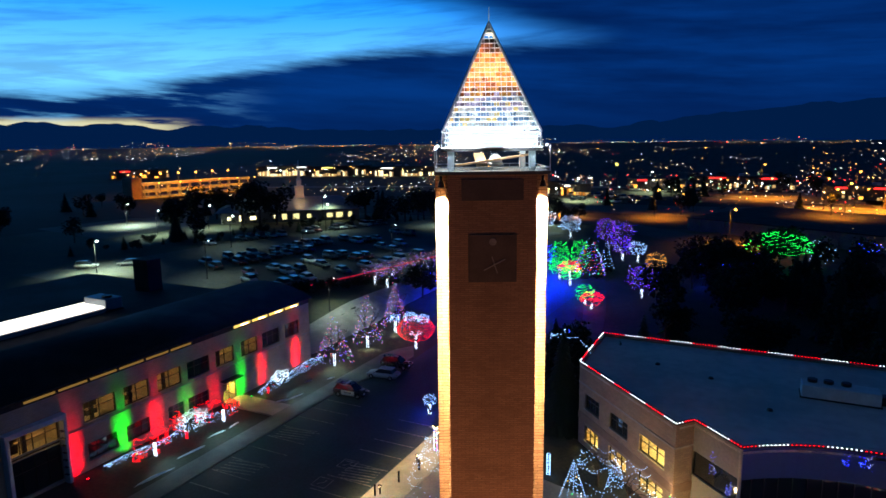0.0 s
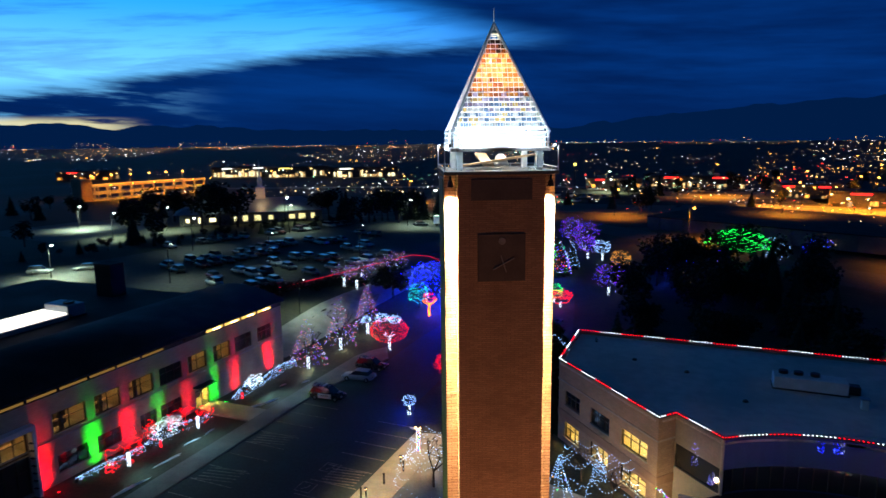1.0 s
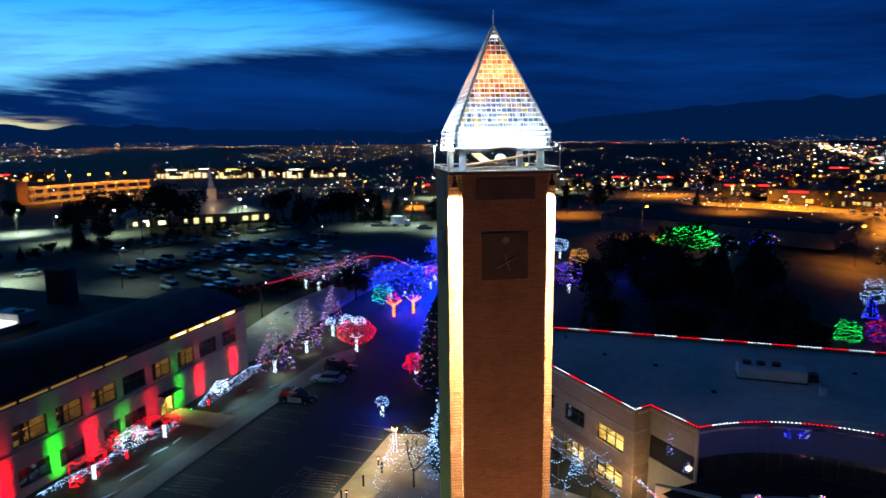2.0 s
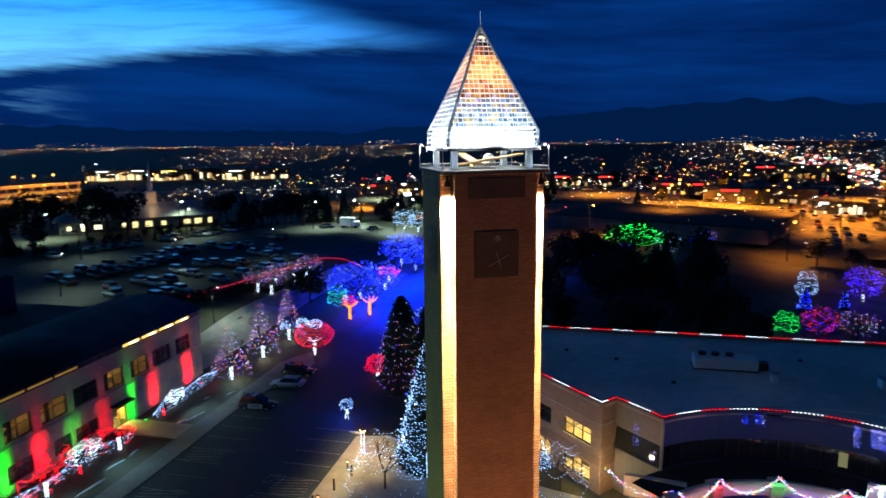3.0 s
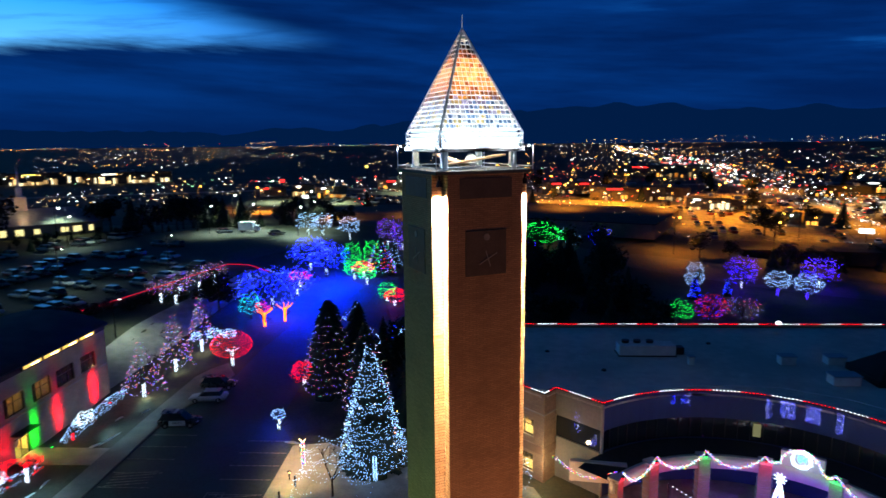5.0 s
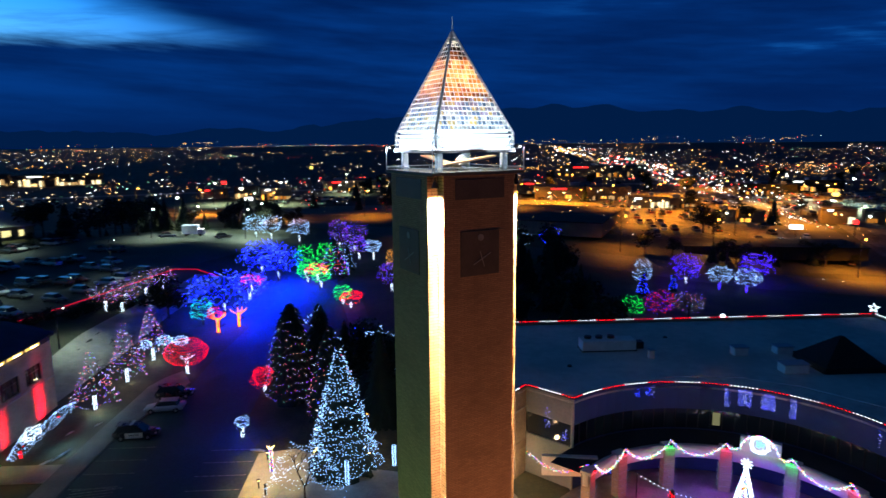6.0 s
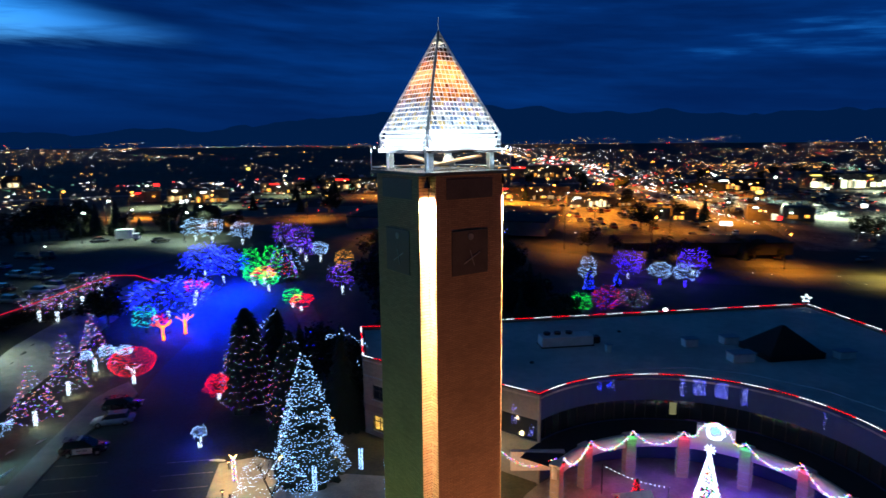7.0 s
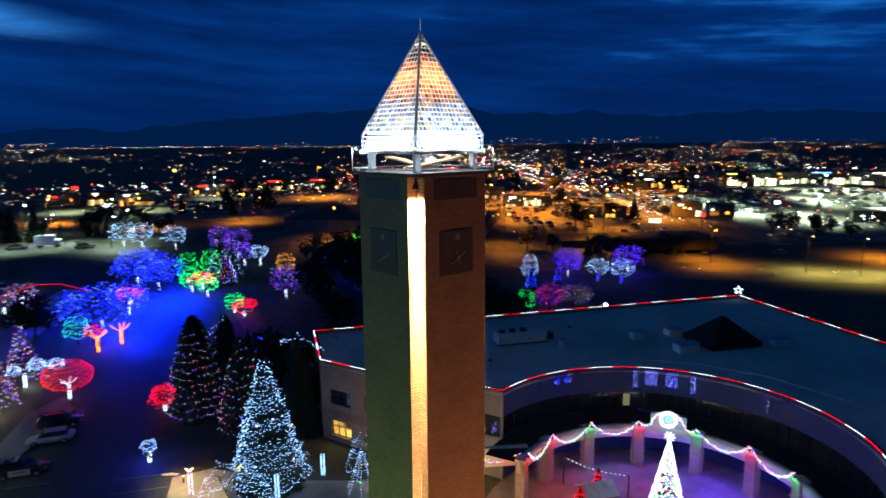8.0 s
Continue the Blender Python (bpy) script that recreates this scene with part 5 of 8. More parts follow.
# pale and violet trees up the slope
for i, (x, y, h, r, col, what) in enumerate(((-57.6, 172.0, 6.4, 3.0, G_WHITE, "pale white"), (-52.8, 169.0, 6.6, 2.8, G_WHITE, "pale white"), (-44.4, 164.4, 6.4, 2.8, G_WHITE, "pale white"), (-33.0, 156.0, 8.0, 2.6, G_VIOLETS, "sparse violet"), (-28.8, 152.0, 8.0, 2.8, G_VIOLETS, "sparse violet"), (-27.3, 146.7, 5.4, 1.9, G_VIOLETS, "sparse violet"), (-23.9, 146.5, 5.0, 1.8, G_WHITE, "pale white"))):
    round_lit_tree(x, y, h, r, col, what, 70 + i, 8, 1.7, step=0.33, size=0.065)
round_lit_tree(-18.8, 121.0, 6.6, 2.4, G_VIOLETS, "violet", 77, 9, 1.7, step=0.26, size=0.056)
round_lit_tree(-18.4, 135.0, 5.4, 2.2, G_YELLOW, "yellow", 78, 9, 1.4, step=0.3, size=0.06, wrap=False)
# broad green cloud-shaped string on a spreading tree
t = leafy("lit_tree", 4.6, 150.5, 7.2, 6.0, "broad dark tree with bright green wavy light strings", 80, 700)
pts = []
for k in range(9):
    z = 3.4 + 0.46 * k
    rr = 7.0 - 0.075 * k * k
    for i in range(130):
        a = 6.2832 * i / 130
        pts.append((rr * math.cos(a), rr * 0.7 * math.sin(a), z + 0.28 * math.sin(a * 6 + k)))
bulbs("light_string", pts, 0.06, G_GREEN, t, "bright green bulbs")
# conifers beside the drive, big white one in front
cone_lit_tree(-30.3, 75.0, 12.8, 3.5, G_SOFT, "mixed", 90, 13, 0.38, 0.032, trunk_h=0.9, sag=0.3, full=2.2)
cone_lit_tree(-24.6, 69.0, 11.4, 3.0, G_SOFT, "mixed", 91, 11, 0.42, 0.032, sag=0.3, full=1.8)
cone_lit_tree(-26.8, 76.0, 12.4, 3.0, G_WHITE, "a few white", 92, 0.8, 0.28, 0.045, full=1.8, low=6.5)
cone_lit_tree(-18.6, 67.0, 12.5, 3.0, G_WHITE, "a few white", 93, 1.0, 0.35, 0.045, low=9.5)
big = conifer("lit_conifer", -22.0, 55.6, 13.0, 3.2, "tall conifer draped densely with cool white light strings", 94, 700, "", 0.8)
rng_b, pts = random.Random(95), []
for k in range(52):
    # each string hangs in short swags round part of the crown
    f = (k + rng_b.random()) / 52
    a0, sweep, z0 = rng_b.uniform(0, 6.28), rng_b.uniform(3.0, 6.3), 0.8 + 12.0 * f
    rr, drop = 3.35 * (1 - f) ** 0.85 + 0.12, rng_b.uniform(0.1, 0.45) * (1 - 0.6 * f)
    n = int(sweep * rr / 0.34) + 4
    for i in range(n):
        a = a0 + sweep * i / n
        q = rr * (1 + 0.14 * math.sin(3 * a + 1.0) + 0.08 * math.sin(5 * a + k)) + rng_b.gauss(0, 0.12)
        pts.append((q * math.cos(a), q * math.sin(a), z0 - drop * abs(math.sin(1.7 * a + k)) + rng_b.gauss(0, 0.09)))
pts += spiral(2.6, 12.6, 3.3, 0.12, 12, 0.36, 96, 0.16, 0.35, 0.9)
bulbs("light_string", pts, 0.038, G_WHITE, big, "cool white bulbs")
bulbs("bauble_string", cloud_of(4.5, 3.6, 3.8, 26, 97), 0.09, G_PARTY, big, "a few coloured bulbs")
# small lit trees near the drive
round_lit_tree(-33.95, 63.7, 2.6, 0.75, G_WHITE, "pale blue", 100, 5, 1.2, step=0.13, size=0.04, power=420, light=(0.005, 0.03, 1.0))
round_lit_tree(-34.4, 76.8, 3.6, 1.6, G_RED, "red", 101, 17, 0.9, step=0.24, size=0.042, power=14, light=(1, 0.02, 0.04))
# purple and white row by the far road
for i, (x, y, h, r, col, what, tm) in enumerate(((33.8, 124.6, 6.6, 1.8, G_WHITE, "pale white", None), (45.0, 128.8, 6.8, 3.0, G_PURPLE, "purple", None), (51.0, 125.6, 5.4, 2.3, G_WHITE, "pale white", G_PURPLE), (55.8, 123.4, 5.6, 2.5, G_WHITE, "pale white", G_PURPLE), (62.6, 132.0, 6.8, 3.2, G_PURPLE, "purple", None))):
    round_lit_tree(x, y, h, r, col, what, 110 + i, 9, 1.5, tm, 0.28, 0.06)
    if col is G_PURPLE:
        point(x, y, terrain(x, y) + 3.8, 900, (0.05, 0.002, 1.0), 0.6)
round_lit_tree(25.5, 106.8, 4.4, 1.9, G_GREEN, "green", 116, 7, 0.8, step=0.2, size=0.05, wrap=False)
round_lit_tree(30.6, 107.2, 5.4, 2.3, G_REDVIOLET, "red and violet", 117, 9, 0.9, step=0.24, size=0.050, wrap=False)
round_lit_tree(36.4, 107.5, 4.8, 2.7, G_SOFT, "sparse mixed", 118, 4, 1.0, step=0.34, size=0.045, wrap=False)
point(30.8, 106.0, 4.0, 160, (0.25, 0.05, 1.0), 0.5)
cone_lit_tree(32.6, 121.0, 4.6, 1.2, G_BLUE, "blue", 119, 7, 0.25, 0.06)
cone_lit_tree(40.2, 124.0, 3.6, 0.8, G_BLUE, "blue", 120, 6, 0.25, 0.06)
# row of low mixed trees by the parking lot with wrapped trunks
for i, (x, y) in enumerate(((-66.4, 102.7), (-64.0, 103.3), (-65.1, 107.3), (-63.5, 112.0), (-61.9, 114.4), (-62.8, 118.0))):
    round_lit_tree(x, y, 4.4, 2.4, G_SOFT, "mixed violet and red", 130 + i, 5, 1.7, step=0.42, size=0.042)
# sparse sparkles in the dark wood
for i, (x, y, col, what) in enumerate(((-8.2, 128.5, G_BLUE, "blue"), (-3.4, 124.5, G_BLUE, "blue"), (0.5, 133, G_PURPLE, "violet"), (12.0, 149.0, G_WHITE, "white"), (20.0, 152.0, G_BLUE, "blue"), (-22.5, 86.0, G_BLUE, "blue"), (-17.0, 78.0, G_WHITE, "white"))):
    t = leafy("tree", x, y, 7.0, 3.4, "dark tree with a few %s lights" % what, 140 + i, 500)
    bulbs("light_string", cloud_of(4.0, 3.2, 2.6, 46, 150 + i), 0.06, col, t, "a few scattered bulbs")
point(-3.4, 122.5, terrain(-3.4, 122.5) + 1.2, 110, (0.01, 0.04, 1.0), 0.4)
point(-9.0, 126.5, terrain(-9, 126.5) + 1.2, 70, (0.01, 0.04, 1.0), 0.4)


# ---- unlit trees ----
def dark_trees():
    rng = random.Random(5)
    spots = []
    # wood behind the east building
    for _ in range(70):
        spots.append((rng.uniform(-14, 19), rng.uniform(84, 140), rng.uniform(5, 10), 0.35))
    # belt along the west of the parking lot and round the church
    for _ in range(46):
        f = rng.random()
        spots.append((-141 + 40 * f + rng.uniform(-10, 3), 96 + 84 * f + rng.uniform(-6, 6), rng.uniform(2.0, 3.6), 0.3))
    for _ in range(34):
        f = rng.random()
        spots.append((-100 + 48 * f + rng.uniform(-5, 5), 190 + 4 * f + rng.uniform(-5, 10), rng.uniform(5, 10), 0.4))
    for _ in range(40):
        x, y = rng.uniform(-250, -150), rng.uniform(60, 175)
        if not (-200 < x < -140 and 108 < y < 152):
            spots.append((x, y, rng.uniform(6, 10), 0.5))
    for _ in range(16):
        spots.append((rng.uniform(36, 110), rng.uniform(142, 152), rng.uniform(4, 7), 0.2))
    for _ in range(60):
        spots.append((rng.uniform(-60, 330), rng.uniform(195, 420), rng.uniform(5, 10), 0.4))
    # tall trees before and beside the church
    for x, y, h, p in ((-139.3, 150.7, 15, 0), (-143.5, 147.5, 14, 0), (-135.0, 153.5, 13, 0), (-148, 126, 12, 0), (-152, 131, 11, 0), (-135, 121, 9, 0.3), (-138, 117, 6, 1), (-142, 121, 8, 0.5), (-121, 178, 10, 0.3), (-104, 168, 9, 0.3), (-109, 172, 10, 0.2), (-165, 158, 12, 0), (-171, 154, 12, 0), (-98, 182, 11, 0), (-92, 186, 9, 0.4), (-160, 170, 13, 0), (-118, 178, 11, 0), (-113, 181, 10, 0.3), (-101, 175, 10, 0.2), (-99, 180, 9, 0), (-92, 178, 10, 0.3), (-88, 188, 10, 0.2), (-82, 186, 9, 0.4), (-96, 184, 11, 0)):
        spots.append((x, y, h, p))
    for x, y, h in ((-13.5, 73.0, 9.5), (-15.0, 69.5, 7.5), (-12.0, 80.0, 11.0), (-20.5, 74.0, 10.0), (-24.5, 84, 8.0), (141.5, 172.7, 8), (144.5, 168.7, 9), (152, 165, 9), (155, 155, 7), (71, 177, 9), (73, 175, 8), (101.5, 193, 9), (109, 274, 10), (160, 167, 7), (128, 205, 7)):
        spots.append((x, y, h, 0.8 if x < 0 else 0.1))
    firs = [conifer("fir_tree", 0, 0, 10, 2.9, "unlit dark fir tree", 200 + k, 260, "unlit trees") for k in range(3)]
    broad = [leafy("broadleaf_tree", 0, 0, 10, 4.3, "unlit dark broad tree", 210 + k, 520, "unlit trees") for k in range(4)]
    used = set()
    for i, (x, y, h, p) in enumerate(spots):
        src = firs[i % 3] if rng.random() < p else broad[i % 4]
        if 2 < x < 9 and 144 < y < 158:
            continue
        s = h / 10
        m = pose(x, y, terrain(x, y), 0, 0, rng.uniform(0, 360))
        if src.name not in used:
            used.add(src.name)
            src.matrix_basis = m @ Matrix.Scale(s, 4)
            continue
        c = copy_thing(src, m)
        c.matrix_basis = m @ Matrix.Scale(s, 4)


dark_trees()
leafy("broadleaf_tree", -57.0, 104.9, 7.2, 3.2, "unlit dark round tree by the blue grove", 222, 900)
# clipped dark shrubs along the parking lot edge
rng_s = random.Random(8)
for i in range(22):
    f = i / 21
    x, y = -80 + 22 * f + rng_s.uniform(-1, 1), 90.0 + 22 * f + rng_s.uniform(-1.5, 1.5)
    sh = thing("shrub", x, y, terrain(x, y), "low dark evergreen shrub", "shrub", "lot edge shrubs")
    leafy_mesh("crown", 0.0, rng_s.uniform(1.4, 2.2), rng_s.uniform(1.5, 2.2), 300 + i, M_LEAF, sh, 220)


# ---- lights along the east roof ----
def roofline():
    arc = [ring(RF, a) for a in range(128, -41, -2)]
    t = thing("roofline_lights", 0, 0, 0, "row of red and white bulbs along the roof edge", "light string")
    bm = bmesh.new()
    # two runs that both start at the north-west corner: one east and south, one round the plaza front
    for run, first in (([(-16.1, 75.8), (47.6, 76.0), (47.6, 40.0)], 1), ([(-16.1, 75.8), (-16.1, 64.6), (-5.0, 52.9), (-3.7, 54.4)] + arc, 0)):
        pts, need = [], 0.16
        for (x0, y0), (x1, y1) in zip(run, run[1:]):
            ln = math.hypot(x1 - x0, y1 - y0)
            s = need
            while s < ln:
                f = s / ln
                pts.append((x0 + (x1 - x0) * f, y0 + (y1 - y0) * f, 9.15))
                s += 0.32
            need = s - ln
        for i in range(0, len(pts), 8):
            red = (i // 8 + first) % 2
            bulbs("bulb_string", pts[i:i + 8], 0.052 if red else 0.066, G_RED if red else G_PURE, t, "eight red bulbs" if red else "eight white bulbs")
        for p, q in zip(pts[::4], pts[4::4]):
            add_rod(bm, (p[0], p[1], 9.09), (q[0], q[1], 9.09), 0.015, None, 4)
    part("cable", bm, M_CABLE, t)


roofline()


def star(x, y, z, r):
    t = thing("star_light", x, y, z, "white outlined star light on a short post at the roof corner", "star light")
    part("post", rod((0, 0, 0), (0, 0, r + 0.2), 0.04), M_DARKSTEEL, t)
    pts = []
    tips = [(r * (1 if k % 2 == 0 else 0.42) * math.sin(k * math.pi / 5), r * (1 if k % 2 == 0 else 0.42) * math.cos(k * math.pi / 5)) for k in range(11)]
    bm = bmesh.new()
    for (a, b), (c, d) in zip(tips, tips[1:]):
        add_rod(bm, (a * 0.8, -a * 0.6, b + r + 0.3), (c * 0.8, -c * 0.6, d + r + 0.3), 0.02, None, 4)
        for i in range(5):
            f = i / 5
            u, v = a + (c - a) * f, b + (d - b) * f
            pts.append((u * 0.8, -u * 0.6, v + r + 0.3))
    part("outline", bm, M_CABLE, t)
    bulbs("bulb_string", pts, 0.06, G_PURE, t)


star(47.3, 75.8, 9.05, 0.62)


def rooftop():
    u = thing("rooftop_unit", 7.7, 65.4, 8.75, "long pale rooftop air unit with dark fans", "air unit")
    part("casing", box((0, 0, 0.65), (6.2, 1.9, 1.2), None, 0.06), M_WHITEPAINT, u)
    part("skid", box((0, 0, 0.06), (6.4, 2.1, 0.14)), M_DARKSTEEL, u)
    for x in (-2.2, -0.9, 0.5):
        part("fan", rod((x, 0.3, 1.2), (x, 0.3, 1.55), 0.42, None, 12), M_DARKSTEEL, u)
    part("duct", box((3.6, 0.1, 0.45), (1.2, 1.0, 0.8), None, 0.05), M_DARKSTEEL, u)
    for x, y, sx, sy, h, m in ((11.6, 62.0, 0.6, 0.6, 0.9, M_WHITEPAINT), (21.8, 62.4, 1.6, 1.1, 0.9, M_WHITEPAINT), (26.9, 62.6, 1.9, 1.2, 0.8, M_WHITEPAINT), (24.6, 56.8, 2.6, 1.4, 0.9, M_WHITEPAINT), (36.2, 55.6, 2.0, 1.1, 0.8, M_WHITEPAINT)):
        v = thing("roof_vent", x, y, 8.75, "small pale roof vent box", "roof vent", "roof vents")
        part("box", box((0, 0, h / 2), (sx, sy, h), None, 0.05), m, v)
        part("hood", box((0, 0, h + 0.05), (sx + 0.2, sy + 0.2, 0.1), None, 0.03), M_STEEL, v)
    h = thing("roof_lantern", 30.6, 58.4, 8.75, "dark pyramid roof lantern on the flat roof", "roof lantern")
    part("base", box((0, 0, 0.35), (6.8, 5.6, 0.7), None, 0.05), M_DARKROOF, h)
    cone = bmesh.new()
    bmesh.ops.create_cone(cone, cap_ends=True, segments=4, radius1=4.3, radius2=0.25, depth=2.5, matrix=Matrix.Translation((0, 0, 1.95)) @ Matrix.Diagonal((1.05, 0.86, 1, 1)) @ Matrix.Rotation(radians(45), 4, "Z"))
    part("hipped_cap", cone, M_DARKROOF, h)
    # seam lines of the membrane, a curved one along the plaza front
    sm = thing("roof_seam", 0, 0, 8.76, "pale raised membrane seam following the curve", "roof seam")
    bm = bmesh.new()
    line = [(6.4, 55.0), (12, 56.2), (18, 55.6), (23, 52.8), (27.5, 47.5), (30, 40)]
    for (a, b), (c, d) in zip(line, line[1:]):
        add_rod(bm, (a, b, 0), (c, d, 0), 0.05, None, 6)
    part("seam", bm, M_WHITEPAINT, sm)
    for x, y in ((-8.6, 68), (-3.2, 66), (2.0, 60), (16, 69)):
        d = thing("roof_drain", x, y, 8.75, "dark roof drain cap", "roof drain", "roof drains")
        part("cap", rod((0, 0, 0), (0, 0, 0.18), 0.28, 0.2, 10), M_DARKSTEEL, d)


rooftop()


# ---- plaza ----
def swag(a0, a1, z0, sag, r, n=34):
    pts = []
    for i in range(n):
        f = i / (n - 1)
        a = radians(a0 + (a1 - a0) * f)
        z = z0 - sag * 4 * f * (1 - f)
        pts.append((CX + r * math.cos(a), CY + r * math.sin(a), z))
    return pts


def plaza():
    rng = random.Random(12)
    piers = (139, 116.5, 92, 67.3, 41, 15.8, -8.5)
    spans = [(p, q) for p, q in zip(piers, piers[1:]) if (p, q) != (67.3, 41)]
    for a, b in spans:
        g = thing("garland", CX, CY, 0, "thick garland of mixed bright bulbs swagged between piers", "garland", "arcade garlands")
        pts = swag(a, b, 4.95, 1.45, RA - 0.46, 50)
        pts += [(x + rng.gauss(0, 0.06), y + rng.gauss(0, 0.06), z + rng.gauss(0, 0.08)) for x, y, z in pts for _ in range(2)]
        bulbs("bulb_string", [(x - CX, y - CY, z) for x, y, z in pts], 0.043, G_PARTY, g)
    g = thing("garland", CX, CY, 0, "bright garland arched over the plaster gable", "garland", "arcade garlands")
    pts = swag(67.3, 62, 4.75, 0.3, RA - 0.42, 12) + swag(46.5, 41, 4.75, 0.3, RA - 0.42, 12)
    for i in range(60):
        f = i / 59
        a = radians(62 - 15.5 * f)
        pts.append((CX + (RA - 0.35) * math.cos(a), CY + (RA - 0.35) * math.sin(a), 4.75 + 1.35 * math.sin(math.pi * f) ** 0.6))
    pts += [(x + rng.gauss(0, 0.07), y + rng.gauss(0, 0.07), z + rng.gauss(0, 0.08)) for x, y, z in pts for _ in range(2)]
    bulbs("bulb_string", [(x - CX, y - CY, z) for x, y, z in pts], 0.045, G_PARTY, g)
    g = thing("garland", -2.5, 47.5, 0, "thick garland of mixed bulbs on the straight wing", "garland", "arcade garlands")
    pts = [(-2.2 + 5.2 * f, 0.9 - 1.3 * f, 5.2 - 1.6 * math.sin(math.pi * f * 0.85)) for f in [i / 90 for i in range(91)]]
    bulbs("bulb_string", [(x + rng.gauss(0, 0.05), y + rng.gauss(0, 0.05), z + rng.gauss(0, 0.07)) for x, y, z in pts], 0.045, G_PARTY, g)
    # spiral ribbons and lamps on the piers
    for k, a in enumerate(piers):
        x, y = ring(RA - 0.42, a)
        red = k in (0, 1, 3, 5)
        lamp = thing("pier_lamp", x, y, 4.55, "small %s lamp on the pier head" % ("red" if red else "green"), "lamp", "pier lamps")
        part("housing", box((0, 0, 0), (0.2, 0.2, 0.2), Matrix.Rotation(radians(a), 4, "Z"), 0.03), M_DARKSTEEL, lamp)
        bulbs("lens", [(0, 0, -0.16)], 0.12, G_RED if red else G_GREEN, lamp)
        x2, y2 = ring(RA - 0.75, a)
        point(x2, y2, 4.0, 26, (1.0, 0.01, 0.03) if red else (0.02, 1.0, 0.06), 0.1)
        coil = thing("pier_ribbon", *ring(RA + 0.2, a), 0, "white light ribbon coiled round a brick pier", "light string", "pier ribbons")
        pts = []
        for i in range(110):
            f = i / 110
            th = 6.2832 * 4 * f
            c, s = math.cos(th), math.sin(th)
            q = 0.62 / max(abs(c), abs(s))
            pts.append((q * c, q * s, 0.3 + 2.7 * f))
        ob = bulbs("bulb_string", [tuple(Matrix.Rotation(radians(a), 3, "Z") @ Vector(p)) for p in pts], 0.028, G_DIMWHITE, coil)
    # wreath on the gable
    x, y = ring(RA - 0.5, 54)
    w = thing("wreath", x, y, 5.35, "round white lit wreath with a blue heart", "wreath")
    m = Matrix.Rotation(radians(54), 3, "Z")
    pts = []
    for i in range(300):
        th, q = rng.uniform(0, 6.28), rng.gauss(0.72, 0.07)
        pts.append(tuple(m @ Vector((rng.gauss(0, 0.06), q * math.cos(th), q * math.sin(th)))))
    bulbs("bulb_string", pts, 0.05, G_PURE, w)
    bulbs("heart", [tuple(m @ Vector((0.1, rng.uniform(-0.3, 0.3), rng.uniform(-0.3, 0.3)))) for _ in range(26)], 0.06, G_TURQ, w, "blue-green inner bulbs")
    # the Christmas tree in the middle
    t = conifer("christmas_tree", 9.8, 38.3, 8.4, 1.45, "slender Christmas tree covered in white and coloured bulbs", 500, 320)
    pts = []
    for i in range(5400):
        f = rng.random() ** 1.35
        a = rng.uniform(0, 6.28)
        r = (2.1 * (1 - f) + 0.06) * rng.uniform(0.80, 1.0)
        pts.append((r * math.cos(a), r * math.sin(a), 0.4 + 8.3 * f))
    bulbs("light_string", pts[:1700], 0.048, G_PURE, t, "white bulbs")
    bulbs("light_string", pts[1700:4200], 0.046, G_PARTY, t, "mixed bulbs")
    pts = []
    for k in range(9):
        a = k * 6.2832 / 9
        for i in range(6):
            pts.append((0.08 * i * math.cos(a) * 0.72, 0.08 * i * math.cos(a) * -0.7, 8.95 + 0.08 * i * math.sin(a)))
    bulbs("star_burst", pts, 0.05, G_PURE, t, "white star topper")
    point(9.8, 38.3, 10.4, 40, (0.55, 0.68, 1.0), 0.4)
    # hut with a frosted roof
    h = thing("market_hut", 6.2, 43.2, 0.05, "small wooden hut with a frosted white roof", "hut")
    part("body", box((0, 0, 1.05), (2.4, 1.9, 2.1), None, 0.03), M_WOOD, h)
    bm = bmesh.new()
    for s in (-1, 1):
        add_box(bm, (0, 0.62 * s, 2.42), (3.0, 1.55, 0.12), Matrix.Rotation(radians(0), 4, "Z") @ Matrix.Translation((0, 0, 0)) @ Matrix.Translation((0, 0.62 * s, 2.42)) @ Matrix.Rotation(radians(-32 * s), 4, "X") @ Matrix.Translation((0, -0.62 * s, -2.42)))
    part("roof", bm, M_SNOW, h)
    cone_lit_tree(7.2, 44.8, 3.2, 0.7, G_RED, "red", 510, 9, 0.12, 0.045, True, "lit_conifer")
    cone_lit_tree(4.8, 43.6, 2.4, 0.6, G_RED, "red", 511, 8, 0.12, 0.045, True, "lit_conifer")
    s = thing("festoon", 0, 0, 0, "straight line of small white bulbs over the plaza", "light string")
    pts = [(5.3 + 4.1 * f, 48.0 - 4.7 * f, 2.9 - 0.35 * math.sin(math.pi * f)) for f in [i / 15 for i in range(16)]]
    bulbs("bulb_string", pts, 0.06, G_PURE, s)
    bm = bmesh.new()
    for p, q in zip(pts, pts[1:]):
        add_rod(bm, (p[0], p[1], p[2] + 0.05), (q[0], q[1], q[2] + 0.05), 0.01, None, 4)
    part("cable", bm, M_CABLE, s)
    part("pole", rod((5.3, 48.0, 0), (5.3, 48.0, 3.0), 0.05), M_DARKSTEEL, s)
    part("pole", rod((9.4, 43.3, 0), (9.4, 43.3, 3.0), 0.05), M_DARKSTEEL, s)
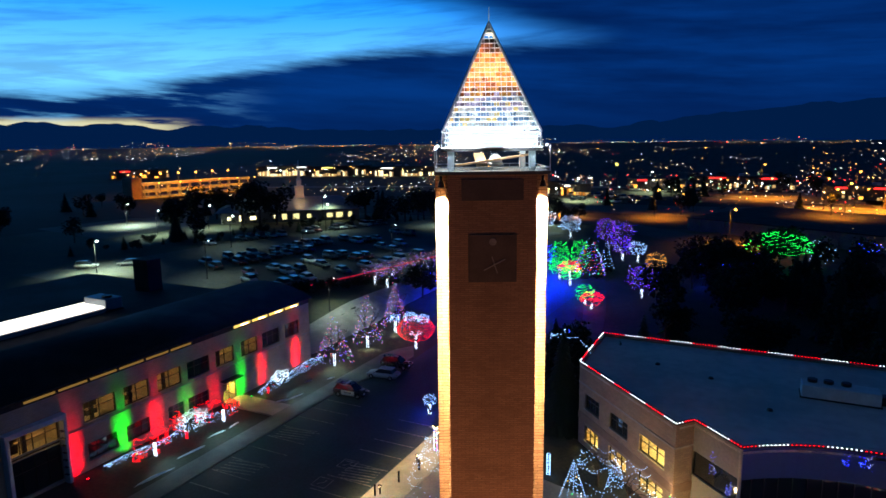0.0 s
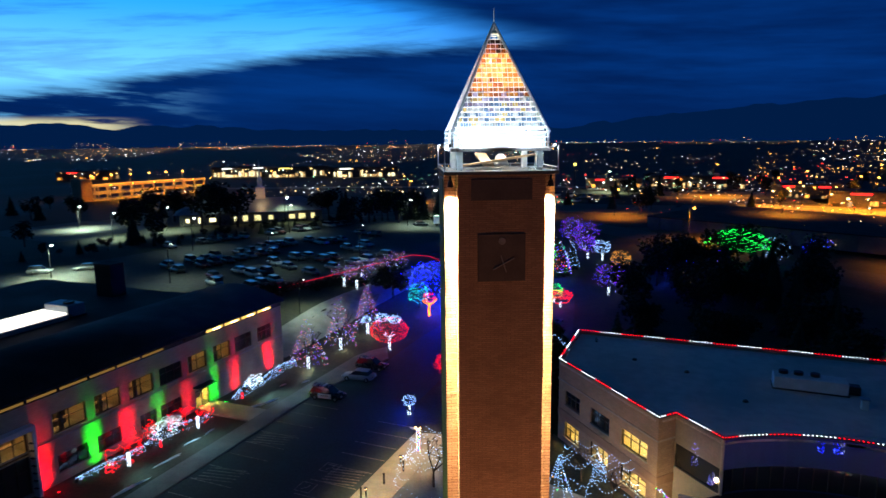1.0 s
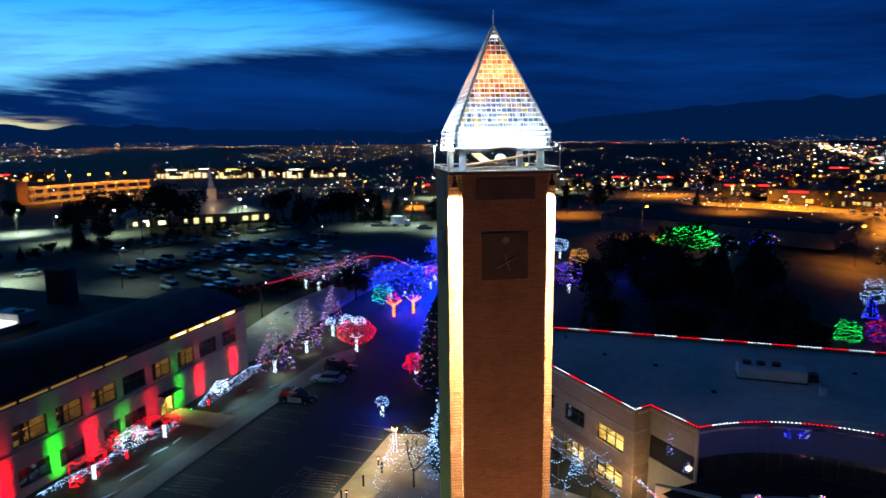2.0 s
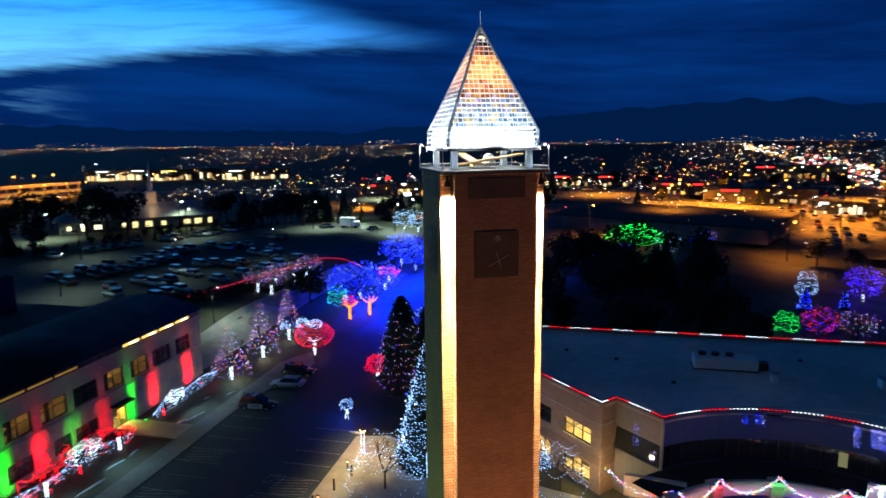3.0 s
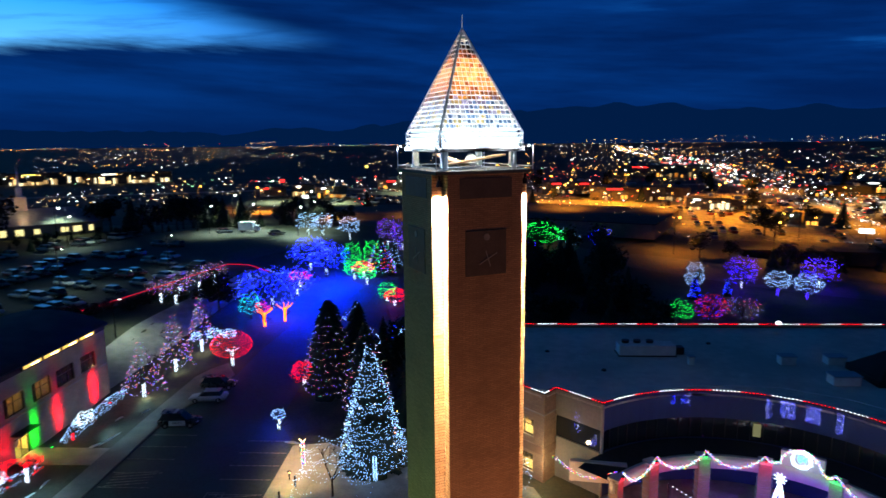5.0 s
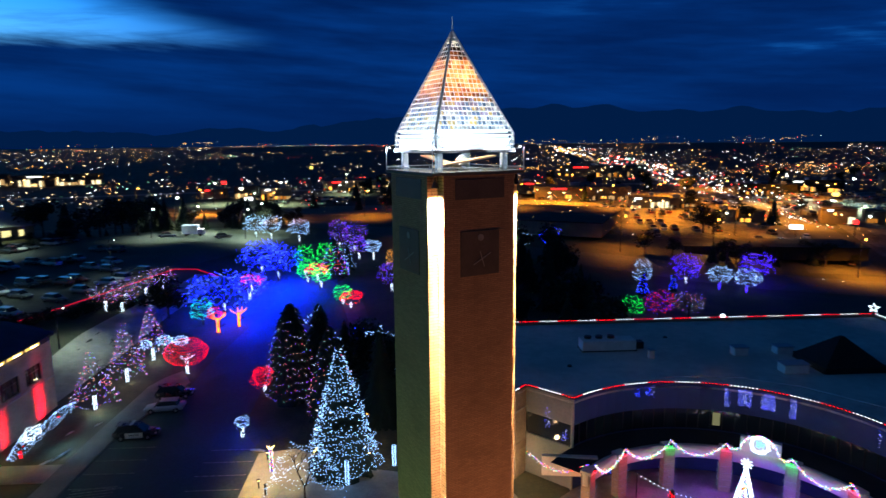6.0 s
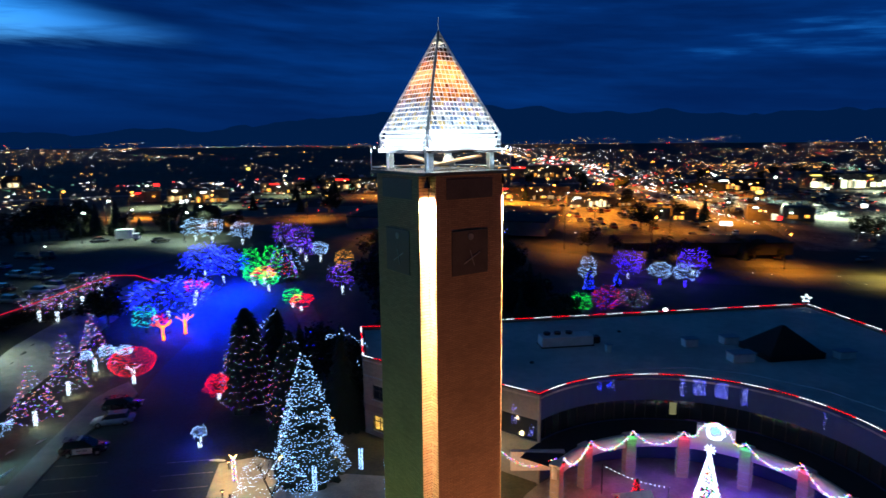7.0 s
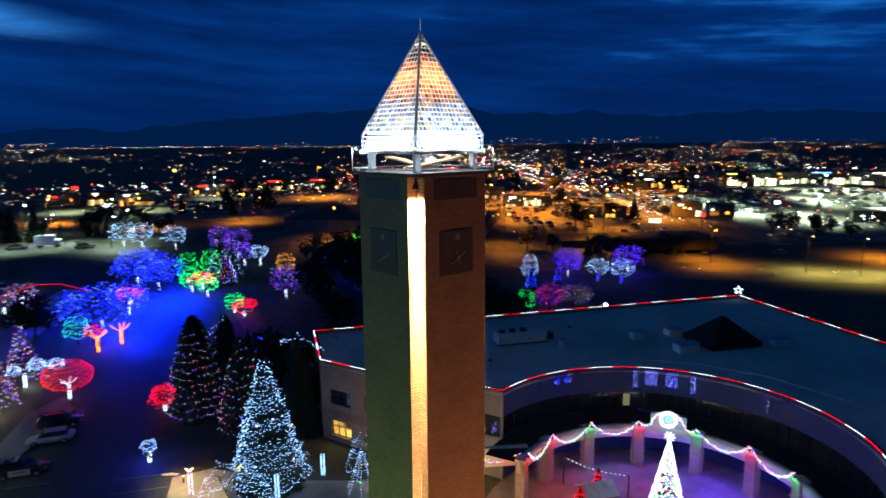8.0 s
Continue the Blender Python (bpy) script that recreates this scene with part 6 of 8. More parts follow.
    # patches of tiny blue-white glowing dots on the curved parapet
    for a0, a1, z0, n in ((68, 66, 6.9, 70), (63.5, 59, 7.2, 190), (56, 51.5, 7.2, 190), (47, 45, 6.9, 90), (94, 92.5, 7.6, 16), (20, 19, 7.0, 14)):
        c = thing("curtain_lights", CX, CY, 0, "patch of tiny blue-white glowing dots on the parapet", "light curtain", "parapet curtains")
        pts = []
        for _ in range(n):
            a = radians(rng.uniform(a1, a0))
            r = RF - 0.06
            pts.append((r * math.cos(a), r * math.sin(a), rng.uniform(z0, 8.85)))
        bulbs("bulb_string", pts, 0.024, G_ICE, c)
    for a in (99, 95):
        c = thing("curtain_lights", CX, CY, 0, "short patch of deep blue glowing dots on the parapet", "light curtain", "parapet curtains")
        pts = [((RF - 0.06) * math.cos(radians(a + rng.uniform(-0.9, 0.9))), (RF - 0.06) * math.sin(radians(a + rng.uniform(-0.9, 0.9))), rng.uniform(7.8, 8.7)) for _ in range(16)]
        bulbs("bulb_string", pts, 0.026, G_BLUE, c)
    # hanging strings beside the tan pier
    for x, y, z0, z1 in ((-1.9, 52.45, 5.6, 7.6), (-0.6, 51.0, 4.9, 6.0)):
        c = thing("icicle_lights", x, y, 0, "short string of pale blue icicle lights", "light string", "icicle strings")
        bulbs("bulb_string", [(rng.uniform(-0.25, 0.25) - 0.1, rng.uniform(-0.05, 0.05) - 0.15, rng.uniform(z0, z1)) for _ in range(26)], 0.028, G_ICE, c)
    # coloured lamps that wash the paving
    for a, p, c in ((127, 120, (1.0, 0.16, 0.06)), (104, 170, (0.75, 0.05, 0.5)), (80, 200, (0.24, 0.05, 1.0)), (60, 190, (0.20, 0.05, 1.0)), (46, 260, (0.12, 0.05, 1.0)), (28, 340, (0.16, 0.03, 1.0)), (4, 340, (0.24, 0.02, 1.0)), (-20, 300, (0.25, 0.04, 1.0))):
        x, y = ring(RA - 1.5, a)
        spot((x, y, 3.0), (x, y, 0), p * (0.35 if a > 50 else 0.8), c, 150, 1.0, 0.3)
        point(x, y, 2.2, p * 0.34, c, 0.3)
    for x, y, p, c in ((13.4, 44.6, 240, (1.0, 0.03, 0.16)), (5.2, 45.2, 170, (1.0, 0.12, 0.06)), (16.6, 40.4, 300, (0.05, 0.06, 1.0)), (10.4, 47.4, 200, (0.10, 0.10, 1.0)), (19.0, 43.0, 300, (0.06, 0.05, 1.0))):
        spot((x, y, 5.4), (x, y, 0), p * 2.4, c, 96, 1.0, 0.1)
    point(-3.6, 44.6, 2.6, 520, (1.0, 0.50, 0.18), 0.2)
    point(-5.2, 51.0, 2.6, 260, (1.0, 0.70, 0.32), 0.2)


G_DIMWHITE = glow("dim_white_bulb", (0.6, 0.68, 1.0), 0.6)
G_TURQ = glow("turquoise_bulb", (0.05, 0.5, 1.0), 4.0)
G_ICE = glow_mixed("ice_bulb", [(0.2, 0.25, 1.0), (0.03, 0.05, 1.0), (0.10, 0.10, 1.0), (0.5, 0.6, 1.0)], 3.4)
plaza()


# ---- lawn and drive ----
def hedge(points, name, label, white, red_n, seed, rad):
    """A clipped hedge whose net of white bulbs draws a long beast with a tail, a body and a crest."""
    rng = random.Random(seed)
    x0, y0 = points[0][0], points[0][1]
    t = thing(name, x0, y0, terrain(x0, y0), label, "hedge")
    zb = terrain(x0, y0)
    pts, verts, faces = [], [], []
    for (xa, ya, ra), (xb, yb, rb) in zip(points, points[1:]):
        ln = math.hypot(xb - xa, yb - ya)
        for i in range(int(ln * white)):
            f = rng.random()
            r = (ra + (rb - ra) * f) * rng.uniform(0.9, 1.08)
            th = rng.choice([rng.uniform(0.1, 3.04), round(rng.uniform(0.1, 3.04) * 3) / 3])
            x, y = xa + (xb - xa) * f, ya + (yb - ya) * f
            px, py = (yb - ya) / ln, -(xb - xa) / ln
            pts.append((x - x0 + px * r * math.cos(th), y - y0 + py * r * math.cos(th), terrain(x, y) - zb + 0.1 + r * 1.25 * math.sin(th)))
    bulbs("light_net", pts, 0.032, G_WHITE, t, "net of cool white bulbs")
    for i, (xa, ya, ra) in enumerate(points):
        leafy_mesh("foliage", -0.1, ra * 1.5, ra * 1.15, seed + i, M_LEAF, t, 160).location = (xa - x0, ya - y0, terrain(xa, ya) - zb)
    return t


hedge([(-57.1, 73.2, 0.35), (-57.2, 70.8, 0.75), (-57.2, 68.2, 0.7), (-57.1, 66.0, 0.55), (-57.3, 63.8, 1.0), (-57.0, 61.8, 0.75), (-56.9, 59.6, 0.3)], "lit_hedge",
      "long low hedge netted with cool white lights", 44, 0, 600, 1)
hedge([(-57.8, 38.0, 0.25), (-57.4, 41.0, 0.45), (-56.9, 43.6, 0.42), (-56.7, 46.0, 0.5), (-57.0, 48.2, 1.0), (-56.6, 50.0, 0.85), (-56.2, 52.6, 0.5), (-56.0, 54.4, 0.4)], "lit_hedge",
      "long low hedge netted with cool white lights", 30, 0, 620, 1)


def spiky(x, y, n, r, seed):
    """Loops of brighter string that stand out of the hedge like wings."""
    rng = random.Random(seed)
    t = thing("light_figure", x, y, terrain(x, y), "wing-shaped loops of bright white light rope", "light figure", "hedge figures")
    pts = []
    for k in range(n):
        a0, sz = rng.uniform(0, 6.28), rng.uniform(0.6, 1.0) * r
        cz = rng.uniform(0.9, 1.9)
        for i in range(44):
            th = 6.2832 * i / 44
            q = sz * (1 + 0.28 * math.sin(5 * th + a0))
            pts.append((0.3 * q * math.cos(th) + 0.2, q * math.cos(th), cz + 0.55 * q * math.sin(th)))
    bulbs("light_rope", pts, 0.045, G_PURE, t)
    part("stake", rod((0, 0, -0.1), (0, 0, 1.0), 0.03), M_DARKSTEEL, t)


spiky(-57.0, 48.6, 5, 1.7, 640)
spiky(-57.0, 63.6, 5, 1.2, 641)


def red_bushes():
    rng = random.Random(650)
    for x, y, h, r, n in ((-57.4, 43.4, 1.6, 1.5, 150), (-57.9, 46.4, 2.4, 1.1, 120), (-57.2, 51.2, 2.0, 1.3, 150), (-56.3, 53.4, 1.4, 1.2, 140), (-55.6, 41.4, 0.9, 1.2, 90)):
        t = bare_tree("lit_shrub", x, y, h, 0.9, "bare shrub strung with red lights", 650 + int(y), 0.06, depth=3)
        pts = []
        for k in range(9):
            p = Vector((rng.uniform(-r, r) * 0.5, rng.uniform(-r, r), h * rng.uniform(0.3, 1.0)))
            d = Vector((rng.gauss(0, 0.4), rng.gauss(0, 1), rng.gauss(0, 0.3))).normalized()
            for i in range(n // 5):
                d = (d + Vector((rng.gauss(0, 0.3), rng.gauss(0, 0.3), rng.gauss(0, 0.25)))).normalized()
                p = p + d * 0.22
                p.z = min(h, max(0.15, p.z))
                p.x, p.y = max(-r * 0.6, min(r * 0.6, p.x)), max(-r, min(r, p.y))
                pts.append(tuple(p))
        bulbs("light_string", pts, 0.034, G_RED, t, "red bulbs")
    for x, y in ((-55.4, 42.2), (-55.2, 51.6)):
        t = bare_tree("lit_tree", x, y, 3.0, 0.6, "young bare tree with a white-wrapped trunk", 670 + int(y), 0.08, depth=3)
        wrapped_trunk(t, 1.5, 0.14, 671)
    for x, y in ((-55.6, 46.5), (-56.2, 60.4)):
        t = thing("red_light_stake", x, y, 0, "short stake wound with red bulbs", "light stake", "red stakes")
        part("stake", rod((0, 0, -0.1), (0, 0, 0.9), 0.04), M_DARKSTEEL, t)
        bulbs("bulb_string", [(0.1 * math.cos(i), 0.1 * math.sin(i), 0.1 + 0.02 * i) for i in range(40)], 0.04, G_RED, t)


red_bushes()


def snow_patch(x, y, ln, w, turn, seed):
    rng = random.Random(seed)
    bm = bmesh.new()
    n = 14
    top = bm.verts.new((0, 0, 0.14))
    rim = []
    for i in range(n):
        a = 6.2832 * i / n
        q = rng.uniform(0.45, 1.2)
        rim.append((bm.verts.new((ln / 2 * q * math.cos(a), w / 2 * q * math.sin(a), 0.0)), bm.verts.new((ln / 2 * q * 0.6 * math.cos(a), w / 2 * q * 0.6 * math.sin(a), 0.11 + 0.04 * rng.random()))))
    for i in range(n):
        j = (i + 1) % n
        bm.faces.new((rim[i][0], rim[j][0], rim[j][1], rim[i][1]))
        bm.faces.new((rim[i][1], rim[j][1], top))
    ob = part("snow_patch", bm, M_SNOW, None, "", True)
    ob.matrix_basis = pose(x, y, terrain(x, y) + 0.07, 0, 0, turn)
    tagged(ob, "thin patch of old snow on the lawn", "snow", "snow patches")


for i, (x, y, ln, w, turn) in enumerate(((-52.6, 44.6, 5.0, 0.6, 84), (-53.4, 48.8, 3.0, 0.5, 80), (-53.3, 51.4, 2.0, 0.4, 95), (-52.2, 60.8, 4.4, 0.7, 78), (-53.0, 59.2, 2.4, 0.6, 60), (-51.9, 39.0, 6.0, 1.0, 82), (-47.2, 73.0, 3.6, 1.3, 20), (-31.4, 60.4, 3.2, 0.7, -14), (-54.0, 66.0, 1.6, 0.4, 70), (-51.8, 68.2, 1.8, 0.4, 70))):
    snow_patch(x, y, ln * 0.8, w * 0.55, turn, 700 + i)

def bollard(x, y):
    t = thing("bollard", x, y, 0.15, "slim brown bollard on the pavement", "bollard", "bollards")
    part("post", rod((0, 0, 0), (0, 0, 1.05), 0.09, 0.09, 10), M_DARKSTEEL, t)
    part("cap", rod((0, 0, 1.05), (0, 0, 1.15), 0.12, 0.06, 10), M_DARKSTEEL, t)


for p in ((-28.7, 51.4), (-29.4, 48.6), (-30.2, 45.6)):
    bollard(*p)
# wrapped columns
for x, y, h, col, what in ((-29.0, 55.6, 2.5, G_PARTY, "mixed and white"), (-16.8, 56.0, 2.3, G_WHITE, "white"), (-21.2, 61.6, 2.6, G_WHITE, "white"), (-21.2, 52.6, 2.6, G_WHITE, "white")):
    t = thing("lit_column", x, y, 0.1, "slim post wound tightly with %s bulbs" % what, "light column", "lit columns")
    part("post", rod((0, 0, 0), (0, 0, h), 0.10, 0.08, 8), M_DARKSTEEL, t)
    bulbs("bulb_string", [(0.17 * math.cos(i * 0.8), 0.17 * math.sin(i * 0.8), 0.1 + (h - 0.1) * i / 170) for i in range(170)], 0.035, col, t)
    if col is G_PARTY:
        bulbs("crown", [(s * 0.05 * i, 0, h + 0.055 * i) for i in range(7) for s in (-1, 1)], 0.05, G_WARM, t, "warm V-shaped crown")
# wire cone trees and draped tree before the east building
for x, y, h, r in ((-13.4, 52.4, 4.2, 1.5),):
    t = thing("wire_tree", x, y, 0, "open wire cone outlined with white bulbs", "light figure")
    bm = bmesh.new()
    pts = []
    for k in range(7):
        a = k * 6.2832 / 7
        add_rod(bm, (r * math.cos(a), r * math.sin(a), 0), (0, 0, h), 0.015, None, 4)
        pts += [(r * (1 - f) * math.cos(a), r * (1 - f) * math.sin(a), h * f) for f in [i / 16 for i in range(17)]]
    part("frame", bm, M_CABLE, t)
    bulbs("bulb_string", pts, 0.04, G_WHITE, t)
    bulbs("bauble_string", cloud_of(1.6, 1.0, 1.2, 7, 733), 0.07, G_PARTY, t)
for x, y, h, sd in ((-8.6, 53.0, 5.6, 740), (-12.0, 56.2, 4.6, 741), (-24.8, 50.0, 6.2, 742)):
    t = bare_tree("lit_tree", x, y, h, 0.75, "bare tree draped with loose white light swags", sd, 0.12, depth=3)
    rng = random.Random(sd)
    pts = []
    many = sd == 742
    for k in range(13 if many else 6):
        z0, a0, r = h * (0.2 + (0.055 if many else 0.11) * k), rng.uniform(0, 6.28), (3.8 if many else 2.5) * (1 - (0.04 if many else 0.07) * k)
        for i in range(26):
            f = i / 25
            a = a0 + 3.6 * f
            pts.append((r * math.cos(a), r * math.sin(a), z0 - 0.7 * abs(math.sin(math.pi * 3 * f))))
    bulbs("light_string", pts, 0.038, G_WHITE, t, "white bulbs")
t = thing("sign_star", -20.2, 60.0, 0, "small amber star figure on a stake", "light figure")
part("stake", rod((0, 0, 0), (0, 0, 1.6), 0.03), M_DARKSTEEL, t)
bulbs("star", [(0.3 * math.cos(k * 1.2566), -0.2 * math.cos(k * 1.2566), 1.9 + 0.3 * math.sin(k * 1.2566)) for k in range(5)] + [(0, 0, 1.9)], 0.11, G_AMBER, t)
# path lamps: warm bollard lights
for x, y, p, r in ((-24.6, 55.0, 260, 0.14), (-29.6, 52.6, 360, 0.1), (-19.4, 57.4, 25, 0.1), (-30.0, 58.2, 330, 0.1), (-29.9, 46.0, 330, 0.1)):
    t = thing("path_lamp", x, y, 0.1, "low warm path lamp", "lamp", "path lamps")
    part("post", rod((0, 0, 0), (0, 0, 0.75), 0.06), M_DARKSTEEL, t)
    part("hood", rod((0, 0, 0.95), (0, 0, 1.02), 0.2, 0.08, 12), M_DARKSTEEL, t)
    bulbs("lens", [(0, 0, 0.85)], r, G_WARM, t)
    spot((x, y, 3.0), (x, y, 0), p * 2.2, (1.0, 0.62, 0.22), 138, 0.8, 0.12)
# red rope light along the edge of the parking lot
t = thing("rope_light", 0, 0, 0, "long red rope light along the lot edge", "light rope")
line = [(-82, 88.5), (-76.0, 98.2), (-72.7, 107.2), (-68.4, 119.4), (-64.8, 130.2), (-60.9, 132.1), (-55.6, 129.5)]
bm = bmesh.new()
for (a, b), (c, d) in zip(line, line[1:]):
    n = max(1, int(math.hypot(c - a, d - b) / 2))
    for i in range(n):
        p, q = i / n, (i + 1) / n
        u, v = (a + (c - a) * p, b + (d - b) * p), (a + (c - a) * q, b + (d - b) * q)
        add_rod(bm, (*u, terrain(*u) + 0.35), (*v, terrain(*v) + 0.35), 0.05, None, 5)
part("rope", bm, glow("red_rope", (1.0, 0.01, 0.06), 0.9), t)
globe_lamp = thing("globe_lamp", 41.6, 105.0, 0, "large white globe lamp on a short post", "lamp")
part("post", rod((0, 0, -0.1), (0, 0, 0.5), 0.1), M_DARKSTEEL, globe_lamp)
bm = bmesh.new()
bmesh.ops.create_icosphere(bm, subdivisions=2, radius=0.42, matrix=Matrix.Translation((0, 0, 0.75)))
part("globe", bm, glow("globe_glass", (0.8, 0.85, 1.0), 5.0), globe_lamp)

# added lamps: spill of white hedge nets and trunk wraps over lawn and drive
for y, p in ((42.0, 190), (49.0, 320), (62.5, 320), (70.0, 200)):
    spot((-53.6, y, terrain(-53.6, y) + 2.6), (-51.2, y, 0), p * 1.3, (0.40, 0.85, 1.0), 140, 0.9, 0.4)
for x, y in ((-54.1, 72.2), (-53.7, 80.4), (-53.1, 87.9)):
    point(x + 0.5, y - 0.3, terrain(x, y) + 0.9, 90, (0.86, 0.86, 0.50), 0.15)


# ---- cars ----
def paint():
    m = bpy.data.materials.new("car_paint")
    t = nodes_of(m)
    out = t.nodes.new("ShaderNodeOutputMaterial")
    p = t.nodes.new("ShaderNodeBsdfPrincipled")
    info = t.nodes.new("ShaderNodeObjectInfo")
    ramp = t.nodes.new("ShaderNodeValToRGB")
    ramp.color_ramp.interpolation = "CONSTANT"
    cols = [(0.015, 0.016, 0.018), (0.60, 0.60, 0.58), (0.05, 0.06, 0.08), (0.30, 0.31, 0.32), (0.012, 0.012, 0.013), (0.68, 0.68, 0.66), (0.14, 0.02, 0.02), (0.10, 0.11, 0.12)]
    while len(ramp.color_ramp.elements) < len(cols):
        ramp.color_ramp.elements.new(0.5)
    for i, c in enumerate(cols):
        ramp.color_ramp.elements[i].position, ramp.color_ramp.elements[i].color = i / len(cols), (*c, 1)
    link(t, info.outputs["Random"], ramp.inputs["Fac"])
    link(t, ramp.outputs["Color"], p.inputs["Base Color"])
    p.inputs["Roughness"].default_value, p.inputs["Coat Weight"].default_value = 0.35, 0.6
    link(t, p.outputs[0], out.inputs["Surface"])
    return m


M_CAR = paint()
M_BLACKCAR = surface("black_car_paint", (0.010, 0.010, 0.012), (0.016, 0.016, 0.018), 2.0, 0.3)
M_TYRE = surface("tyre_rubber", (0.012, 0.012, 0.012), (0.022, 0.022, 0.022), 6.0, 0.9)
M_RIM = surface("alloy", (0.35, 0.35, 0.36), (0.45, 0.45, 0.46), 5.0, 0.35, metal=0.8)
M_LAMPGLASS = surface("lamp_glass", (0.5, 0.5, 0.5), (0.6, 0.6, 0.6), 5.0, 0.2)
M_TAIL = surface("tail_lens", (0.25, 0.01, 0.01), (0.35, 0.02, 0.02), 5.0, 0.3)


def car(name, label, body_mat, tall=False, group="parked cars"):
    """Along x, nose at +x: a body lofted over sections, glasshouse, wheels, lamps."""
    t = thing(name, 0, 0, 0, label, "car", group)
    z1, z2 = (1.0, 1.72) if tall else (0.88, 1.43)
    sect = [(-2.35, 0.55, z1 - 0.12, 0.74), (-2.2, 0.32, z1, 0.86), (-1.2, 0.24, z1 + 0.04, 0.92), (0.6, 0.24, z1 + 0.02, 0.92), (1.4, 0.26, z1 - 0.08, 0.90), (2.15, 0.34, z1 - 0.20, 0.82), (2.36, 0.48, z1 - 0.34, 0.70)]
    verts, faces = [], []
    for x, lo, hi, w in sect:
        verts += [(x, -w * 0.9, lo), (x, -w, (lo + hi) * 0.5), (x, -w * 0.88, hi), (x, w * 0.88, hi), (x, w, (lo + hi) * 0.5), (x, w * 0.9, lo)]
    for i in range(len(sect) - 1):
        for k in range(6):
            a, b = i * 6 + k, i * 6 + (k + 1) % 6
            faces.append((a, b, b + 6, a + 6))
    faces += [tuple(range(6))[::-1], tuple(range(len(verts) - 6, len(verts)))]
    raw("body", verts, faces, body_mat, t, smooth=True)
    back = -2.15 if tall else -1.75
    rows = [(back, z1 - 0.02, 0.78), (back + 0.45, z2 - 0.04, 0.62), (0.0, z2, 0.64), (0.25, z2 - 0.02, 0.63), (1.15, z1 - 0.04, 0.78)]
    verts = [(x, s * w, z) for x, z, w in rows for s in (-1, 1)]
    faces = [(2 * i, 2 * i + 1, 2 * i + 3, 2 * i + 2) for i in range(4)]
    faces += [(0, 2, 4, 6, 8), (1, 9, 7, 5, 3), (0, 8, 9, 1)]
    raw("glasshouse", verts, faces, M_GLASS, t)
    part("roof", box(((back + 0.6) / 2, 0, z2 + 0.005), (0.6 - back - 0.3, 1.24, 0.05), None, 0.02), body_mat, t)
    for x in (-1.42, 1.45):
        for s in (-1, 1):
            w = part("wheel", rod((x, s * 0.68, 0.33), (x, s * 0.90, 0.33), 0.33, None, 14), M_TYRE, t)
            part("rim", rod((x, s * 0.85, 0.33), (x, s * 0.915, 0.33), 0.19, None, 10), M_RIM, w)
    for s in (-1, 1):
        part("headlight", box((2.24, s * 0.58, z1 - 0.30), (0.16, 0.3, 0.13), None, 0.03), M_LAMPGLASS, t)
        part("tail_light", box((-2.28, s * 0.62, z1 - 0.14), (0.12, 0.26, 0.16), None, 0.03), M_TAIL, t)
        part("mirror", box((0.78, s * 0.96, z1 + 0.08), (0.14, 0.18, 0.12), None, 0.03), body_mat, t)
    return t


patrol = car("patrol_car", "black and white patrol car parked on the drive", M_BLACKCAR, True, "")
for s in (-1, 1):
    part("door_panel", box((0.0, s * 0.925, 0.66), (1.9, 0.03, 0.62), None, 0.01), M_WHITEPAINT, patrol, "white door panel with dark bars of lettering")
    for k in range(5):
        part("letter_bar", box((-0.45 + 0.22 * k, s * 0.945, 0.72), (0.12, 0.01, 0.16)), M_BLACKCAR, patrol)
part("roof_light_bar", box((-0.3, 0, 1.80), (0.3, 1.1, 0.1), None, 0.03), M_LAMPGLASS, patrol)
part("push_bar", box((2.42, 0, 0.55), (0.06, 0.8, 0.35), None, 0.02), M_DARKSTEEL, patrol)
patrol.matrix_basis = pose(-45.9, 64.5, terrain(-45.9, 64.5) + 0.05, 0, 0, 4)

saloon = car("saloon_car", "parked saloon car in the asphalt lot", M_CAR)
wagon = car("sport_utility_car", "parked tall car in the asphalt lot", M_CAR, True)


silver = car("saloon_car", "silver saloon car parked behind the patrol car", M_STEEL, False, "cars on the drive")
silver.matrix_basis = pose(-45.4, 71.6, terrain(-45.4, 71.6) + 0.05, 0, 0, -174)
dark_car = car("sport_utility_car", "dark tall car parked along the drive", M_BLACKCAR, True, "cars on the drive")
dark_car.matrix_basis = pose(-45.6, 75.6, terrain(-45.6, 75.6) + 0.05, 0, 0, 6)


def far_car(name, tall):
    """A lower-detail car for the far town lots: shell, cabin, tail lights."""
    t = thing(name, 0, 0, 0, "parked tall car in a town lot" if tall else "parked low car in a town lot", "car", "town cars")
    z1, z2 = (1.05, 1.75) if tall else (0.9, 1.45)
    part("body", prism([(-2.3, -0.8), (-2.0, -0.92), (1.9, -0.92), (2.35, -0.6), (2.35, 0.6), (1.9, 0.92), (-2.0, 0.92), (-2.3, 0.8)], 0.28, z1), M_CAR, t)
    verts = [(x, s * w, z) for x, z, w in ((-2.0 if tall else -1.7, z1, 0.82), (-1.4, z2, 0.66), (0.3, z2, 0.66), (1.1, z1, 0.8)) for s in (-1, 1)]
    raw("glasshouse", verts, [(0, 1, 3, 2), (2, 3, 5, 4), (4, 5, 7, 6), (0, 2, 4, 6), (1, 7, 5, 3)], M_GLASS, t)
    for s in (-1, 1):
        part("tail_light", box((-2.28, s * 0.62, z1 - 0.2), (0.12, 0.26, 0.16)), M_TAIL, t)
    return t


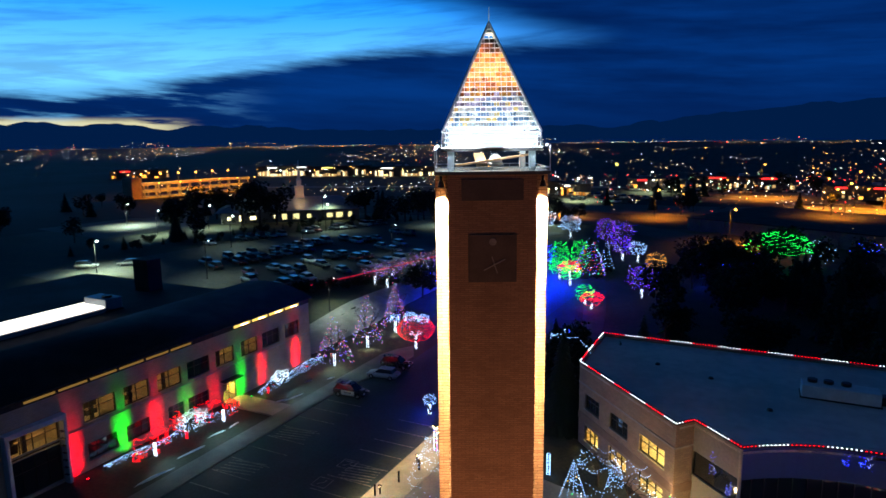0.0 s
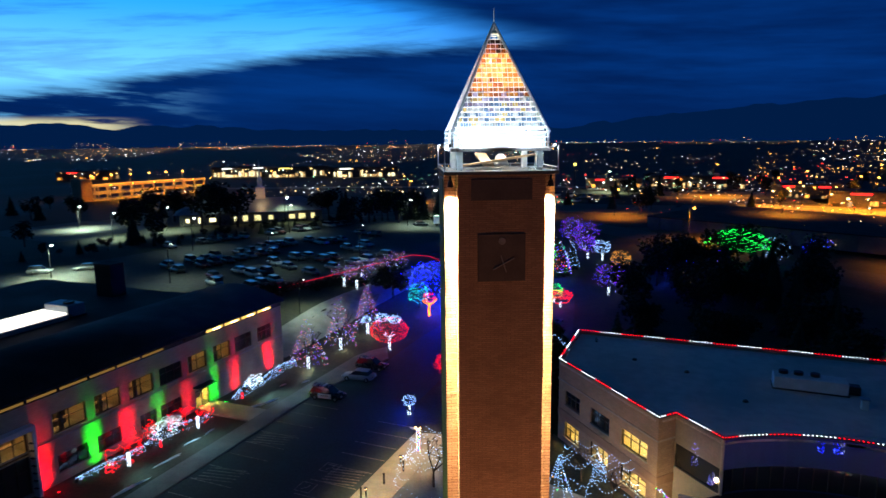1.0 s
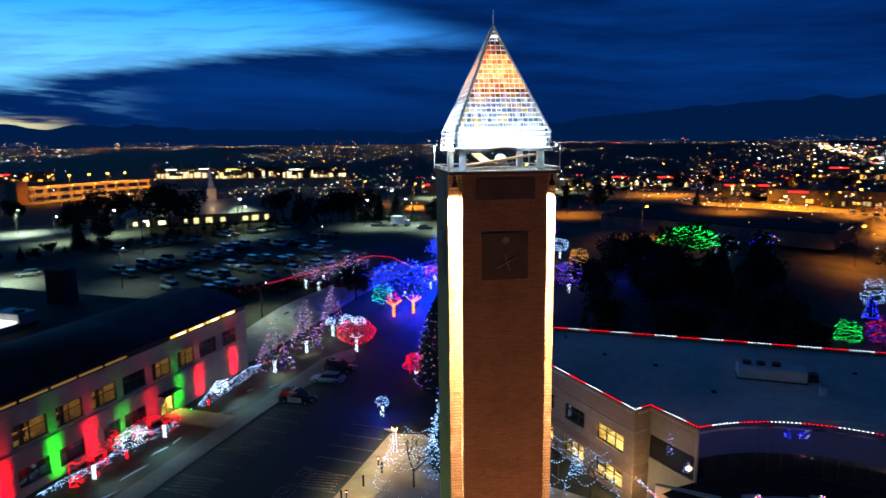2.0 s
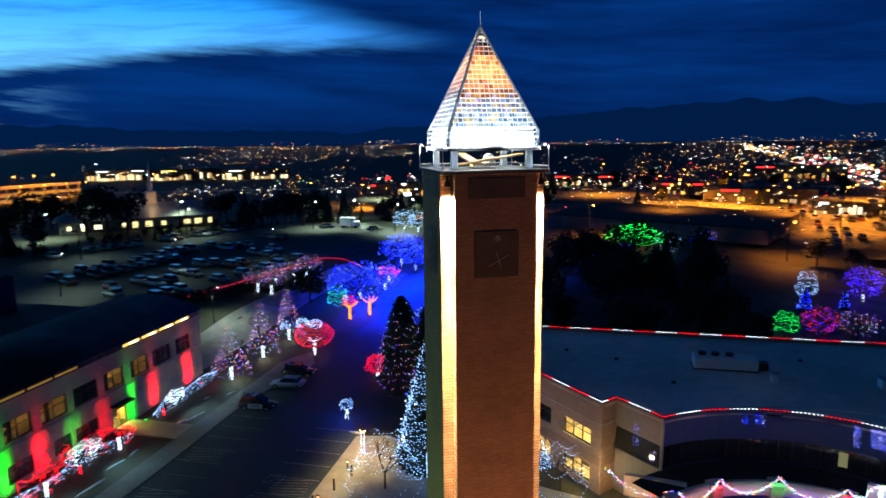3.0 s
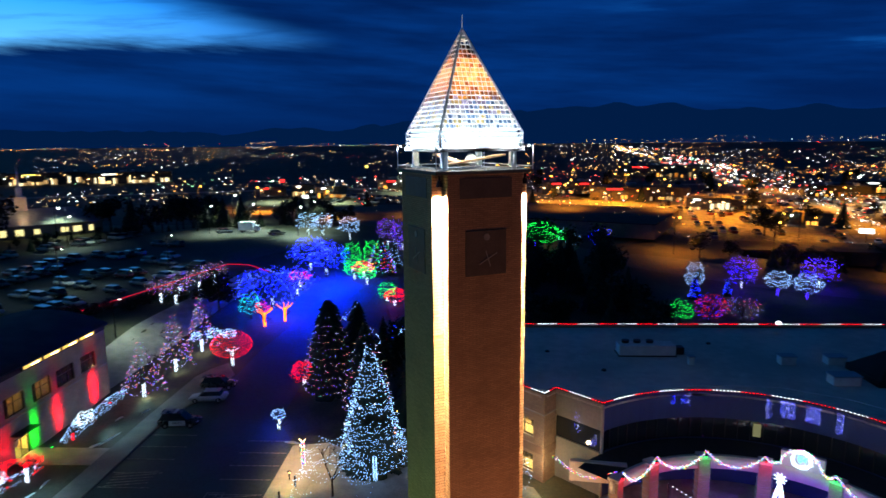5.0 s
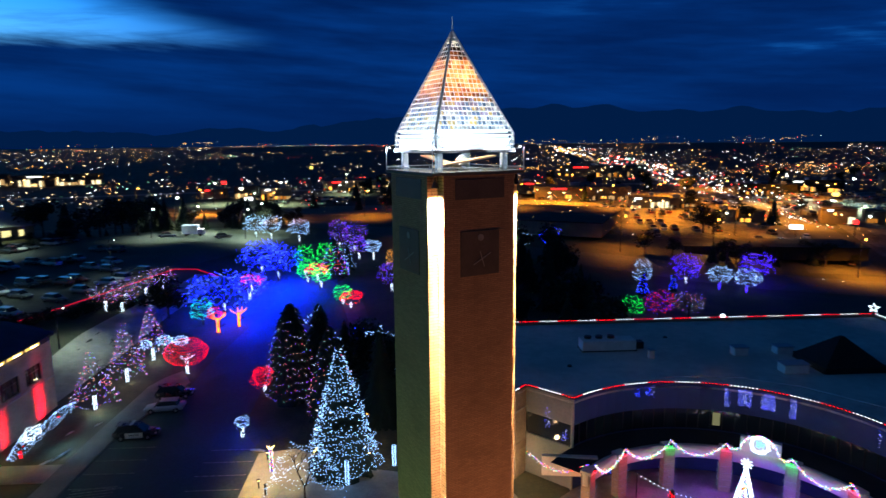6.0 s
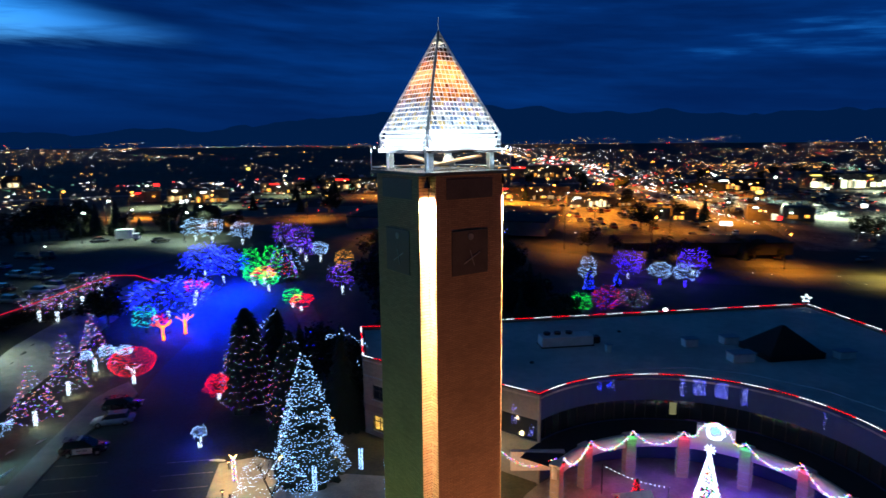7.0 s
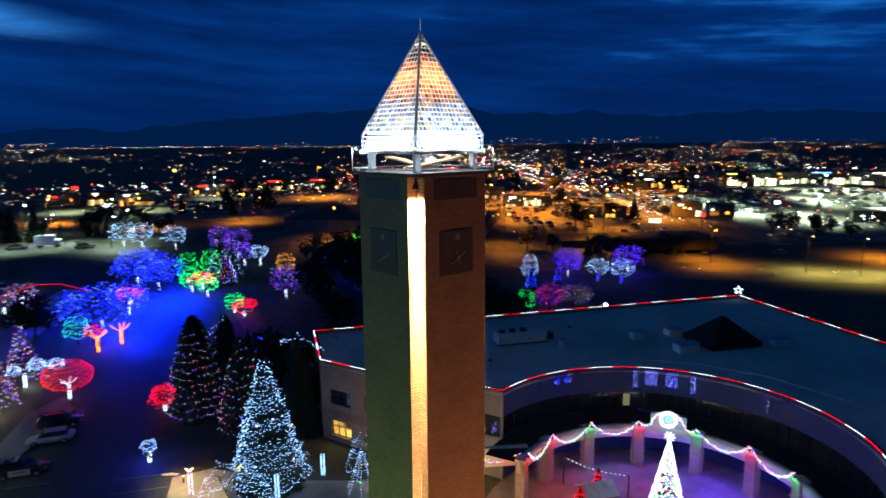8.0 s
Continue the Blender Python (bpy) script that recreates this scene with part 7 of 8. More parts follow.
def park():
    rng = random.Random(77)
    first = {id(saloon): True, id(wagon): True}
    rows = [((-126, 114), (-103.5, 172), 0.85, 0), ((-110, 101), (-88, 158), 0.75, 0), ((-105.2, 99), (-84, 153), 0.72, 180), ((-95.5, 95.5), (-77, 143), 0.62, 0), ((-90.8, 94), (-73, 139), 0.5, 180), ((-82.5, 94.5), (-68.5, 131), 0.45, 0), ((-136, 84), (-122, 96), 0.5, 90)]
    for (x0, y0), (x1, y1), fill, flip in rows:
        ln = math.hypot(x1 - x0, y1 - y0)
        head = math.degrees(math.atan2(y1 - y0, x1 - x0))
        for i in range(int(ln / 2.85)):
            if rng.random() > fill * 0.8:
                continue
            f = i * 2.85 / ln
            x, y = x0 + (x1 - x0) * f + rng.gauss(0, 0.12), y0 + (y1 - y0) * f
            src = saloon if rng.random() < 0.55 else wagon
            m = pose(x, y, terrain(x, y) + 0.06, 0, 0, head + 90 + flip + rng.gauss(0, 1.2) + rng.choice([0, 180]))
            if first[id(src)]:
                src.matrix_basis = m
                first[id(src)] = False
            else:
                copy_thing(src, m)
    for x, y, a in ((-82, 173, 20), (-66, 170, 30), (94, 158, 62), (100, 173, 62), (118, 143, 10), (150, 136, -8), (96, 148, 62)):
        copy_thing(saloon, pose(x, y, terrain(x, y) + 0.12, 0, 0, a))
    # the far lots of the town, in loose rows
    far = [far_car("town_car", False), far_car("town_car", True)]
    seen = set()
    for x0, y0, x1, y1, lanes, fill in ((52, 172, 92, 166, 5, 0.4), (48, 205, 100, 200, 5, 0.45), (60, 238, 118, 236, 4, 0.5), (120, 212, 178, 206, 6, 0.5), (136, 232, 215, 232, 5, 0.55), (222, 222, 330, 226, 6, 0.6), (-100, 268, -40, 262, 3, 0.6), (-60, 318, 20, 322, 3, 0.5), (160, 178, 205, 172, 3, 0.4)):
        for lane in range(lanes):
            n = int(math.hypot(x1 - x0, y1 - y0) / 3.0)
            for i in range(n):
                f = i / n
                if rng.random() > fill * (0.4 + 1.2 * abs(noise.noise((x0 + i * 0.3, lane * 2.1, 1.0)))):
                    continue
                x, y = x0 + (x1 - x0) * f + 2.5 * lane, y0 + (y1 - y0) * f + 9.5 * lane
                src = far[rng.random() < 0.5]
                m = pose(x, y, terrain(x, y) + 0.1, 0, 0, 78 + rng.gauss(0, 3) + rng.choice((0, 180)))
                if src.name not in seen:
                    seen.add(src.name)
                    src.matrix_basis = m
                else:
                    copy_thing(src, m)
    van = thing("box_truck", -75.5, 175.5, terrain(-75.5, 175.5), "small white box truck at the far lot edge", "truck")
    part("cargo_box", box((-0.9, 0, 1.9), (4.2, 2.2, 2.4), None, 0.06), M_WHITEPAINT, van)
    part("cab", box((2.0, 0, 1.25), (1.5, 2.0, 1.6), None, 0.2), M_WHITEPAINT, van)
    part("windscreen", box((2.62, 0, 1.6), (0.3, 1.7, 0.6), None, 0.05), M_GLASS, van)
    for x in (-2.0, 1.9):
        for s in (-1, 1):
            part("wheel", rod((x, s * 0.8, 0.4), (x, s * 1.08, 0.4), 0.4, None, 12), M_TYRE, van)


park()


# ---- lamp posts ----
def lamp_post(x, y, h, glowing, label, power=0.0, colour=(1, 1, 1), size=0.28, group="street lamps"):
    z = terrain(x, y)
    t = thing("street_lamp", x, y, z, label, "street lamp", group)
    part("pole", rod((0, 0, -0.2), (0, 0, h), 0.11, 0.07, 8), M_DARKSTEEL, t)
    part("arm", rod((0, 0, h - 0.1), (0.9, 0, h + 0.15), 0.05, 0.04, 6), M_DARKSTEEL, t)
    part("head", box((1.1, 0, h + 0.17), (0.7, 0.3, 0.14), None, 0.04), M_DARKSTEEL, t)
    bulbs("lens", [(1.1, 0, h + 0.02)], size, glowing, t)
    if power:
        spot((x + 1.1, y, z + h - 0.3), (x + 1.1, y, z), power * (1.3 if x < -10 else 13.0 if glowing is G_COOL else 3.3), colour, 142 if x > -10 else 138, 0.8, 0.2)


GREENISH = (0.72, 1.0, 0.74)
for x, y, h, p in ((-126, 86, 7, 10000), (-179, 134, 7, 17000), (-76, 178, 8, 9000), (-60, 170, 8, 7000), (-117, 116, 8, 1100), (-112, 148, 8, 1600), (-86, 172, 8, 4200), (-60, 186, 8, 4200), (-153, 124, 7, 5200), (-150, 140, 7, 5200)):
    lamp_post(x, y, h, G_COOL, "parking lot lamp with a cold white head", p, GREENISH)
# the last of these posts is added to brighten the side drive
for x, y, h, p in ((-88, 108, 8, 500), (-74, 122, 8, 500), (-100, 92, 8, 1200), (-66.5, 88, 6, 1000)):
    lamp_post(x, y, h, G_COOL, "dim parking lot lamp post", p, GREENISH, 0.12)
ORANGE = (1.0, 0.31, 0.015)
for i, (x, y, h, p) in enumerate(((-31, 219, 9, 26000), (-62, 213, 9, 30000), (-92, 230, 9, 30000), (-118, 240, 9, 26000), (-6, 165, 9, 5000), (24, 232, 11, 20000), (44, 250, 12, 24000), (20, 256, 11, 16000), (58, 232, 11, 20000), (50, 200, 11, 9000), (72, 212, 11, 10000), (18, 205, 11, 9000), (38, 152, 9, 2600), (62, 152, 9, 2600), (78, 172, 11, 8000), (64, 196, 12, 12000), (92, 208, 12, 18000), (112, 196, 12, 14000), (84, 240, 13, 34000), (124, 232, 13, 34000),
                                 (100, 275, 14, 34000), (150, 262, 14, 24000), (48, 245, 12, 24000), (90, 137, 9, 5000), (140, 128, 10, 12000), (60, 300, 14, 34000), (0, 300, 14, 18000), (30, 265, 13, 18000), (140, 310, 14, 26000))):
    lamp_post(x, y, h, G_ORANGE, "tall orange street lamp", p, ORANGE, 0.34)
for x, y, h, p in ((190, 200, 11, 16000), (225, 235, 12, 26000), (262, 232, 12, 26000), (250, 270, 12, 30000), (300, 255, 12, 34000), (157, 207, 10, 14000), (181, 194, 10, 12000), (214, 195, 10, 16000), (154, 232, 11, 16000), (330, 280, 13, 34000), (132, 240, 11, 9000), (280, 270, 12, 30000)):
    lamp_post(x, y, h, G_COOL, "tall pale street lamp over a shop car park", p, (0.80, 1.0, 0.66), 0.5)
for x, y, h, p in ((105, 121, 9, 3600), (114, 114, 9, 4400), (124, 108, 9, 4600), (150, 97, 9, 8000)):
    lamp_post(x, y, h, G_WARM, "yellow street lamp along the wide road", p, (1.0, 0.74, 0.14), 0.2)
for x, y, h, p in ((-150, 158, 8, 1500), (-128, 168, 8, 1500), (-88, 196, 9, 9000), (-98, 268, 9, 30000), (-70, 266, 9, 30000), (-48, 318, 10, 24000)):
    lamp_post(x, y, h, G_COOL, "pale lamp among trees", p, (0.8, 1.0, 0.55), 0.36)


# ---- church and town buildings ----
G_CHURCH = glow("bright_church_pane", (1.0, 0.88, 0.45), 2.0)


def church():
    c = thing("church", -140.7, 167.5, 7, "low dark-roofed church with lit windows and a white steeple", "church", turn=41.2)
    part("wall", box((0, 0, 1.9), (44, 13, 3.8), None, 0.05), M_STUCCO, c)
    bm = bmesh.new()
    v = [bm.verts.new(p) for p in ((-23.5, -8.2, 3.7), (23.5, -8.2, 3.7), (23.5, 8.2, 3.7), (-23.5, 8.2, 3.7), (-16, 0, 7.6), (16, 0, 7.6))]
    for f in ((0, 1, 5, 4), (2, 3, 4, 5), (1, 2, 5), (3, 0, 4), (3, 2, 1, 0)):
        bm.faces.new([v[i] for i in f])
    part("roof", bm, M_STEEL, c, "blue-grey hipped roof")
    rng = random.Random(31)
    for i in range(12):
        if i in (3, 8):
            continue
        w1, h1, xx = rng.uniform(1.0, 2.2), rng.uniform(1.1, 1.9), -19.5 + 3.5 * i + rng.uniform(-0.5, 0.5)
        w = part("window", box((xx, -6.53, 1.7), (w1 + 0.3, 0.08, h1 + 0.3), None, 0.02), M_FRAME, c)
        part("pane", box((xx, -6.60, 1.7), (w1, 0.06, h1)), rng.choice((G_LEMON, G_WINDOW, G_CHURCH)), w, "warm lit pane")
    for i in range(14):
        leafy_mesh("shrub", 0.0, rng.uniform(1.2, 2.2), rng.uniform(0.9, 1.5), 900 + i, M_LEAF, c, 120).location = (-21 + 3.1 * i, -8.6 + rng.uniform(-0.6, 0.6), 0)
    part("steeple_base", box((2.9, 0.7, 9.0), (2.9, 2.9, 4.2), None, 0.05), M_PLASTER, c, "cream steeple base")
    part("belfry", box((2.9, 0.7, 12.3), (1.5, 1.5, 2.4), None, 0.05), M_WHITEPAINT, c)
    part("spire", rod((2.9, 0.7, 13.4), (2.9, 0.7, 20.0), 0.5, 0.03, 8), M_WHITEPAINT, c)
    p = (pose(-140.7, 167.5, 7, 0, 0, 41.2) @ Vector((2.9, -4.5, 8.0)))
    point(*p, 240, (1.0, 0.60, 0.25), 0.3)


church()


M_SHOPWALL = surface("weathered_render", (0.09, 0.08, 0.07), (0.15, 0.13, 0.11), 0.3, 0.9)


def shop(x, y, w, d, h, turn, wall, lit, label, signs=(), grand=False, seed=0):
    """A low commercial block: parapet walls, roof, uneven lit shop windows, lamps, signs."""
    rng = random.Random(seed)
    s = thing("shop_building", x, y, terrain(x, y) - 0.3, label, "building", turn=-turn)
    part("wall", box((0, 0, h / 2), (w, d, h), None, 0.05), wall, s)
    part("roof", box((0, 0, h + 0.02), (w - 0.8, d - 0.8, 0.1)), M_TAR, s)
    part("cornice", box((0, -d / 2 - 0.1, h - 0.2), (w + 0.3, 0.4, 0.4), None, 0.05), wall, s)
    for k in range(max(1, int(w / 12))):
        part("roof_unit", box((rng.uniform(-w / 3, w / 3), rng.uniform(-d / 4, d / 4), h + 0.6), (rng.uniform(1.5, 3), 1.6, 1.2), None, 0.05), M_STEEL, s)
    xx = -w / 2 + rng.uniform(0.4, 1.5)
    while xx < w / 2 - 1.4:
        ww = min(rng.uniform(0.9, 3.2) * (1.9 if grand else 1.0), w / 2 - xx - 0.3)
        if rng.random() < (0.8 if grand else 0.6):
            hh = h * (rng.uniform(0.22, 0.6) if grand else rng.uniform(0.16, 0.40))
            z0 = rng.choice((0.3, 0.5, 1.0))
            win = part("window", box((xx + ww / 2, -d / 2 - 0.04, z0 + hh / 2), (ww, 0.12, hh + 0.16), None, 0.02), M_FRAME, s)
            n = max(1, round(ww / 1.1))
            for i in range(n):
                if n > 1 and rng.random() < (0.05 if grand else 0.2):
                    continue
                part("pane", box((xx + ww * (i + 0.5) / n, -d / 2 - 0.12, z0 + hh / 2), (ww / n - 0.16, 0.06, hh * rng.uniform(0.8, 1.0))), rng.choice(lit), win, "lit shop window")
        xx += ww + (rng.uniform(0.1, 0.6) if grand else rng.uniform(0.2, 2.4))
    for k in range(int(w / 5)):
        bulbs("wall_lamp", [(-w / 2 + 2.5 + 5 * k + rng.uniform(-2, 2), -d / 2 - 0.5, h * rng.uniform(0.45, 0.95))], rng.uniform(0.14, 0.36), rng.choice((G_WARM, G_ORANGE, G_WARM, G_COOL)), s)
    for k, col in enumerate(signs):
        part("sign", box((-w / 4 + k * w / 2, -d / 2 - 0.25, h * 0.86), (w * 0.16, 0.1, 0.6), None, 0.02), col, s, "plain glowing sign panel")


W1, W2, W3 = glow("shop_window", (1.0, 0.66, 0.26), 1.5), glow("dim_shop_window", (1.0, 0.62, 0.25), 0.5), glow("pale_shop_window", (1.0, 0.88, 0.52), 1.4)
C1, C2 = glow("cool_shop_window", (0.92, 1.0, 0.66), 2.6), glow("dim_cool_window", (0.7, 0.9, 0.6), 0.45)
O1, O2 = glow("amber_shop_window", (1.0, 0.42, 0.06), 1.8), glow("dim_amber_window", (1.0, 0.36, 0.05), 0.4)
G_SHOP, G_SHOPW, G_SHOPO = (W1, W2, W3), (C1, C2, W3), (O1, O2, W2)
G_SIGNR = glow("red_sign", (1.0, 0.02, 0.02), 3.0)
G_SIGNB = glow("blue_sign", (0.10, 0.35, 1.0), 3.0)
G_SIGNW = glow("white_sign", (0.9, 1.0, 1.0), 3.0)
G_SIGNY = glow("yellow_sign", (1.0, 0.8, 0.15), 2.5)
for i, a in enumerate((
        (75, 233, 15, 9, 4.6, 14, M_SHOPWALL, G_SHOP, "small bright roadside restaurant", (G_SIGNW,), True),
        (88, 230, 11, 8, 4.2, 16, M_SHOPWALL, G_SHOPO, "small amber-lit roadside diner", ()),
        (89, 201, 7, 6, 4.0, 20, M_SHOPWALL, G_SHOP, "small bright drive-in kiosk", (G_SIGNY,), True),
        (97, 199, 8, 6, 4.2, 20, M_SHOPWALL, G_SHOPO, "small amber-lit roadside drive-in", (G_SIGNY,)),
        (126, 198, 10, 8, 5.4, 28, M_SHOPWALL, G_SHOPW, "bright white-lit corner shop", (G_SIGNW,), True),
        (142, 200, 9, 8, 4.6, 30, M_SHOPWALL, G_SHOPO, "small filling station shop", ()),
        (150, 284, 24, 12, 5.0, 20, M_DARKROOF, G_SHOPO, "dark long shop row with wall lamps", ()),
        (178, 294, 26, 12, 6.0, 22, M_DARKROOF, G_SHOPO, "dark shop row with a white sign", (G_SIGNW,)),
        (60, 272, 40, 16, 6.0, 10, M_SHOPWALL, G_SHOPO, "long dim row of shops", (G_SIGNR,)),
        (36, 306, 26, 12, 6.0, 4, M_SHOPWALL, G_SHOPO, "shop with a red roof sign", (G_SIGNR, G_SIGNR)),
        (233, 296, 30, 18, 8.0, 30, M_SHOPWALL, G_SHOPW, "large pale lit superstore", (G_SIGNY,), True),
        (264, 300, 20, 16, 7.5, 34, M_SHOPWALL, G_SHOPW, "large pale lit superstore", (G_SIGNY,), True),
        (310, 300, 60, 20, 8.5, 40, M_SHOPWALL, G_SHOPW, "large pale lit superstore", (G_SIGNB, G_SIGNW), True),
        (214, 186, 34, 16, 5.0, 44, M_DARKROOF, G_SHOPW, "dark low flat-roofed warehouse", ()),
        (-91, 299, 13, 10, 6.0, -16, M_SHOPWALL, G_SHOP, "bright restaurant with tall windows", (G_SIGNW,), True),
        (-77, 291, 14, 10, 5.6, -16, M_RBRICK, G_SHOPO, "small amber-lit brick restaurant", (G_SIGNW,), True),
        (-107, 300, 12, 10, 5.0, -16, M_RBRICK, G_SHOP, "small warm-lit restaurant with a red sign", (G_SIGNR,)),
        (-48, 342, 28, 12, 6.0, -8, M_RBRICK, G_SHOPO, "brick shop row with three wall lamps", (G_SIGNR,)),
        (-8, 356, 46, 14, 6.5, 0, M_SHOPWALL, G_SHOP, "long shop with a red roof line", (G_SIGNR, G_SIGNR)),
        (-330, 390, 44, 20, 8.0, -40, M_SHOPWALL, G_SHOP, "large bright store across the town", (G_SIGNW, G_SIGNW), True),
        (-286, 402, 46, 20, 8.0, -36, M_SHOPWALL, G_SHOP, "large bright store across the town", (G_SIGNY,), True),
        (-238, 412, 50, 20, 7.5, -30, M_SHOPWALL, G_SHOP, "large bright store across the town", (G_SIGNW,), True),
        (-420, 330, 40, 18, 7.0, -50, M_SHOPWALL, G_SHOPO, "low amber-lit roadside store", (G_SIGNR,)),
        (120, 440, 60, 20, 8.0, 14, M_SHOPWALL, G_SHOPO, "long low amber-lit store", (G_SIGNR,)))):
    shop(*a, seed=800 + i)
# free-standing lit signs by the roads
for x, y, h, w, col in ((96, 172, 3.0, 3.4, 0), (-78, 247, 3.4, 3.0, 0), (-98, 285, 7.5, 2.0, 1), (-66, 330, 12.0, 1.2, 2), (118, 178, 4.0, 1.6, 1), (168, 200, 5.0, 1.8, 0), (140, 220, 6.0, 2.2, 2)):
    t = thing("roadside_sign", x, y, terrain(x, y), "plain glowing sign panel on a post", "sign", "roadside signs", turn=-math.degrees(math.atan2(x, y)))
    part("post", rod((0, 0, -0.2), (0, 0, h), 0.12), M_DARKSTEEL, t)
    part("panel", box((0, 0, h + 0.6), (w, 0.25, 1.3), None, 0.03), (G_SIGNW, G_SIGNR, G_SIGNY)[col], t)


def low_hall(x, y, w, d, h, turn, label, dark=False):
    s = thing("low_building", x, y, terrain(x, y) - 0.5, label, "building", turn=turn)
    part("wall", box((0, 0, h / 2), (w, d, h), None, 0.05), M_TAR if dark else M_SHOPWALL, s)
    part("roof", box((0, 0, h + 0.06), (w + 0.6, d + 0.6, 0.25), None, 0.05), M_DARKROOF, s)
    for i in range(int(w / 7)):
        part("pilaster", box((-w / 2 + 3.5 + 7 * i, -d / 2 - 0.08, h / 2), (0.6, 0.2, h - 0.1)), M_TAR if dark else M_SHOPWALL, s)


low_hall(18.5, 194.5, 60, 42, 3.9, -26, "wide low hall with a dark roof")
low_hall(78, 156, 44, 14, 3.2, -10, "dark long low building by the road", True)
low_hall(300, 170, 60, 24, 5.0, -44, "dark low flat-roofed warehouse")


def car_deck():
    c = thing("parking_structure", -264, 236, 6.5, "open parking deck lit orange inside", "parking structure", turn=82)
    for k in range(3):
        part("slab", box((0, 0, 0.3 + 3.3 * k), (62, 18, 0.5), None, 0.04), M_CONCRETE, c)
        part("parapet", box((0, -8.9, 0.9 + 3.3 * k), (62, 0.25, 1.0)), M_CONCRETE, c)
    for i in range(11):
        for s in (-8.6, 8.6):
            part("column", box((-30 + 6 * i, s, 3.5), (0.7, 0.7, 6.6)), M_CONCRETE, c)
    for i in range(10):
        for k in range(2):
            part("lamp", box((-27 + 6 * i, -3, 3.2 + 3.3 * k), (3.0, 0.4, 0.12)), G_DECK, c)
    for i in range(6):
        lampx = -25 + 10 * i
        part("mast", rod((lampx, 2, 6.9), (lampx, 2, 11.6), 0.1), M_DARKSTEEL, c)
        bulbs("lens", [(lampx, 1.4, 11.5)], 0.5, G_ORANGE, c)
        q = pose(-264, 236, 6.5, 0, 0, 82) @ Vector((lampx, 0.5, 11.3))
        spot(q, q - Vector((0, 0, 5)), 26000, (1.0, 0.40, 0.03), 150, 0.6, 0.2)
    # outer masts and lamps are added to brighten the deck's front
    for i in range(6):
        lampx = -27 + 11 * i
        part("added_front_mast", rod((lampx, -17, 0.0), (lampx, -17, 8.0), 0.1), M_DARKSTEEL, c)
        bulbs("lens", [(lampx, -16.6, 8.0)], 0.35, G_ORANGE, c)
        q = pose(-264, 236, 6.5, 0, 0, 82)
        spot(q @ Vector((lampx, -16.6, 7.8)), q @ Vector((lampx, -9, 3.5)), 12000, (1.0, 0.30, 0.012), 120, 0.7, 0.2)
    part("stair_core", box((-33, -4, 5.0), (5, 8, 11), None, 0.05), M_RBRICK, c)


G_DECK = glow("deck_lamp", (1.0, 0.42, 0.05), 110.0, True)
car_deck()


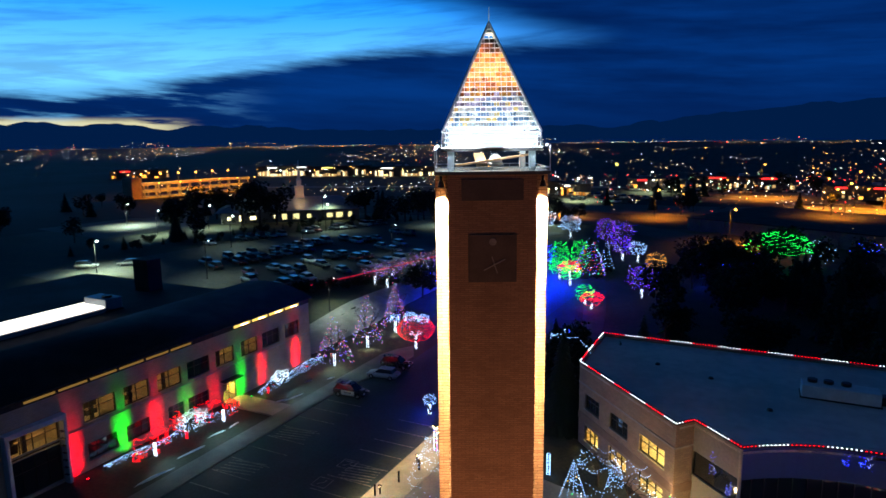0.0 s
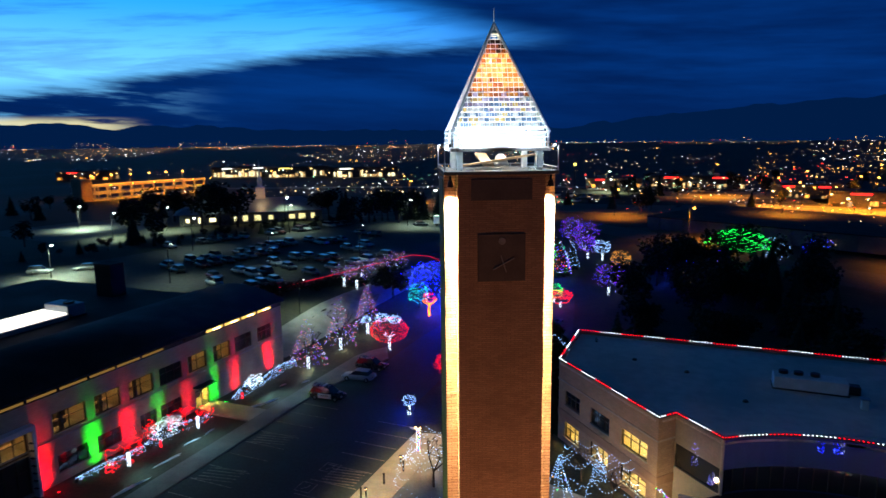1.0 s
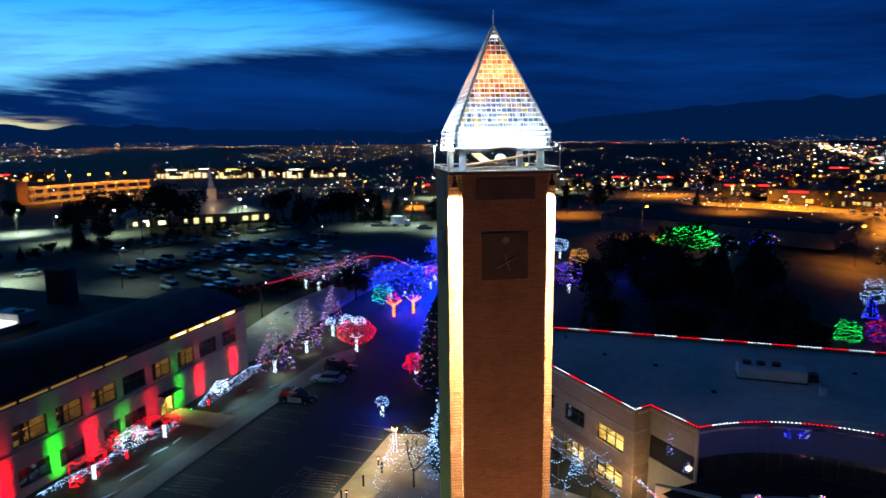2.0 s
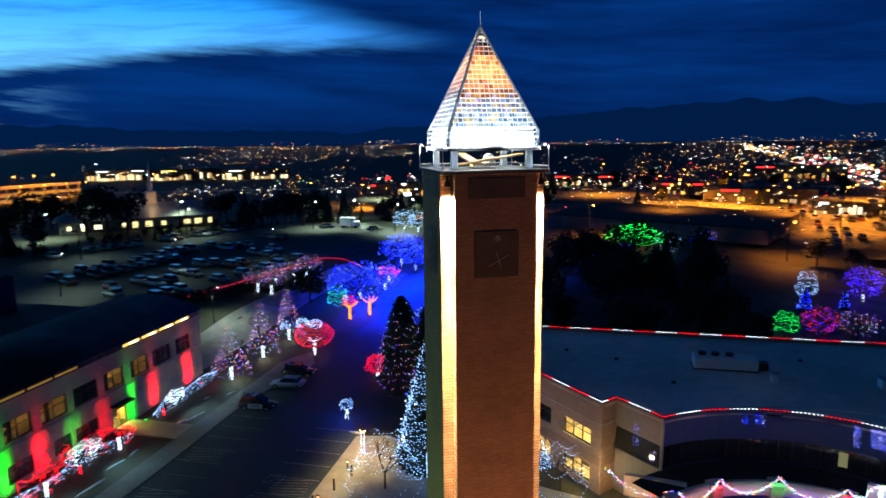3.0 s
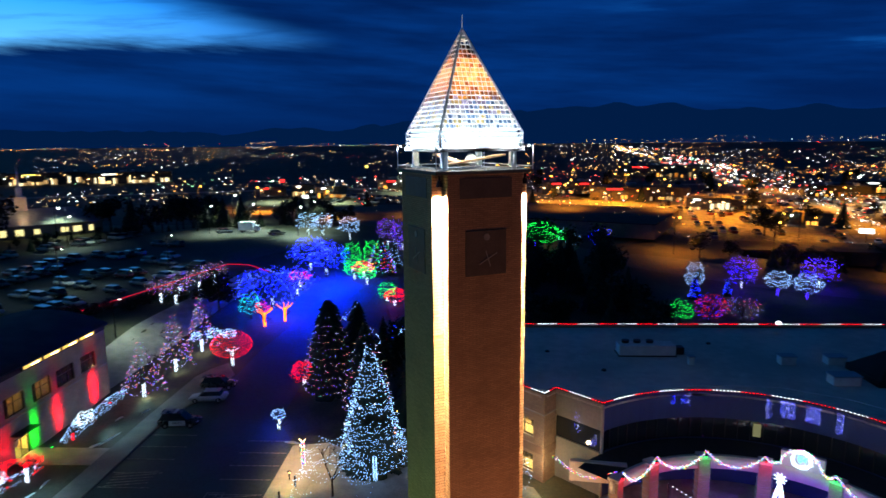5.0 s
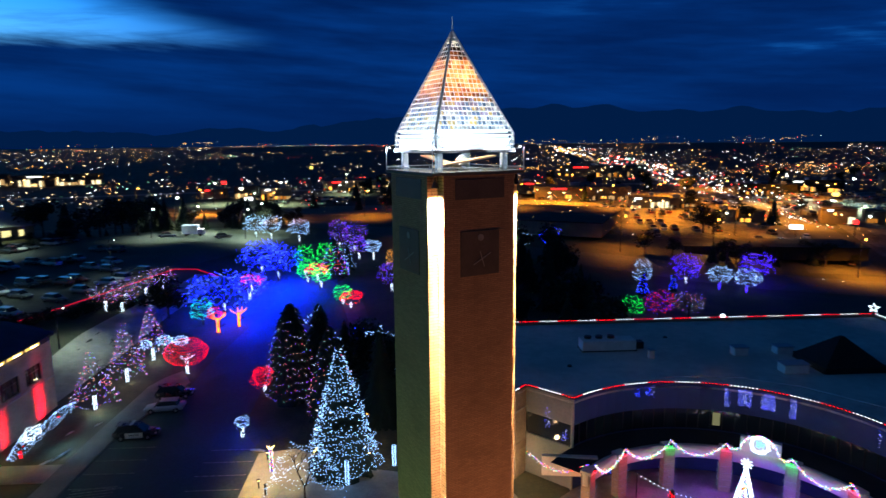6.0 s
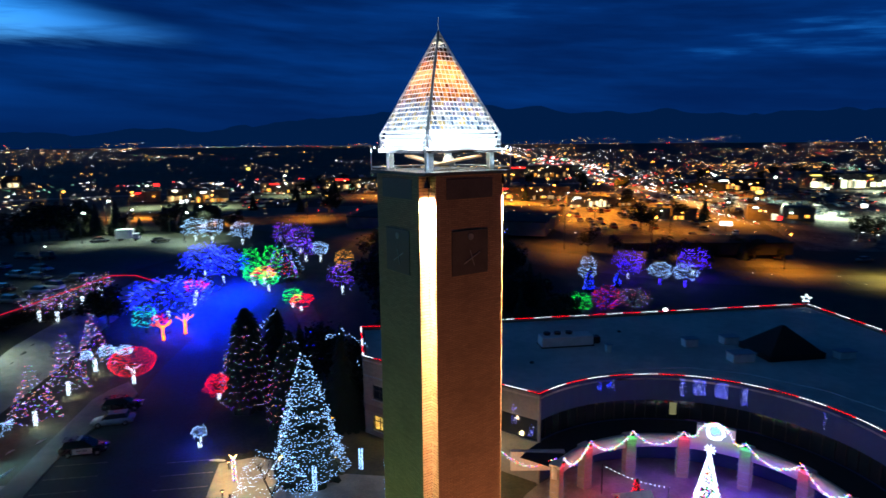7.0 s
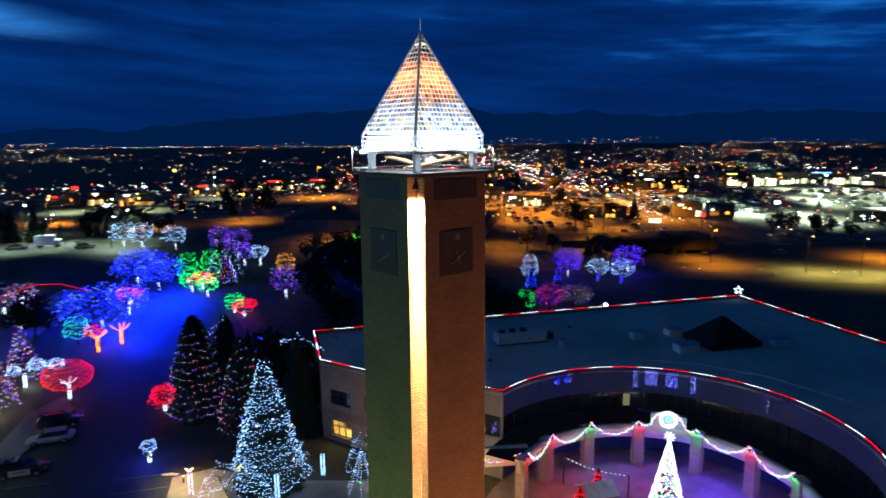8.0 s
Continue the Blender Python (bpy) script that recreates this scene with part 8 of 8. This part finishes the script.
# ---- lights of the plain ----
def town_lights():
    rng = random.Random(99)
    kinds = {"warm": (G_TWARM, []), "orange": (G_TORANGE, []), "white": (G_TWHITE, []), "red": (G_TRED, []), "green": (G_TGREEN, [])}
    n = 0
    while n < 2300:
        az = radians(rng.uniform(-68, 62))
        d = 270 * (3800 / 270) ** (rng.random() ** (1.7 if az < -0.35 else 1.1))
        x, y = d * math.sin(az), d * math.cos(az)
        clump = noise.noise((x * 0.0035 * (900 / d) ** 0.5, y * 0.0035 * (900 / d) ** 0.5, 0.3)) + 0.5 * noise.noise((math.degrees(az) * 0.35, math.log(d) * 9.0, 4.0))
        if rng.random() > 0.12 + 0.30 * ease(0.2, 0.7, -az) + 2.6 * clump:
            continue
        n += 1
        r = d / 1124 * rng.choice([0.22, 0.26, 0.30, 0.36, 0.45, 0.72])
        right = ease(-0.5, 0.5, az)
        u = rng.random()
        kind = "orange" if u < 0.26 + 0.16 * right else "warm" if u < 0.66 else "white" if u < 0.90 else "red" if u < 0.945 else "green"
        kinds[kind][1].append((x, y, terrain(x, y) + rng.uniform(3, 9), r))
        if rng.random() < 0.25:
            for k in range(rng.randrange(2, 6)):
                kinds[kind][1].append((x + d * 0.008 * (k + 1), y + rng.uniform(-4, 4), terrain(x, y) + rng.uniform(4, 7), r * 0.8))
    # hamlets strung along the foot of the hills
    for a0, a1, n2 in ((-53, -50, 26), (-45, -38, 24), (-20, -17, 14), (10, 22, 60), (26, 32, 30)):
        for i in range(n2):
            az, d = radians(rng.uniform(a0, a1)), rng.uniform(3850, 4150)
            kinds["warm" if rng.random() < 0.6 else "orange"][1].append((d * math.sin(az), d * math.cos(az), 16 + 22 * rng.random() ** 2 + 8 * math.sin(az * 40), d / 1124 * rng.uniform(0.28, 0.5)))
    # scattered houses up the lower slopes
    for i in range(420):
        az = rng.uniform(-62, 48)
        if noise.noise((az * 0.22, 1.7, 3.0)) + 0.6 * noise.noise((az * 0.9, 6.0, 0.0)) + rng.uniform(-0.35, 0.2) < 0.0:
            continue
        d, a = rng.uniform(3900, 4200), radians(az)
        kinds[rng.choice(("warm", "warm", "orange", "white", "red"))][1].append((d * math.sin(a), d * math.cos(a), 14 + 45 * abs(noise.noise((az * 0.2, 8.0, 1.0))) + rng.gauss(0, 5.0), d / 1124 * rng.uniform(0.3, 0.48)))
    # the avenue: white and red car lamps and signals
    bends = [(108, 182), (110, 215), (127, 297), (150, 405), (172, 516), (197, 683), (376, 1700)]
    for i in range(760):
        f = rng.random() ** 1.1 * (len(bends) - 1.001)
        (xa, ya), (xb, yb) = bends[int(f)], bends[int(f) + 1]
        q = f - int(f)
        x, y = xa + (xb - xa) * q + rng.choice([-7, -4, 4, 7]) + rng.uniform(-1, 1), ya + (yb - ya) * q
        d = math.hypot(x, y)
        kind = rng.choice(("white", "white", "red", "warm")) if f < 4.2 else rng.choice(("red", "red", "white", "green")) if f < 5 else rng.choice(("orange", "warm", "orange", "white"))
        kinds[kind][1].append((x, y, terrain(x, y) + (rng.uniform(0.8, 1.4) if rng.random() < 0.6 else rng.uniform(5, 9)), d / 1124 * (rng.uniform(0.5, 1.3) if f > 2.0 else rng.uniform(0.5, 0.95))))
    # traffic on the wide road below
    for i in range(46):
        x = rng.uniform(70, 190)
        y = 131 - 0.47 * (x - 72) + rng.choice((-4, 4)) + rng.uniform(-1, 1)
        kinds[rng.choice(("white", "red", "warm"))][1].append((x, y, terrain(x, y) + 0.8, math.hypot(x, y) / 1124 * rng.uniform(0.4, 0.8)))
    # street, forecourt and car lamps of the lit quarter in the north-east
    for i in range(1500):
        x, y = rng.uniform(20, 400), 165 + 395 * rng.random() ** 1.4
        if noise.noise((x * 0.02, y * 0.02, 9.0)) + rng.uniform(-0.3, 0.3) < 0.0:
            continue
        d = math.hypot(x, y)
        u = rng.random()
        pale = x > 0.75 * y + 20
        kind = ("white" if u < 0.5 else "warm" if u < 0.75 else "green" if u < 0.88 else "red") if pale else ("orange" if u < 0.5 else "warm" if u < 0.75 else "red" if u < 0.87 else "white")
        for k in range(rng.choice((1, 1, 2, 4))):
            kinds[kind][1].append((x + 2.6 * k, y + rng.uniform(-1, 1), terrain(x, y) + rng.uniform(0.7, 5), d / 1124 * rng.uniform(0.36, 0.85)))
    # lamps, signs and cars round the restaurants in the north-west
    for i in range(520):
        x, y = rng.uniform(-190, 30), rng.uniform(222, 400)
        if noise.noise((x * 0.025, y * 0.03, 2.0)) + rng.uniform(-0.3, 0.3) < -0.05:
            continue
        kind = rng.choice(("warm", "warm", "white", "orange", "red", "green", "white"))
        for k in range(rng.choice((1, 1, 3))):
            kinds[kind][1].append((x + 2.4 * k, y + rng.uniform(-1, 1), terrain(x, y) + rng.uniform(0.8, 6), math.hypot(x, y) / 1124 * rng.uniform(0.4, 0.9)))
    t = thing("town_lights", 0, 0, 0, "thousands of small lamps across the dark plain", "town lights", kind="stuff")
    for name, (mat, pts) in kinds.items():
        arr = np.array(pts)
        ob = bulbs(name + "_lamps", arr[:, :3], arr[:, 3], mat, t)
        ob["kind"] = "stuff"


G_TWARM = glow_varied("town_warm", (1.0, 0.68, 0.32), 3.4)
G_TORANGE = glow_varied("town_orange", (1.0, 0.42, 0.08), 3.6)
G_TWHITE = glow_varied("town_white", (0.85, 0.95, 1.0), 5.1)
G_TRED = glow_varied("town_red", (1.0, 0.04, 0.03), 4.8)
G_TGREEN = glow_varied("town_green", (0.35, 1.0, 0.6), 2.2)
town_lights()
